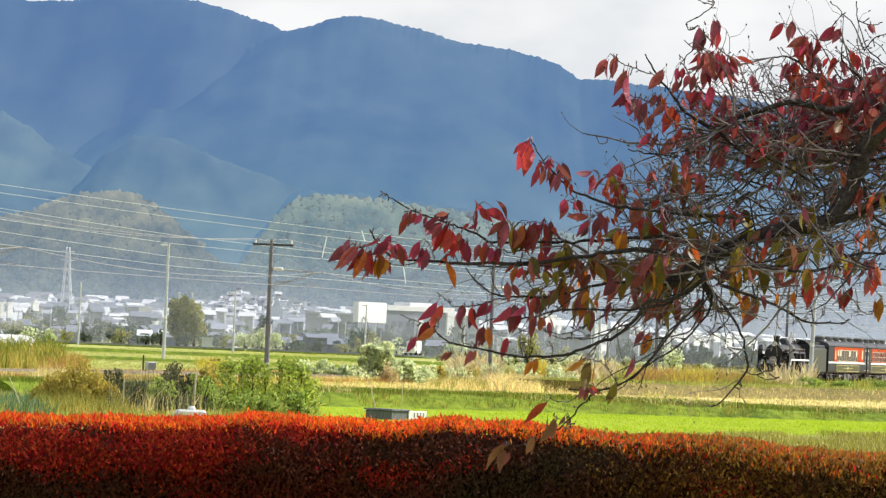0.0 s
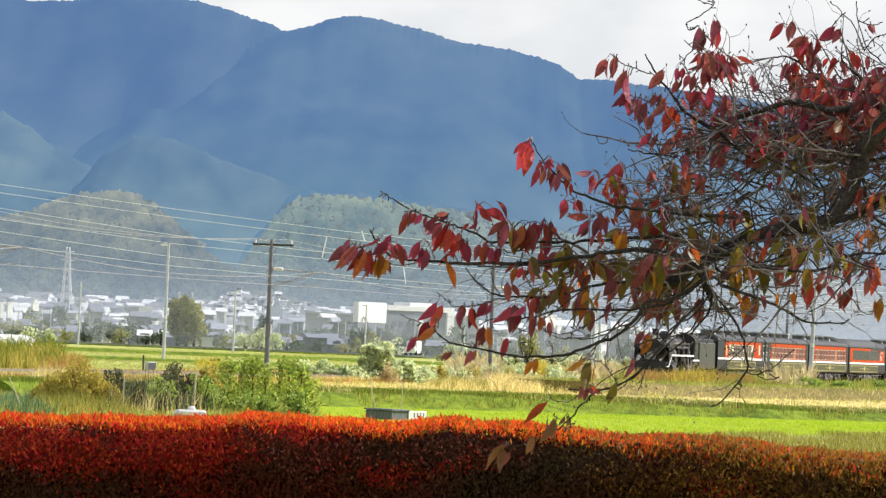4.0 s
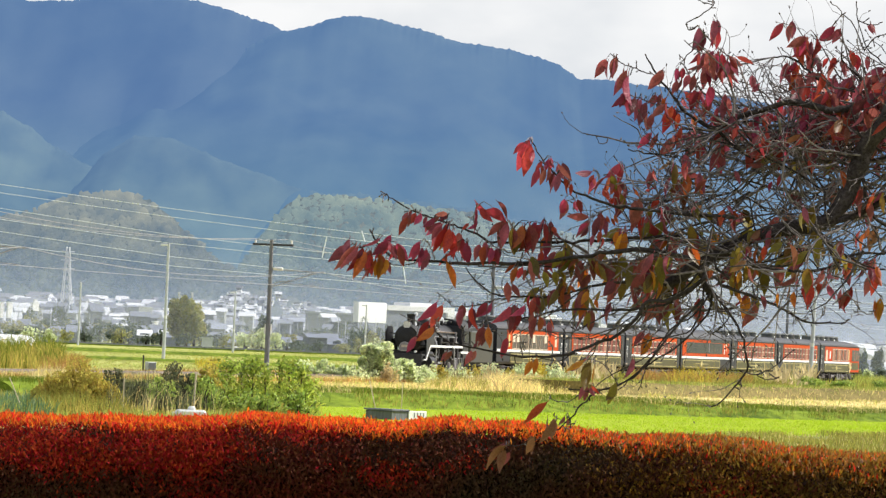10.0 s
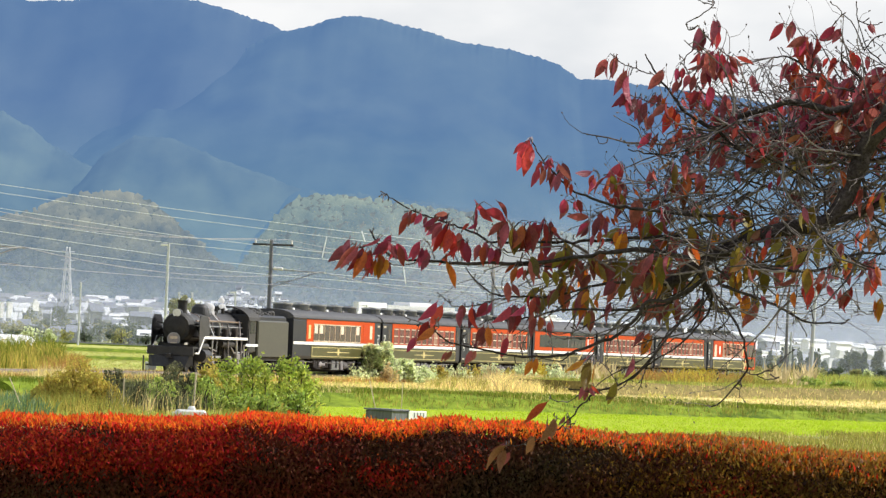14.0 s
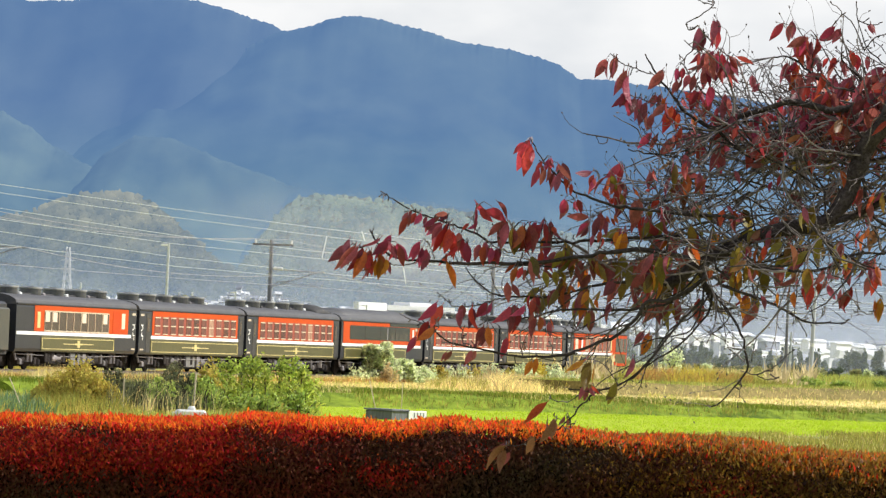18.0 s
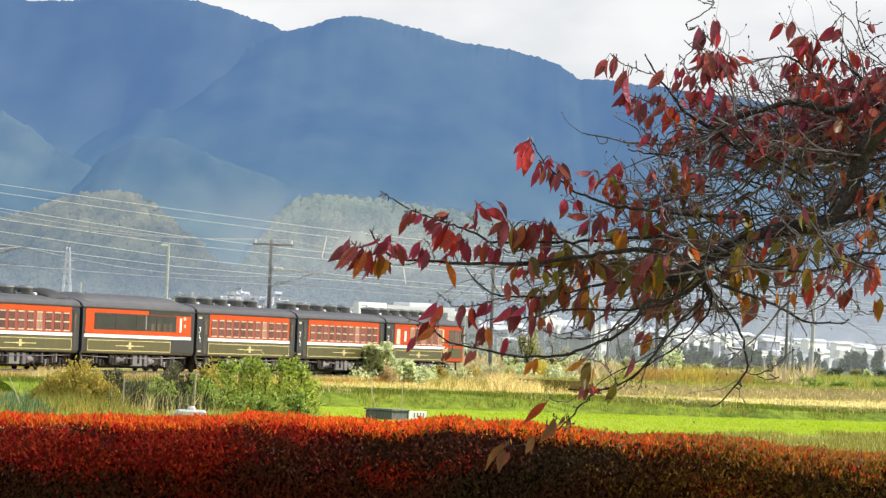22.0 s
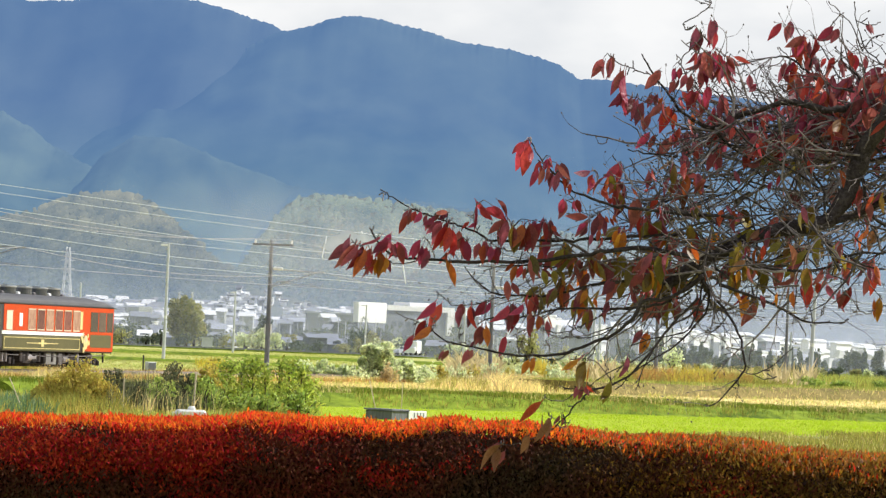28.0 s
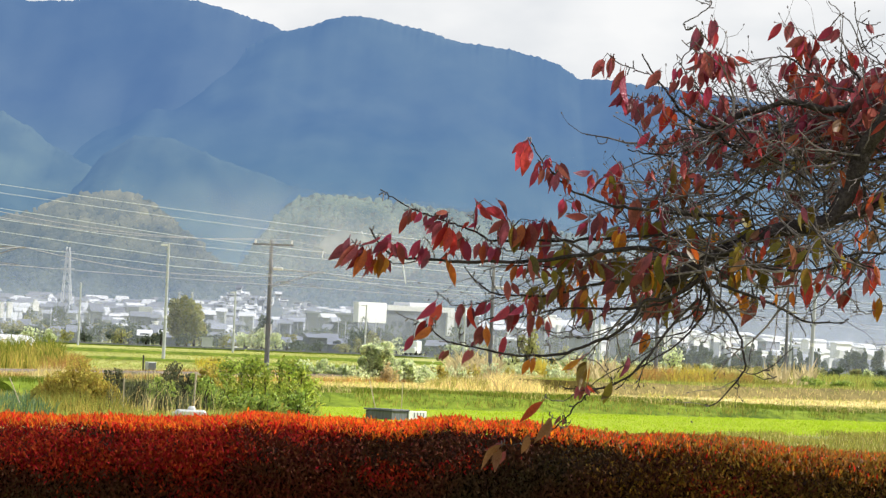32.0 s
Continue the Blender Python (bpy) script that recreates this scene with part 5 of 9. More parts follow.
# ---- town ----
def house(x, y, w, h, wall, roof, z=0.0, rng=random.Random(3)):
    """A house or flat-roofed block; roof 0 to 2 gabled, 3 flat."""
    d = w * rng.uniform(0.6, 0.9)
    c = thing("house" if roof < 3 else "building",
              ("white", "grey", "cream", "dim grey")[wall] + (" two-storey house with a %s roof" % ("slate", "pale metal", "brown")[roof] if roof < 3 else " flat-roofed building in the town"),
              "house" if roof < 3 else "building", "houses of the town", pose(x, y, z, 0, 0, rng.choice((-24, -18, 12, 20, 66))))
    eave = h if roof == 3 else h * 0.68
    part("wall", Geo().box(-w / 2, w / 2, -d / 2, d / 2, -0.5, eave), HOUSE_COLS[wall], c)
    if roof == 3:
        part("roof", Geo().box(-w / 2 - 0.15, w / 2 + 0.15, -d / 2 - 0.15, d / 2 + 0.15, eave + 0.005, eave + 0.3), ROOF_COLS[1], c)
    else:
        o = 0.6
        a = [(-w / 2 - o, -d / 2 - o, eave - 0.1), (-w / 2 - o, 0, h), (-w / 2 - o, d / 2 + o, eave - 0.1)]
        b = [(w / 2 + o, p[1], p[2]) for p in a]
        part("roof", Geo().loft([a, b]), ROOF_COLS[roof], c)
    win = Geo().box(-0.7, 0.7, -0.05, 0.03, -0.55, 0.55).mesh("window")
    win.materials.append(M_PANE)
    storeys = max(1, int(eave / 2.9))
    n = max(2, min(5, int(w / 3)))
    for k in range(storeys):
        for i in range(n):
            if rng.random() < 0.75:
                part("window", win, M_PANE, c, at=(-w / 2 + w * (i + 0.5) / n, -d / 2 - 0.005, 1.6 + 2.8 * k))
    return c


def low_house(x, y, w, ze, zr, kind, rng=random.Random(31)):
    """A low house with its eaves side towards the fields; kind 0 pale metal roof, 1 slate roof, 2 white flat block."""
    d = rng.uniform(5.0, 9.0) if kind < 2 else w * 0.6
    cover = 1 - kind if kind else rng.choice((1, 1, 3, 4, 4, 0))
    w *= rng.uniform(0.75, 1.0)
    ze = max(0.8, ze)
    zr = max(zr, ze + 0.5)
    c = thing("house" if kind < 2 else "building", ("grey house with a pale sheet-metal roof", "grey house with a dull slate roof", "white flat-roofed block in the town")[kind],
              "house" if kind < 2 else "building", "houses of the town", pose(x, y, 0, 0, 0, rng.uniform(-7, 12) if kind < 2 else rng.uniform(48, 60)))
    if kind == 2:
        w *= 1.1
        d = w * 0.35
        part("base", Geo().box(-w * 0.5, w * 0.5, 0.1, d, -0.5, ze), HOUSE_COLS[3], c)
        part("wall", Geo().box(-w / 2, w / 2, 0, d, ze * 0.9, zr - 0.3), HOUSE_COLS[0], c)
        part("roof", Geo().box(-w / 2 - 0.15, w / 2 + 0.15, -0.15, d + 0.15, zr - 0.295, zr), ROOF_COLS[1], c)
    else:
        part("wall", Geo().box(-w / 2, w / 2, 0, d, -0.5, ze), HOUSE_COLS[3 if rng.random() < 0.6 else 1], c)
        a = [(-w / 2 - 0.4, -0.6, ze - 0.1), (-w / 2 - 0.4, d / 2, zr), (-w / 2 - 0.4, d + 0.6, ze - 0.1)]
        part("roof", Geo().loft([a, [(-p[0], p[1], p[2]) for p in a]]), ROOF_COLS[cover], c)
    n = max(1, min(4, int(w / 3)))
    for i in range(n):
        for k in range(1 if ze < 5 else 2):
            if rng.random() < 0.6:
                u = -w / 2 + w * (i + 0.5) / n
                part("window", Geo().box(u - 0.7, u + 0.7, -0.05, 0.02, 0.9 + 2.7 * k, 2.0 + 2.7 * k), M_PANE, c)
    return c


for row in [(-104.9, 1395, 1.1, 4.3, 7.7, 2), (-105.8, 1432, 1.3, 4.4, 7.9, 2), (-107.8, 1469, 6.3, 3.3, 5.5, 0), (-104.5, 1506, 2.3, 6.8, 8.3, 2), (-107.3, 1543, 0.9, 8.4, 9.4, 2), (-106.2, 1580, 3.4, 5.8, 6.7, 0), (-99.2, 1407, 2.0, 5.5, 6.2, 0), (-94.8, 1444, 1.7, 3.8, 4.3, 0), (-93.7, 1481, 2.6, 6.0, 6.7, 0), (-92.2, 1519, 1.5, 6.4, 7.1, 0), (-94.2, 1556, 1.2, 4.3, 5.4, 0), (-94.3, 1593, 1.4, 5.9, 6.9, 0), (-83.5, 1420, 3.0, 6.5, 8.4, 0), (-83.3, 1457, 2.0, 4.6, 5.4, 1), (-83.3, 1494, 2.3, 5.7, 6.3, 0), (-81.9, 1531, 3.9, 6.0, 6.7, 0), (-80.8, 1568, 6.7, 7.2, 8.9, 0), (-71.6, 1395, 4.9, 5.7, 6.8, 1), (-70.5, 1432, 2.5, 5.5, 6.4, 0), (-80.3, 1469, 2.9, 4.5, 5.3, 0), (-76.7, 1506, 2.5, 4.5, 5.6, 1), (-96.6, 1543, 3.9, 3.4, 4.8, 1), (-93.2, 1580, 6.1, 2.9, 4.3, 1), (-76.8, 1407, 4.4, 3.3, 4.7, 1), (-57.3, 1444, 2.8, 7.0, 8.0, 0), (-55.8, 1481, 2.0, 8.0, 8.9, 0), (-56.4, 1519, 5.6, 5.8, 6.8, 0), (-57.2, 1556, 3.6, 7.3, 8.0, 0), (-53.0, 1593, 4.9, 7.4, 8.4, 0), (-55.6, 1420, 2.8, 4.8, 5.6, 1), (-51.5, 1457, 4.0, 4.8, 5.6, 1)]:
    low_house(*row)
for row in [(-79.6, 1070, 2.1, 0.7, 1.9, 0), (-79.7, 1098, 1.9, 0.9, 1.6, 0), (-80.1, 1126, 1.7, -0.6, 0.9, 2), (-79.6, 1155, 1.3, -0.4, 0.5, 2), (-81.1, 1183, 4.4, 1.2, 2.4, 1), (-77.9, 1212, 4.8, 2.1, 3.9, 1), (-64.3, 1079, 2.7, 1.7, 2.8, 1), (-60.9, 1107, 1.4, 2.6, 3.6, 0), (-59.7, 1136, 1.7, 0.4, 1.8, 2), (-62.9, 1164, 1.4, 0.1, 1.0, 2), (-58.1, 1193, 3.2, 1.9, 3.7, 1), (-59.4, 1221, 1.5, 3.1, 4.5, 2), (-55.6, 1088, 2.3, 1.7, 3.0, 1), (-67.5, 1117, 0.9, 1.4, 1.8, 0), (-43.4, 1145, 2.8, 3.4, 4.4, 0), (-42.6, 1174, 1.4, 2.8, 4.3, 0)]:
    low_house(*row)
for row in [(-33.6, 1256, 3.0, 5.2, 6.0, 0), (-31.6, 1289, 3.5, 5.8, 6.5, 0), (-32.2, 1322, 1.9, 4.7, 5.6, 0), (-31.9, 1356, 2.6, 1.9, 2.7, 0), (-26.3, 1389, 3.6, 7.3, 8.2, 0), (-29.2, 1422, 2.1, 6.6, 7.6, 0), (-24.3, 1267, 2.3, 4.2, 5.4, 0), (-23.0, 1300, 1.5, 6.1, 7.1, 0), (-26.5, 1333, 3.1, -0.1, 1.6, 2), (-26.2, 1367, 3.2, 1.6, 3.0, 0), (-30.6, 1400, 2.0, 2.3, 3.3, 1), (-38.2, 1433, 2.4, 3.6, 4.7, 1), (-20.2, 1278, 2.5, 3.6, 4.9, 1)]:
    low_house(*row)
# long factory with a white stair block
fac = thing("factory", "long grey factory hall with white roof edge and white end block", "factory", m=pose(-4.229, 1350.0, 3.076, 0, 0, 40))
fx0, fx1, fh = -10.5, 9.3, 7.9
part("wall", Geo().box(fx0, fx1, 0, 8, -1.5, 6.3), HOUSE_COLS[3], fac)
part("roof", Geo().box(fx0 + 0.02, fx1 + 0.2, -0.4, 8.2, 6.31, 7.5), HOUSE_COLS[0], fac)
part("end_base", Geo().box(0.2, 13.2, 0.2, 1.3, -1.5, 3.2), HOUSE_COLS[3], fac).matrix_basis = pose(-23.7, -5.8, 0, 0, 0, 22)
part("end_block", Geo().box(0, 13.4, 0, 1.4, 3.205, fh), HOUSE_COLS[0], fac, "white end block turned to the sun").matrix_basis = pose(-23.7, -5.8, 0, 0, 0, 22)
part("end_wall", Geo().box(fx1 - 2.0, fx1 + 0.1, -0.6, -0.02, 1.0, 6.3), HOUSE_COLS[0], fac)
part("stair_tower", Geo().box(-2.2, -0.8, -1.6, -0.02, -1.5, 4.6), HOUSE_COLS[0], fac)
part("roof_house", Geo().box(-2.0, 4.5, 2, 8, 7.51, 8.3), HOUSE_COLS[0], fac)
for k in range(7):
    part("window", Geo().box(-9.0 + 2.1 * k, -7.6 + 2.1 * k, -0.05, 0.02, 2.6, 3.8), M_PANE, fac)
for row in [(6.2, 1395, 6.8, 9.1, 10.0, 0), (6.1, 1432, 3.2, 10.2, 11.2, 2), (13.9, 1469, 6.8, 6.3, 7.4, 0), (16.1, 1506, 6.9, 4.3, 6.5, 2), (15.1, 1543, 3.0, 8.0, 9.0, 0), (20.9, 1580, 3.1, 7.3, 8.5, 0), (23.1, 1407, 4.8, 6.3, 7.2, 0), (27.5, 1444, 4.2, 7.8, 8.6, 0), (30.5, 1481, 1.4, 4.6, 6.6, 2), (36.3, 1519, 4.4, 7.6, 8.7, 0), (41.1, 1556, 3.3, 6.9, 8.1, 0), (5.7, 1593, 4.6, 6.0, 7.4, 1), (9.6, 1420, 3.4, 4.2, 5.6, 1), (22.6, 1457, 3.5, 4.2, 5.6, 1)]:
    low_house(*row)
rt = random.Random(44)
for k in range(190):
    u = rt.uniform(0.018, 0.082)
    y = rt.uniform(1080, 1900)
    w = rt.uniform(1.4, 3.8)
    top = 4.3 + y * (0.0005 - 0.085 * (u - 0.04) + rt.uniform(-0.0016, 0.0022))
    low_house(u * y, y, w, top - rt.uniform(0.8, 1.8), max(2.6, top), rt.choice((0, 2, 2, 2, 2, 1)), rt)
# houses climbing the foot of the hill
HILL_C = [(p[0], p[2]) for p in [(-102.0, 2200.0, 5.2), (-85.2, 2200.0, 13.0), (-76.0, 2200.0, 19.5), (-66.0, 2200.0, 19.0), (-56.0, 2200.0, 16.5), (-46.8, 2200.0, 13.2), (-29.6, 2200.0, 9.5), (-3.8, 2200.0, 5.5)]]
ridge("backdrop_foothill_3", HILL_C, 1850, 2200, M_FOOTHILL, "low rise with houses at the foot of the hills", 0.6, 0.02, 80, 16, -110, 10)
rt = random.Random(90)
for k in range(58):
    x = rt.choice((rt.uniform(-80, -48), rt.uniform(-78, -62)))
    r = rt.uniform(0.45, 0.98)
    y = 1850 + 350 * r
    house(x, y - 6, rt.uniform(1.5, 3.0), rt.uniform(2.0, 2.9), rt.choice((0, 0, 0, 2, 3)), rt.choice((1, 1, 3, 0, 3)), along(HILL_C, x) * r ** 1.15 - 0.5, rt)


def town_tree(x, y, h, r, material, seed, label, n=700, leaf=0.42, low=0.15, z=0.0):
    rng = np.random.default_rng(seed)
    c = thing("tree", label, "tree", "trees of the plain", pose(x, y, z))
    t = h * (1 - low)
    part("trunk", Geo().tube([(0, 0, -0.2), (0.05, 0, h * 0.3), (0.0, 0.05, h * 0.75)], [r * 0.09 + 0.06, r * 0.06 + 0.04, 0.03], 8), M_BARK, c)
    for k in range(4 if y < 600 else 2):
        a = rng.uniform(0, 6.28)
        part("limb", Geo().tube([(0, 0, h * 0.3), (r * 0.3 * math.cos(a), r * 0.3 * math.sin(a), h * 0.5), (r * 0.6 * math.cos(a), r * 0.6 * math.sin(a), h * 0.66)], [0.06, 0.045, 0.02], 6), M_BARK, c)
    p = lobes(rng, 9, 1.0, n, 1.0)
    p[:, :2] *= r
    p[:, 2] = h * low + (p[:, 2] + 1) * t / 2
    p[:, 2] = np.clip(p[:, 2], 0.15, None)
    part("crown", foliage("crown", p, leaf, material, seed), material, c)
    return c


def tree_mass(rows, n, leaf, material, seed, label):
    """Trees too far off to be told apart: rows of (x, y, height, radius), one mesh."""
    rng = np.random.default_rng(seed)
    pts = []
    for x, y, h, r in rows:
        p = lobes(rng, 9, 1.0, n, 1.0)
        pts.append(np.c_[p[:, :2] * r + (x, y), np.clip((p[:, 2] + 1) * h / 2, 0.15, None)])
    tagged(part("distant_trees", foliage("distant_trees", np.concatenate(pts), leaf, material, seed), material), label, "trees", kind="stuff")


YT = "round yellow-green tree standing beside the road"
town_tree(-40.9, 912, 8.2, 2.8, M_YELLOWDIM, 11, "tall dull olive tree standing beside the road", 2600, 0.5, 0.0)
town_tree(-38.2, 908, 7.6, 2.2, M_YELLOWTREE, 12, YT, 2200, 0.5, 0.0)
town_tree(-39.5, 910, 8.4, 2.4, M_YELLOWTREE, 14, YT, 2000, 0.5, 0.0)
shed = thing("roadside_shed", "small white shed beside the far road", "shed", m=pose(-35.4, 890, 0.1, 0, 0, 10))
part("wall", Geo().box(-0.75, 0.75, -0.6, 0.6, -0.2, 1.6), M_WHITE, shed)
part("roof", Geo().box(-0.9, 0.9, -0.75, 0.75, 1.605, 1.75), M_WHITE, shed)
DT = "dark hazy evergreen tree in the town"
town_tree(-27.4, 915, 6.4, 1.7, M_WOODLEAF, 13, DT, 900, 0.4, 0.05)
BU = "pale green bushy tree by the road"
for k, (x, y, h, r) in enumerate(((-30.0, 906, 3.6, 2.2), (-27.6, 905, 4.2, 2.0), (-25.4, 908, 3.5, 1.6))):
    town_tree(x, y, h, r, M_VINE, 20 + k, BU, 900, 0.34, 0.02)
SC = "low brown-green scrub along the far road"
rt = random.Random(6)
for k in range(46):
    t = k / 45.0
    x = -85 + 130 * t
    y = 0.0
    for (a, p), (b, q) in zip(ROAD, ROAD[1:]):
        if a <= x <= b:
            y = p + (q - p) * (x - a) / (b - a)
    town_tree(x + rt.uniform(-1, 1), y + rt.uniform(12, 26), rt.uniform(1.6, 3.2), rt.uniform(1.2, 2.6), rt.choice((M_VINE, M_WOODLEAF, M_YELLOWTREE, M_WOODLEAF)), 130 + k, SC, 260, 0.4, 0.0)
for k in range(40):
    town_tree(1 + 1.65 * k + rt.uniform(-0.8, 0.8), 790 + 0.4 * k + rt.uniform(-12, 12), rt.uniform(1.0, 1.7), rt.uniform(1.0, 2.0), rt.choice((M_WOODLEAF, M_WOODLEAF, M_VINE, M_YELLOWDIM)), 330 + k, "grey-green scrub screening the far road", 300, 0.36, 0.0)
rt = random.Random(7)
for k in range(64):
    y = rt.uniform(930, 1060)
    town_tree(rt.uniform(0.030, 0.082) * y, y, rt.uniform(2.4, 5.4), rt.uniform(0.6, 1.0), M_WOODLEAF, 230 + k, "dark slim conifer in a belt before the town", 420, 0.5, 0.0)
rt = random.Random(8)
far_trees = []
for k in range(130):
    u = rt.uniform(-0.085, 0.085)
    y = rt.uniform(1100, 2300) if u < 0.02 else rt.uniform(1500, 2400)
    far_trees.append((u * y, y, rt.uniform(4.0, 8.0), rt.uniform(2.0, 5.5)))
tree_mass(far_trees, 360, 0.7, M_WOODLEAF, 40, "dark hazy evergreens scattered through the distant town")


# sheds and low roofs along the near edge of the town
rt = random.Random(51)
for k in range(90):
    u = rt.uniform(-0.082, 0.0)
    y = rt.uniform(960, 1420)
    ze = rt.uniform(0.8, 2.6)
    low_house(u * y, y, rt.uniform(1.6, 3.6), ze, ze + rt.uniform(0.5, 1.1), rt.choice((0, 1, 1, 1, 1, 1)), rt)
for k in range(26):
    u = rt.uniform(-0.08, 0.0)
    y = rt.uniform(960, 1500)
    street_pole((u * y, y, 0), rt.uniform(4.5, 7.5), False, "thin pole among the houses", 1.0, 0.1)


# landmarks of the town: works, tank tower, sign, stacks, grey hall
works = thing("works_building", "white works building with upright ducts and a low rounded hall", "building", m=pose(-110.0, 1500, 0))
part("hall", Geo().box(-5.5, 3.4, 0, 5, -0.3, 4.9, 0.5), HOUSE_COLS[0], works)
part("base", Geo().box(-5.6, 3.3, -0.3, 0, -0.3, 2.7), HOUSE_COLS[3], works)
part("duct", Geo().box(-4.0, -2.3, -0.4, 0.9, 2.7, 8.0, 0.2), HOUSE_COLS[0], works, "white upright duct")
part("duct", Geo().box(-1.5, -0.1, -0.4, 0.9, 2.7, 8.0, 0.2), HOUSE_COLS[0], works, "white upright duct")
part("duct", Geo().box(-2.3, 2.9, -0.45, 0.8, 4.2, 5.3, 0.3), HOUSE_COLS[0], works, "white level duct")
tank = thing("tank_tower", "small white building with a round tank on its roof", "building", m=pose(-111.2, 1600, 0))
part("wall", Geo().box(-2.0, 2.0, 0, 3, -0.3, 7.2), HOUSE_COLS[2], tank)
part("tank", Geo().tube([(0, 1, 7.2), (0, 1, 7.9), (0, 1, 8.4), (0, 1, 9.0), (0, 1, 9.3)], [0.6, 0.95, 1.05, 0.8, 0.2], 12), HOUSE_COLS[0], tank, "round white water tank")
sign = thing("sign_board", "pale sign board high on two posts in the town", "sign", m=pose(-85.0, 1450, 0, 0, 0, 8))
part("board", Geo().box(-1.1, 1.1, 0, 0.2, 6.8, 8.8), HOUSE_COLS[0], sign)
for k in (-0.6, 0.6):
    part("post", Geo().tube([(k, 0.1, -0.2), (k, 0.1, 6.8)], 0.09, 6), M_STEEL, sign)
part("panel", Geo().box(-0.85, 0.85, -0.03, 0, 7.2, 8.4), HOUSE_COLS[1], sign)
blk = thing("building", "tall white block with a grey wing above the low roofs", "building", m=pose(-79.6, 1550, 0, 0, 0, 12))
part("wing", Geo().box(-3.1, -0.6, 0, 4, -0.3, 8.4), HOUSE_COLS[1], blk)
part("wall", Geo().box(-0.6, 3.0, -0.2, 4, 4.2, 8.6), HOUSE_COLS[0], blk)
part("base", Geo().box(-0.5, 2.9, 0, 4, -0.3, 4.2), HOUSE_COLS[3], blk)
for x, h in ((-76.4, 13.6), (-72.6, 13.7), (-70.0, 11.2)):
    stack = thing("chimney_stack", "slim pale chimney stack in the town", "chimney", "chimney stacks", pose(x, 1700, 0))
    part("shaft", Geo().tube([(0, 0, -0.3), (0, 0, h)], [0.42, 0.3], 8), HOUSE_COLS[2], stack)
    part("rim", Geo().tube([(0, 0, h), (0, 0, h + 0.2)], 0.36, 8), HOUSE_COLS[0], stack)
hall = thing("warehouse", "long blue-grey warehouse with a plain flat front", "warehouse", m=pose(-26.6, 1420, 0, 0, 0, 4))
part("wall", Geo().box(-5.8, 6.6, 0, 8, -0.3, 8.2), HOUSE_COLS[1], hall)
part("roof", Geo().box(-6.0, 6.8, -0.2, 8.2, 8.205, 8.6), ROOF_COLS[3], hall)
rt = random.Random(61)
for k in range(120):
    u = rt.uniform(-0.080, 0.006)
    y = rt.uniform(960, 1330)
    town_tree(u * y, y, rt.uniform(2.4, 4.6), rt.uniform(1.6, 3.4), rt.choice((M_WOODLEAF, M_WOODLEAF, M_WOODLEAF, M_YELLOWDIM)), 700 + k, "grey-green garden tree among the houses", 340, 0.5, 0.0)
rt = random.Random(62)
gardens, thickets = [], []
for k in range(260):
    u, y = rt.uniform(-0.085, 0.085), rt.uniform(960, 1650)
    (gardens if k % 3 else thickets).append((u * y, y, rt.uniform(1.2, 3.4), rt.uniform(0.7, 2.4)))
tree_mass(gardens, 150, 0.4, M_WOODLEAF, 63, "dark garden trees and hedges between the houses")
tree_mass(thickets, 150, 0.4, M_YELLOWDIM, 64, "yellowing garden bushes between the houses")
for k in range(46):
    u, y = rt.uniform(-0.083, 0.083), rt.uniform(950, 1500)
    street_pole((u * y, y, 0), rt.uniform(3.5, 7.0), False, "thin pole among the houses", 1.0, rt.uniform(0.06, 0.11))
for x, y, h, r in ((-20.6, 1180, 6.8, 2.1), (-17.6, 1170, 6.6, 1.9), (-15.0, 1160, 6.9, 2.0), (-24.0, 1190, 5.0, 2.4), (-12.0, 1180, 6.0, 2.2), (-9.0, 1190, 4.2, 2.2)):
    town_tree(x, y, h, r, M_WOODLEAF, int(900 + x), DT, 800, 0.45, 0.0)


# a gentle terrace behind the town, and small houses filling it, too far off to tell apart
TERRACE = [(-420, 12.0), (-140, 12.0), (-40, 11.0), (20, 8.0), (60, 6.0), (420, 5.0)]
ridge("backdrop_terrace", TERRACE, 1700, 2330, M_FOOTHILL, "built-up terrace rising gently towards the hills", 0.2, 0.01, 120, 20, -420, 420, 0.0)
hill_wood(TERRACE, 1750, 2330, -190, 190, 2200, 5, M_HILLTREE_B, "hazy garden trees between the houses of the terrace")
far = thing("distant_houses", "many small pale and grey houses filling the hazy terrace", "houses", kind="stuff")
walls, sunlit, pale, slate = Geo(), Geo(), Geo(), Geo()
rt = random.Random(15)
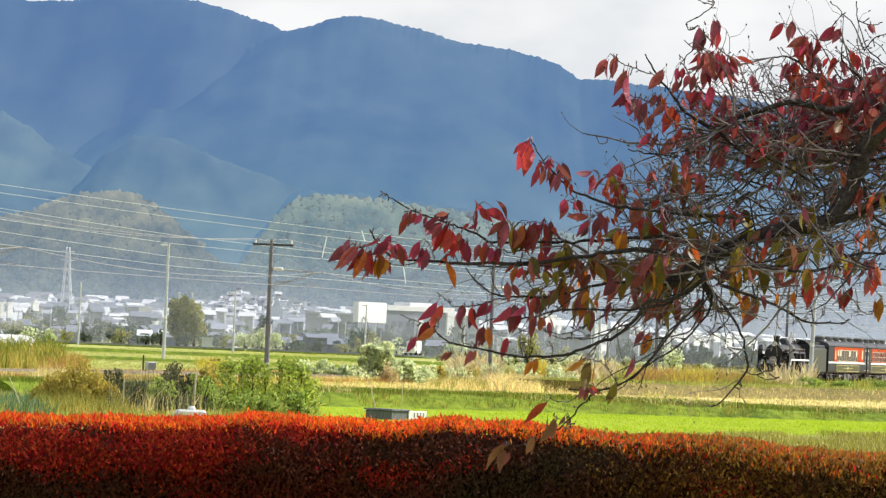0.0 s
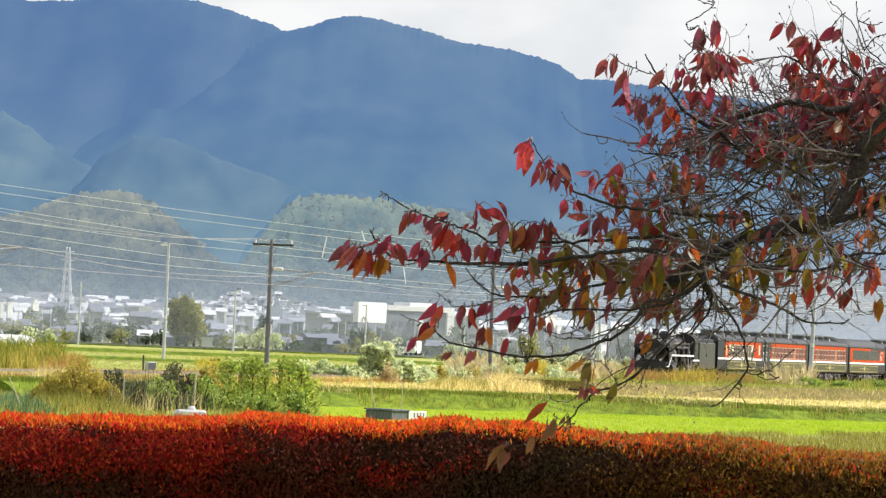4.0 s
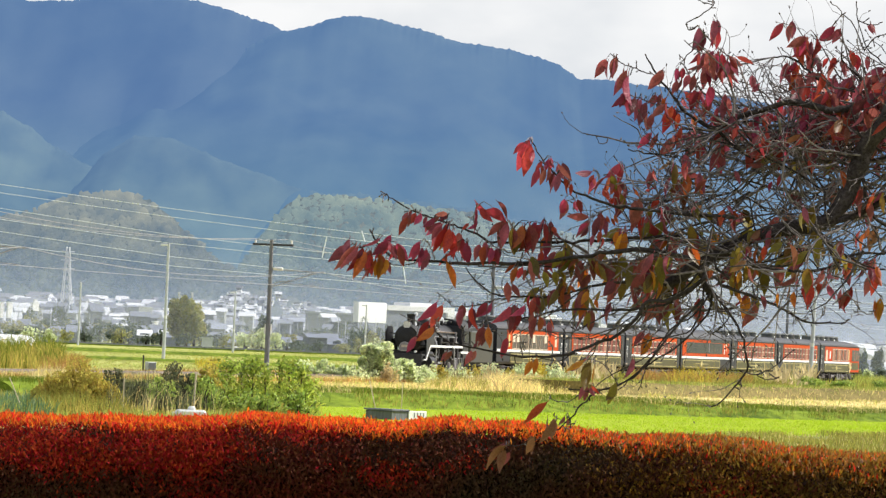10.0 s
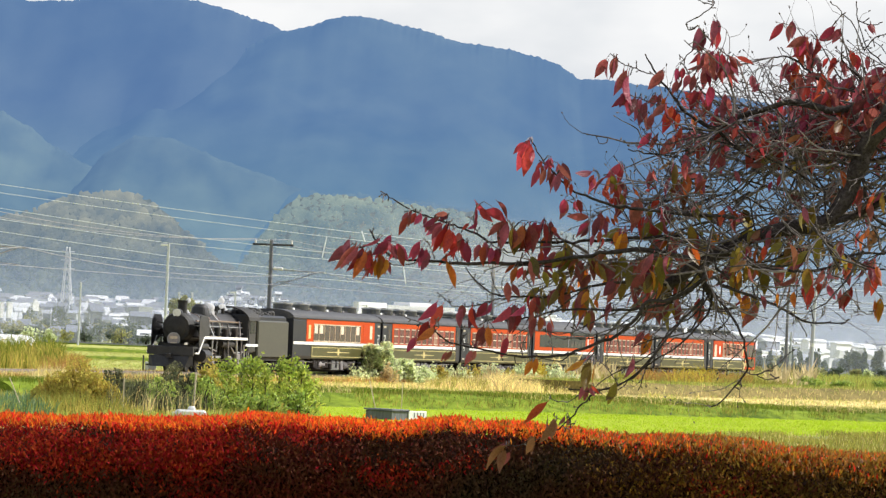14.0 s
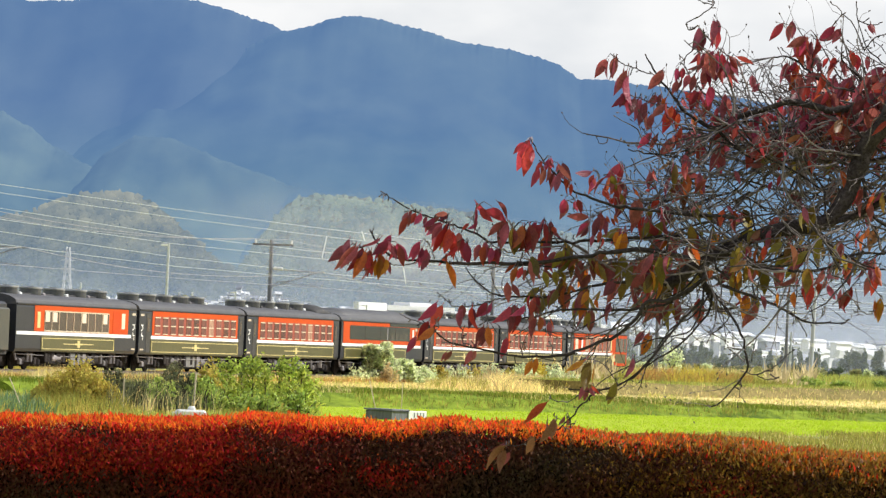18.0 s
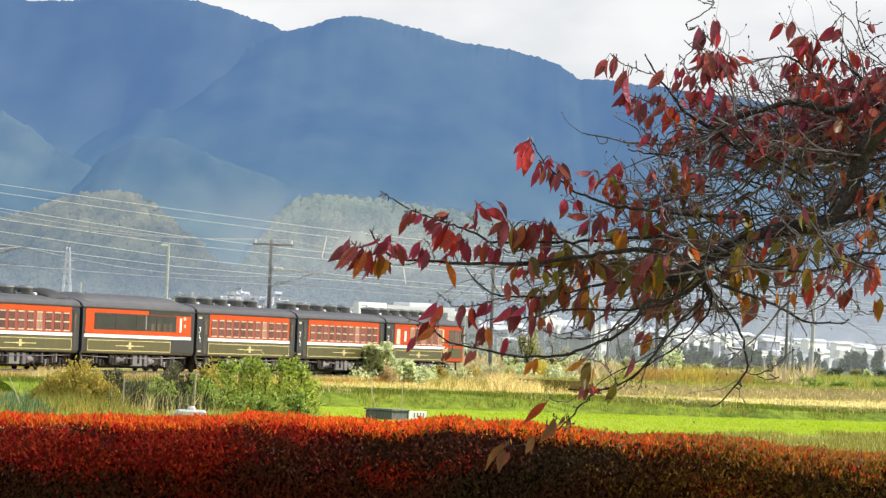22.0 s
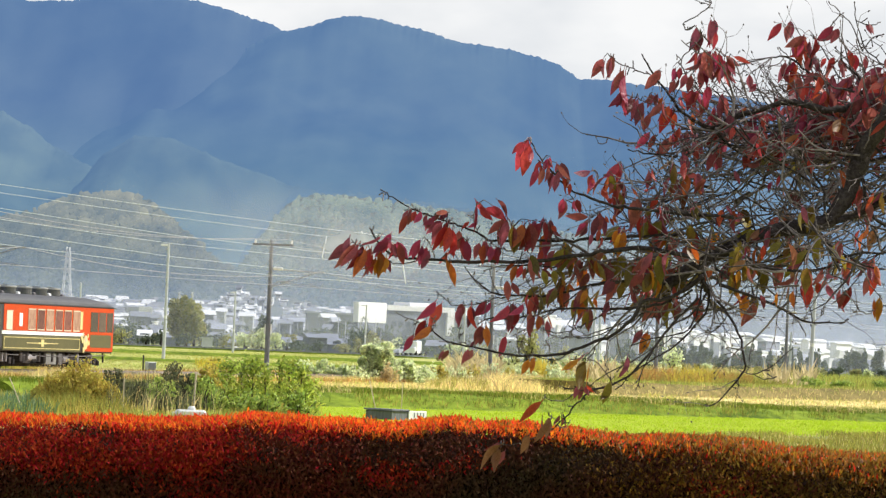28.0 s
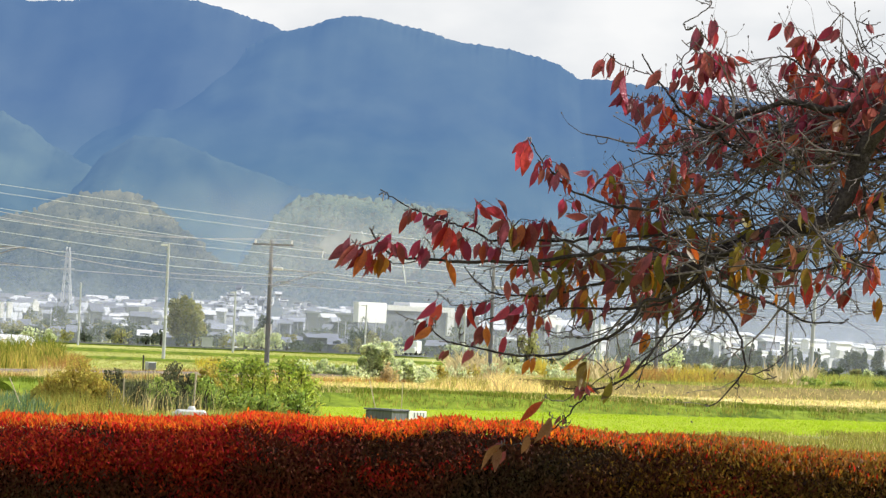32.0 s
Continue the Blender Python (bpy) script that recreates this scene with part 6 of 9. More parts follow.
for k in range(1100):
    u = rt.uniform(-0.084, 0.084)
    r = rt.uniform(0.0, 1.0)
    y = 1700 + 630 * r
    x, w, d = u * y, rt.uniform(3.6, 8.0), rt.uniform(4, 7)
    z0 = along(TERRACE, x) * r ** 1.15 - 0.3
    ze = z0 + rt.uniform(1.8, 3.2) + (rt.uniform(0, 2.5) if rt.random() < 0.15 else 0)
    zr, q = ze + rt.uniform(0.8, 1.7), rt.uniform(-0.5, 0.6)
    if k >= 760:        # white blocks of flats on the level ground, their broad side to the sun
        u, y = rt.uniform(0.012, 0.085), rt.uniform(1350, 1950)
        x, w, d, z0, q = u * y, rt.uniform(5.0, 13.0), rt.uniform(1.6, 2.6), -0.3, rt.uniform(1.08, 1.25)
        ze = max(2.0, 1.6 + y * (0.0040 - 0.05 * abs(u - 0.045) + rt.uniform(-0.0030, 0.0006)))
        zr = ze + rt.uniform(0.2, 0.6)
    turn = lambda a, b, z: (x + a * math.cos(q) - b * math.sin(q), y + a * math.sin(q) + b * math.cos(q), z)
    base = [(-w / 2, 0), (w / 2, 0), (w / 2, d), (-w / 2, d)]
    # White walls picked at random stand for sunlit ones, dim walls for shaded.
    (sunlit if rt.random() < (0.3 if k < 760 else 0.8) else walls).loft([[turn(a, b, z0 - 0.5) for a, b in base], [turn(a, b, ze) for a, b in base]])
    (slate if rt.random() < (0.55 if k < 760 else 0.15) else pale).loft([[turn(e, -0.5, ze - 0.1), turn(e, d / 2, zr), turn(e, d + 0.5, ze - 0.1)] for e in (-w / 2 - 0.4, w / 2 + 0.4)])
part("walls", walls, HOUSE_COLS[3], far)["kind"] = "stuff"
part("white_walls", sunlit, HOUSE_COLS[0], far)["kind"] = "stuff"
part("pale_roofs", pale, ROOF_COLS[1], far)["kind"] = "stuff"
part("slate_roofs", slate, ROOF_COLS[0], far)["kind"] = "stuff"


# ---- thin valley haze hanging over the town ----
def haze_mat(name, dense, top, x0=-9000.0, x1=-8000.0):
    m = bpy.data.materials.new(name)
    m.use_nodes = True
    n, l = m.node_tree.nodes, m.node_tree.links
    n.remove(n["Principled BSDF"])
    dif, tra, clear = n.new("ShaderNodeBsdfDiffuse"), n.new("ShaderNodeBsdfTranslucent"), n.new("ShaderNodeBsdfTransparent")
    both, mix = n.new("ShaderNodeMixShader"), n.new("ShaderNodeMixShader")
    geo, sep, rng, tex, mul = (n.new("ShaderNodeNewGeometry"), n.new("ShaderNodeSeparateXYZ"), n.new("ShaderNodeMapRange"), n.new("ShaderNodeTexNoise"), n.new("ShaderNodeMath"))
    for s in (dif, tra):
        s.inputs["Color"].default_value = (0.78, 0.82, 0.94, 1)
    tex.inputs["Scale"].default_value, tex.inputs["Detail"].default_value = 0.02, 4
    rng.interpolation_type = "SMOOTHSTEP"
    rng.inputs["From Min"].default_value, rng.inputs["From Max"].default_value = 0.0, top
    rng.inputs["To Min"].default_value, rng.inputs["To Max"].default_value = dense, 0.0
    mul.operation = "MULTIPLY"
    l.new(geo.outputs["Position"], sep.inputs["Vector"])
    l.new(geo.outputs["Position"], tex.inputs["Vector"])
    l.new(sep.outputs["Z"], rng.inputs["Value"])
    side, thin = n.new("ShaderNodeMapRange"), n.new("ShaderNodeMath")
    side.interpolation_type, thin.operation = "SMOOTHSTEP", "MULTIPLY"
    side.inputs["From Min"].default_value, side.inputs["From Max"].default_value = x0, x1
    l.new(sep.outputs["X"], side.inputs["Value"])
    l.new(rng.outputs["Result"], thin.inputs[0])
    l.new(side.outputs["Result"], thin.inputs[1])
    l.new(thin.outputs[0], mul.inputs[0])
    l.new(tex.outputs["Fac"], mul.inputs[1])
    both.inputs[0].default_value = 0.5
    l.new(dif.outputs[0], both.inputs[1])
    l.new(tra.outputs[0], both.inputs[2])
    l.new(mul.outputs[0], mix.inputs[0])
    l.new(clear.outputs[0], mix.inputs[1])
    l.new(both.outputs[0], mix.inputs[2])
    l.new(mix.outputs[0], n["Material Output"].inputs["Surface"])
    return m


for y, dense, top, *fade in ((2260, 0.90, 80, -30.0, 100.0), (898, 0.40, 16), (1100, 0.38, 22), (1450, 0.26, 28), (1900, 0.28, 40)):
    hz = part("haze", Geo().add([(-0.2 * y, y, -0.5), (0.2 * y, y, -0.5), (0.2 * y, y, top), (-0.2 * y, y, top)], [(0, 1, 2, 3)]), haze_mat("valley_haze", dense, top, *fade))
    tagged(hz, "thin sunlit autumn haze hanging over the town", "haze", kind="stuff")


# ---- vehicles ----
M_CARPAINT = mat("white_car_paint", (0.80, 0.81, 0.82), (0.76, 0.77, 0.78), 1.0, 0.25, 0.0, spec=0.6)
M_TYRE = mat("tyre_rubber", (0.02, 0.02, 0.02), None, 8, 0.85, 0.1)


def road_car():
    c = thing("car", "white hatchback car driving on the far road", "car")
    side = [(-2.05, 0.35), (2.05, 0.35), (2.12, 0.62), (2.0, 0.86), (1.05, 0.98), (0.35, 1.44), (-0.9, 1.52), (-1.75, 1.35), (-2.08, 0.9), (-2.12, 0.6)]
    g = Geo()
    g.loft([[(x, y, z if z < 0.99 else 0.99 + (z - 0.99) * k) for x, z in side] for y, k in ((-0.82, 0.0), (-0.8, 0.55), (-0.62, 1.0), (0.62, 1.0), (0.8, 0.55), (0.82, 0.0))])
    part("body", g, M_CARPAINT, c)
    for s in (-1, 1):
        part("side_window", Geo().add([(-1.5, s * 0.79, 1.02), (0.75, s * 0.79, 1.02), (0.3, s * 0.68, 1.38), (-1.3, s * 0.68, 1.38), (-1.5, s * 0.74, 1.02), (0.75, s * 0.74, 1.02), (0.3, s * 0.6, 1.38), (-1.3, s * 0.6, 1.38)],
                                      [(0, 1, 2, 3), (7, 6, 5, 4), (0, 4, 5, 1), (1, 5, 6, 2), (2, 6, 7, 3), (3, 7, 4, 0)]), M_PANE, c)
        part("headlamp", Geo().box(1.95, 2.12, s * 0.62 - 0.16, s * 0.62 + 0.16, 0.66, 0.8, 0.02), M_LAMP, c)
        part("tail_lamp", Geo().box(-2.12, -2.02, s * 0.66 - 0.12, s * 0.66 + 0.12, 0.75, 1.0, 0.02), M_ORANGE_RED, c)
    part("windscreen", Geo().box(0.42, 0.98, -0.6, 0.6, 1.0, 1.34, 0.05), M_PANE, c)
    for x in (-1.3, 1.3):
        for s in (-1, 1):
            w = part("wheel", Geo().tube([(x, s * 0.66, 0.31), (x, s * 0.845, 0.31)], 0.31, 16), M_TYRE, c)
            part("rim", Geo().tube([(x, s * 0.84, 0.31), (x, s * 0.855, 0.31)], 0.19, 12), M_STEEL, w)
    return c


car = road_car()
van = thing("parked_van", "small white van parked beyond the railway fields", "van", m=pose(-2.95, 700.0, 0.958, 0, 0, -112))
part("body", Geo().box(-0.7, 0.9, -0.7, 0.7, 0.25, 1.75, 0.12).box(0.9, 1.5, -0.68, 0.68, 0.25, 1.0, 0.1), M_CARPAINT, van)
part("side_window", Geo().box(-0.5, 0.7, -0.73, -0.69, 1.05, 1.5), M_PANE, van)
for x in (-0.4, 1.0):
    for s in (-0.62, 0.62):
        part("wheel", Geo().tube([(x, s - 0.08, 0.28), (x, s + 0.08, 0.28)], 0.28, 12), M_TYRE, van)



# ---- plants of the fields ----
def quad_points(q, n, rng, z=0.0):
    """n random points of a plan quad (near left, near right, far right, far left)."""
    a, b = rng.uniform(0, 1, (n, 1)), rng.uniform(0, 1, (n, 1))
    q = np.asarray(q, float)
    p = (q[0] * (1 - a) + q[1] * a) * (1 - b) + (q[3] * (1 - a) + q[2] * a) * b
    return np.c_[p, np.full(n, z)]


def meadow(name, quad, n, height, width, material, label, seed, z=0.0, per=3, lean=0.4, spread=0.12, plume=0.0, patch=0.0):
    rng = np.random.default_rng(seed)
    p = quad_points(quad, n, rng, z)
    if patch:
        keep = np.array([noise.noise(Vector((x * 0.35, y * 0.09, seed))) > patch - 1 + rng.uniform(-0.3, 0.3) for x, y, _ in p])
        p = p[keep]
    lump = np.array([height * (1 + 0.45 * noise.noise(Vector((x * 0.5, y * 0.12, seed + 0.5)))) for x, y, _ in p])
    ob = part(name, blades(name, p, lump, width, material, per, lean, spread, seed, plume), material)
    return tagged(ob, label, "grass", kind="stuff")


meadow("rice_stubble_grass", [RICE_NEAR[0], RICE_NEAR[-1], RICE_FAR[-1], RICE_FAR[0]], 26000, 0.08, 0.02, M_RICEBLADE, "bright green young rice shoots", 1)
meadow("rough_grass", [(1.8, 142.3), (13.6, 161.1), (19.1, 227.0), (2.2, 176.5)], 600, 0.22, 0.02, M_STRAW, "pale rough grass beyond the hedge", 2, patch=0.7)
meadow("rough_grass", [(1.8, 142.3), (13.6, 161.1), (19.1, 227.0), (2.2, 176.5)], 12000, 0.2, 0.02, M_OLIVEGRASS, "olive rough grass beyond the hedge", 3, patch=0.7)
meadow("stubble_grass", [DRY_NEAR[0], DRY_NEAR[-1], DRY_FAR[-1], DRY_FAR[0]], 16000, 0.15, 0.03, M_STRAW, "dry beige grass on the stubble field", 4, 0.15, lean=0.9)
meadow("stubble_green", [DRY_NEAR[0], DRY_NEAR[-1], DRY_FAR[-1], DRY_FAR[0]], 5000, 0.22, 0.03, M_GRASS, "green tufts in the stubble field", 5, 0.15, patch=0.85)
meadow("garden_grass", [(-13.9, 173.0), (-4.0, 194.8), (-7.4, 358.6), (-22.9, 282.7)], 19000, 0.25, 0.024, M_GRASS, "green meadow grass of the garden plots", 6, patch=0.45)
meadow("garden_straw", [(-13.9, 173.0), (-4.0, 194.8), (-7.4, 358.6), (-22.9, 282.7)], 5000, 0.3, 0.03, M_YELLOWWEED, "yellow grass among the garden plots", 7, patch=0.8)
def trackside(name, n, s0, s1, a0, a1, z, h, w, material, label, seed):
    rng = np.random.default_rng(seed)
    p = [trk(s, a, z - RAIL_Z) for s, a in zip(rng.uniform(s0, s1, n), rng.uniform(a0, a1, n))]
    tagged(part(name, blades(name, p, h, w, material, 3, 0.4, 0.12, seed), material), label, "grass", kind="stuff")


trackside("trackside_straw", 15000, -20, 330, 3.2, 12.0, 0.0, 0.28, 0.026, M_STRAW, "beige dry grass along the track", 8)
trackside("shoulder_straw", 9000, -20, 330, 2.2, 3.6, 0.12, 0.42, 0.03, M_STRAW, "dry grass on the railway shoulder", 81)
trackside("shoulder_brown", 7000, -20, 330, 2.0, 4.4, 0.12, 0.36, 0.03, M_RUSTWEED, "brown dry weeds on the railway shoulder", 86)
trackside("shoulder_weeds", 1500, -20, 330, 2.3, 4.4, 0.1, 0.45, 0.04, M_GRASS, "green weeds on the railway shoulder", 82)
meadow("leeks", [(-13.9, 173.0), (-11.6, 176.7), (-14.1, 213.9), (-17.0, 210.1)], 500, 0.5, 0.035, M_LEEK, "rows of blue-green leeks in the garden", 83, lean=0.6, patch=0.8)
meadow("far_field_grass", [(-26.5, 381.9), (-6.1, 469.4), (-11.9, 899.9), (-52.3, 753.1)], 14000, 0.13, 0.028, M_GRASS, "light green grass beyond the railway", 9)
rngb = np.random.default_rng(10)
for (line, h, w, material, n, nm) in ((BANK1, 0.56, 7.0, M_BANKGRASS, 9000, "bank_grass"), (BANK2, 0.82, 6.0, M_GRASS, 5000, "bank_top_grass")):
    a, b = Vector(line[0]), Vector(line[-1])
    d = (b - a).normalized()
    t, o = rngb.uniform(0, 1, n), rngb.uniform(0.2 if nm == "bank_grass" else 0.8, w, n)
    p = np.c_[a.x + (b.x - a.x) * t - d.y * o, a.y + (b.y - a.y) * t + d.x * o, h * np.clip(o / (h * 1.6), 0, 1)]
    if nm == "bank_grass":
        p[:, 2] *= [taper(v) for v in p[:, 0]]
    tagged(part(nm, blades(nm, p, 0.22, 0.025, material, 3, 0.5, 0.15, 3), material), "grass growing on the earth bank", "grass", kind="stuff")
a, b = Vector(BANK2[0]), Vector(BANK2[-1])
d = (b - a).normalized()
t, o = rngb.uniform(0, 1, 900), rngb.uniform(0.0, 1.4, 900)
p = np.c_[a.x + (b.x - a.x) * t - d.y * o, a.y + (b.y - a.y) * t + d.x * o, 0.84 * np.clip(o / 1.4, 0, 1)]
tagged(part("bank_straw", blades("bank_straw", p, 0.3, 0.03, M_STRAW, 3, 0.6, 0.15, 4), M_STRAW), "dry grass hanging over the earth bank", "grass", kind="stuff")
a, b = Vector(BANK1[0]), Vector(BANK1[-1])
d = (b - a).normalized()
for n, low, high, material, label, seed in ((6000, 1.0, 8.5, M_STRAW, "golden dry grass on the top of the bank", 6), (2600, 0.0, 1.2, M_OLIVEGRASS, "olive tufts along the foot of the bank", 7)):
    t, o = rngb.uniform(0.1, 1, n), rngb.uniform(low, high, n)
    p = np.c_[a.x + (b.x - a.x) * t - d.y * o, a.y + (b.y - a.y) * t + d.x * o, 0.52 * np.clip(o / 0.93, 0, 1)]
    p[:, 2] *= [taper(v) for v in p[:, 0]]
    p = p[[noise.noise(Vector((v[0] * 0.3, v[1] * 0.05, seed))) + 0.35 * noise.noise(Vector((v[0] * 1.3, 0, 1.0))) > 0.0 for v in p]]
    tagged(part("bank_tufts", blades("bank_tufts", p, 0.24, 0.03, material, 3, 0.9, 0.2, seed), material), label, "grass", kind="stuff")
meadow("verge_straw", [(-21.2, 262.5), (-6.8, 326.8), (-9.0, 432.4), (-26.4, 326.6)], 15000, 0.22, 0.025, M_STRAW, "dry tan grass between garden and railway", 84, per=3, lean=0.9)
meadow("verge_brown", [(-21.2, 262.5), (-6.8, 326.8), (-9.0, 432.4), (-26.4, 326.6)], 3000, 0.36, 0.035, M_RUSTWEED, "brown dry weeds between garden and railway", 85, per=3, lean=0.9, patch=0.8)
# tall grass stands
meadow("tall_golden_grass", [(-29.0, 358.4), (-23.7, 368.0), (-27.4, 418.1), (-33.0, 408.1)], 900, 1.5, 0.05, M_YELLOWWEED, "tall golden grass behind the railway", 12, lean=0.7)
meadow("tall_green_grass", [(-29.0, 358.4), (-23.7, 368.0), (-27.4, 418.1), (-33.0, 408.1)], 1100, 1.6, 0.05, M_BANKGRASS, "tall green grass behind the railway", 13, lean=0.6)
meadow("golden_fringe", [(-24.1, 357.9), (-21.9, 362.1), (-25.3, 410.4), (-27.5, 407.4)], 420, 0.8, 0.045, M_RUSTWEED, "ragged fringe of brown grass behind the railway", 141, lean=0.9)
meadow("golden_fringe", [(-28.3, 349.9), (-22.2, 366.6), (-24.6, 399.3), (-30.5, 376.8)], 700, 1.1, 0.045, M_YELLOWWEED, "ragged fringe of olive grass behind the railway", 142, lean=0.9, patch=0.9)
meadow("golden_mound", [(-16.7, 241.1), (-15.2, 243.0), (-18.4, 293.3), (-19.9, 288.9)], 500, 0.7, 0.035, M_STRAW, "mound of golden grass beside the track", 14, lean=0.6)
meadow("yellow_grass", [(-12.3, 178.3), (-9.6, 182.9), (-14.3, 266.7), (-16.8, 254.1)], 1200, 0.6, 0.03, M_YELLOWWEED, "tall yellow-green grass", 15, lean=0.9, patch=0.8)
meadow("tall_weeds", [(-12.3, 178.3), (-9.6, 182.9), (-14.3, 266.7), (-16.8, 254.1)], 1900, 0.6, 0.028, M_OLIVEGRASS, "tall olive weeds of the garden", 151, lean=0.6, patch=0.8)
meadow("golden_grass", [(-0.4, 321.1), (7.5, 326.5), (9.7, 425.6), (-0.6, 405.1)], 2600, 0.5, 0.028, M_STRAW, "golden grass before the railway", 16, 0.1, lean=1.0)
meadow("green_weeds", [(-0.4, 321.1), (7.5, 326.5), (9.7, 425.6), (-0.6, 405.1)], 1500, 0.6, 0.035, M_OLIVEGRASS, "olive green weeds before the railway", 161, 0.1, lean=0.9)
meadow("golden_weeds", [(0.9, 342.3), (7.8, 337.7), (10.0, 438.3), (1.0, 414.7)], 900, 0.8, 0.04, M_PAMPAS, "cream dry weeds before the railway", 17, 0.1, lean=0.9)
meadow("reeds", [(11.0, 440.0), (28.2, 472.0), (35.0, 560.0), (12.0, 520.0)], 2400, 1.2, 0.05, M_STRAW, "stand of tawny reeds in front of the railway", 18, 0.1, lean=0.9, patch=0.75)
meadow("reed_green", [(9.0, 391.6), (28.2, 442.6), (35.0, 550.1), (11.0, 481.3)], 1800, 1.2, 0.05, M_GRASS, "green growth among the reeds", 19, 0.1, lean=0.8, patch=0.8)
meadow("pampas_plumes", [(24.4, 428.0), (28.2, 438.0), (31.0, 480.0), (26.5, 470.0)], 260, 1.7, 0.1, M_PAMPAS, "cream pampas grass plumes", 20, 0.1, per=2, lean=0.6, plume=1.2, patch=0.9)
meadow("pampas_plumes", [(8.5, 380.4), (11.9, 388.3), (13.3, 434.2), (9.5, 424.3)], 130, 1.7, 0.1, M_PAMPAS, "cream pampas grass plumes", 25, 0.1, per=2, lean=0.7, plume=1.2)
meadow("goldenrod_patch", [(6.2, 386.8), (7.3, 387.7), (8.0, 427.1), (6.8, 419.9)], 120, 1.5, 0.08, M_GOLDENROD, "bright yellow goldenrod before the railway", 26, 0.1, lean=0.4)
meadow("golden_mound", [(2.9, 309.7), (5.6, 314.9), (6.5, 370.4), (3.4, 363.2)], 900, 0.9, 0.035, M_STRAW, "rounded mound of golden grass", 27, 0.1, lean=0.9)
meadow("pampas_plumes", [(1.0, 408.9), (4.2, 405.3), (4.8, 470.0), (1.1, 460.0)], 200, 1.6, 0.09, M_PAMPAS, "cream pampas grass plumes", 21, 0.1, per=2, lean=0.9, plume=1.2)
meadow("olive_weeds", [(10.5, 388.0), (24.0, 415.0), (28.0, 450.0), (12.0, 440.0)], 2400, 0.9, 0.06, M_OLIVEGRASS, "olive weeds below the reeds", 222, 0.1, lean=0.8, patch=0.8)
meadow("rust_weeds", [(13.3, 394.9), (22.8, 422.2), (26.6, 492.9), (15.3, 456.1)], 2600, 1.0, 0.06, M_RUSTWEED, "rusty brown weeds below the reeds", 221, 0.1, lean=0.6)
meadow("goldenrod_patch", [(16.1, 400.0), (19.6, 405.1), (22.3, 468.2), (18.7, 462.9)], 260, 1.3, 0.06, M_GOLDENROD, "bright yellow goldenrod in the reeds", 22, 0.1, lean=0.8)
meadow("goldenrod_patch", [(-17.4, 421.1), (-15.3, 421.7), (-18.7, 507.5), (-20.3, 491.4)], 110, 0.7, 0.05, M_GOLDENROD, "yellow goldenrod by the track", 23, lean=0.7)
meadow("right_weeds", [(31.5, 494.6), (40.8, 485.1), (57.9, 689.6), (42.0, 661.3)], 1500, 0.7, 0.05, M_GRASS, "low green weeds on the railway bank", 24, 0.3, lean=0.4)


def shrub(x, y, h, r, material, seed, label, n, leaf, z=0.0, name="shrub", stems=6):
    rng = np.random.default_rng(seed)
    c = thing(name, label, "shrub", m=pose(x, y, z))
    for k in range(stems):
        a, q = rng.uniform(0, 6.28), r * rng.uniform(0.2, 0.7)
        part("stem", Geo().tube([(0.1 * math.cos(a), 0.1 * math.sin(a), -0.05), (q * 0.5 * math.cos(a), q * 0.5 * math.sin(a), h * 0.45), (q * math.cos(a), q * math.sin(a), h * 0.8)], [0.03, 0.022, 0.01], 6), M_BARK, c)
    p = lobes(rng, 20, 1.0, n, 1.0, 0.3, 0.16, 0.34)
    p[:, :2] *= r
    p[:, 2] = np.clip(h * 0.05 + (p[:, 2] + 1) * h * 0.48, 0.03, None)
    part("leaves", foliage("leaves", p, leaf, material, seed), material, c)
    return c


def leafy_bush(x, y, h, r, material, seed, label, stems, per, leaf, z=0.0):
    """A bush of many upright leafy shoots, ragged at the top."""
    rng = np.random.default_rng(seed)
    c = thing("bush", label, "bush", m=pose(x, y, z))
    pts = []
    for k in range(stems):
        a, q = rng.uniform(0, 6.28), r * rng.uniform(0.1, 1.0)
        top = h * rng.uniform(0.55, 1.1) * (1 - 0.35 * (q / r) ** 2)
        b0 = np.array((0.35 * q * math.cos(a), 0.35 * q * math.sin(a), 0.0))
        b1 = np.array((q * math.cos(a), q * math.sin(a), top))
        mid = (b0 + b1) / 2 + rng.normal(0, 0.08, 3)
        if k < 14:
            part("stem", Geo().tube([tuple(b0 - (0, 0, 0.05)), tuple(mid), tuple(b1)], [0.022, 0.015, 0.006], 5), M_BARK, c)
        t = rng.uniform(0.12, 1.03, (per, 1))
        line = b0 * (1 - t) ** 2 + 2 * mid * t * (1 - t) + b1 * t ** 2
        pts.append(line + rng.normal(0, 0.085, (per, 3)) * (1.25 - 0.6 * t))
    p = np.concatenate(pts)
    p[:, 2] = np.clip(p[:, 2], 0.03, None)
    part("leaves", foliage("leaves", p, leaf, material, seed, 0, 0.26), material, c)
    return c


YB = "olive-yellow weedy bush in the garden"
for k, (x, y, h, r) in enumerate(((-12.31, 192.51, 1.55, 0.8), (-11.76, 191.38, 1.75, 0.85), (-11.27, 190.05, 1.4, 0.75), (-10.81, 190.11, 1.0, 0.65), (-12.81, 192.34, 1.0, 0.65))):
    leafy_bush(x, y, h, r, M_YELLOWWEED, 260 + k, YB, 44, 90, 0.12)
meadow("withered_stalks", [(-10.4, 184.4), (-7.1, 190.6), (-8.6, 229.2), (-12.4, 220.3)], 520, 1.15, 0.022, M_WITHER, "bare withered stalks standing in the garden", 152, per=2, lean=0.4)
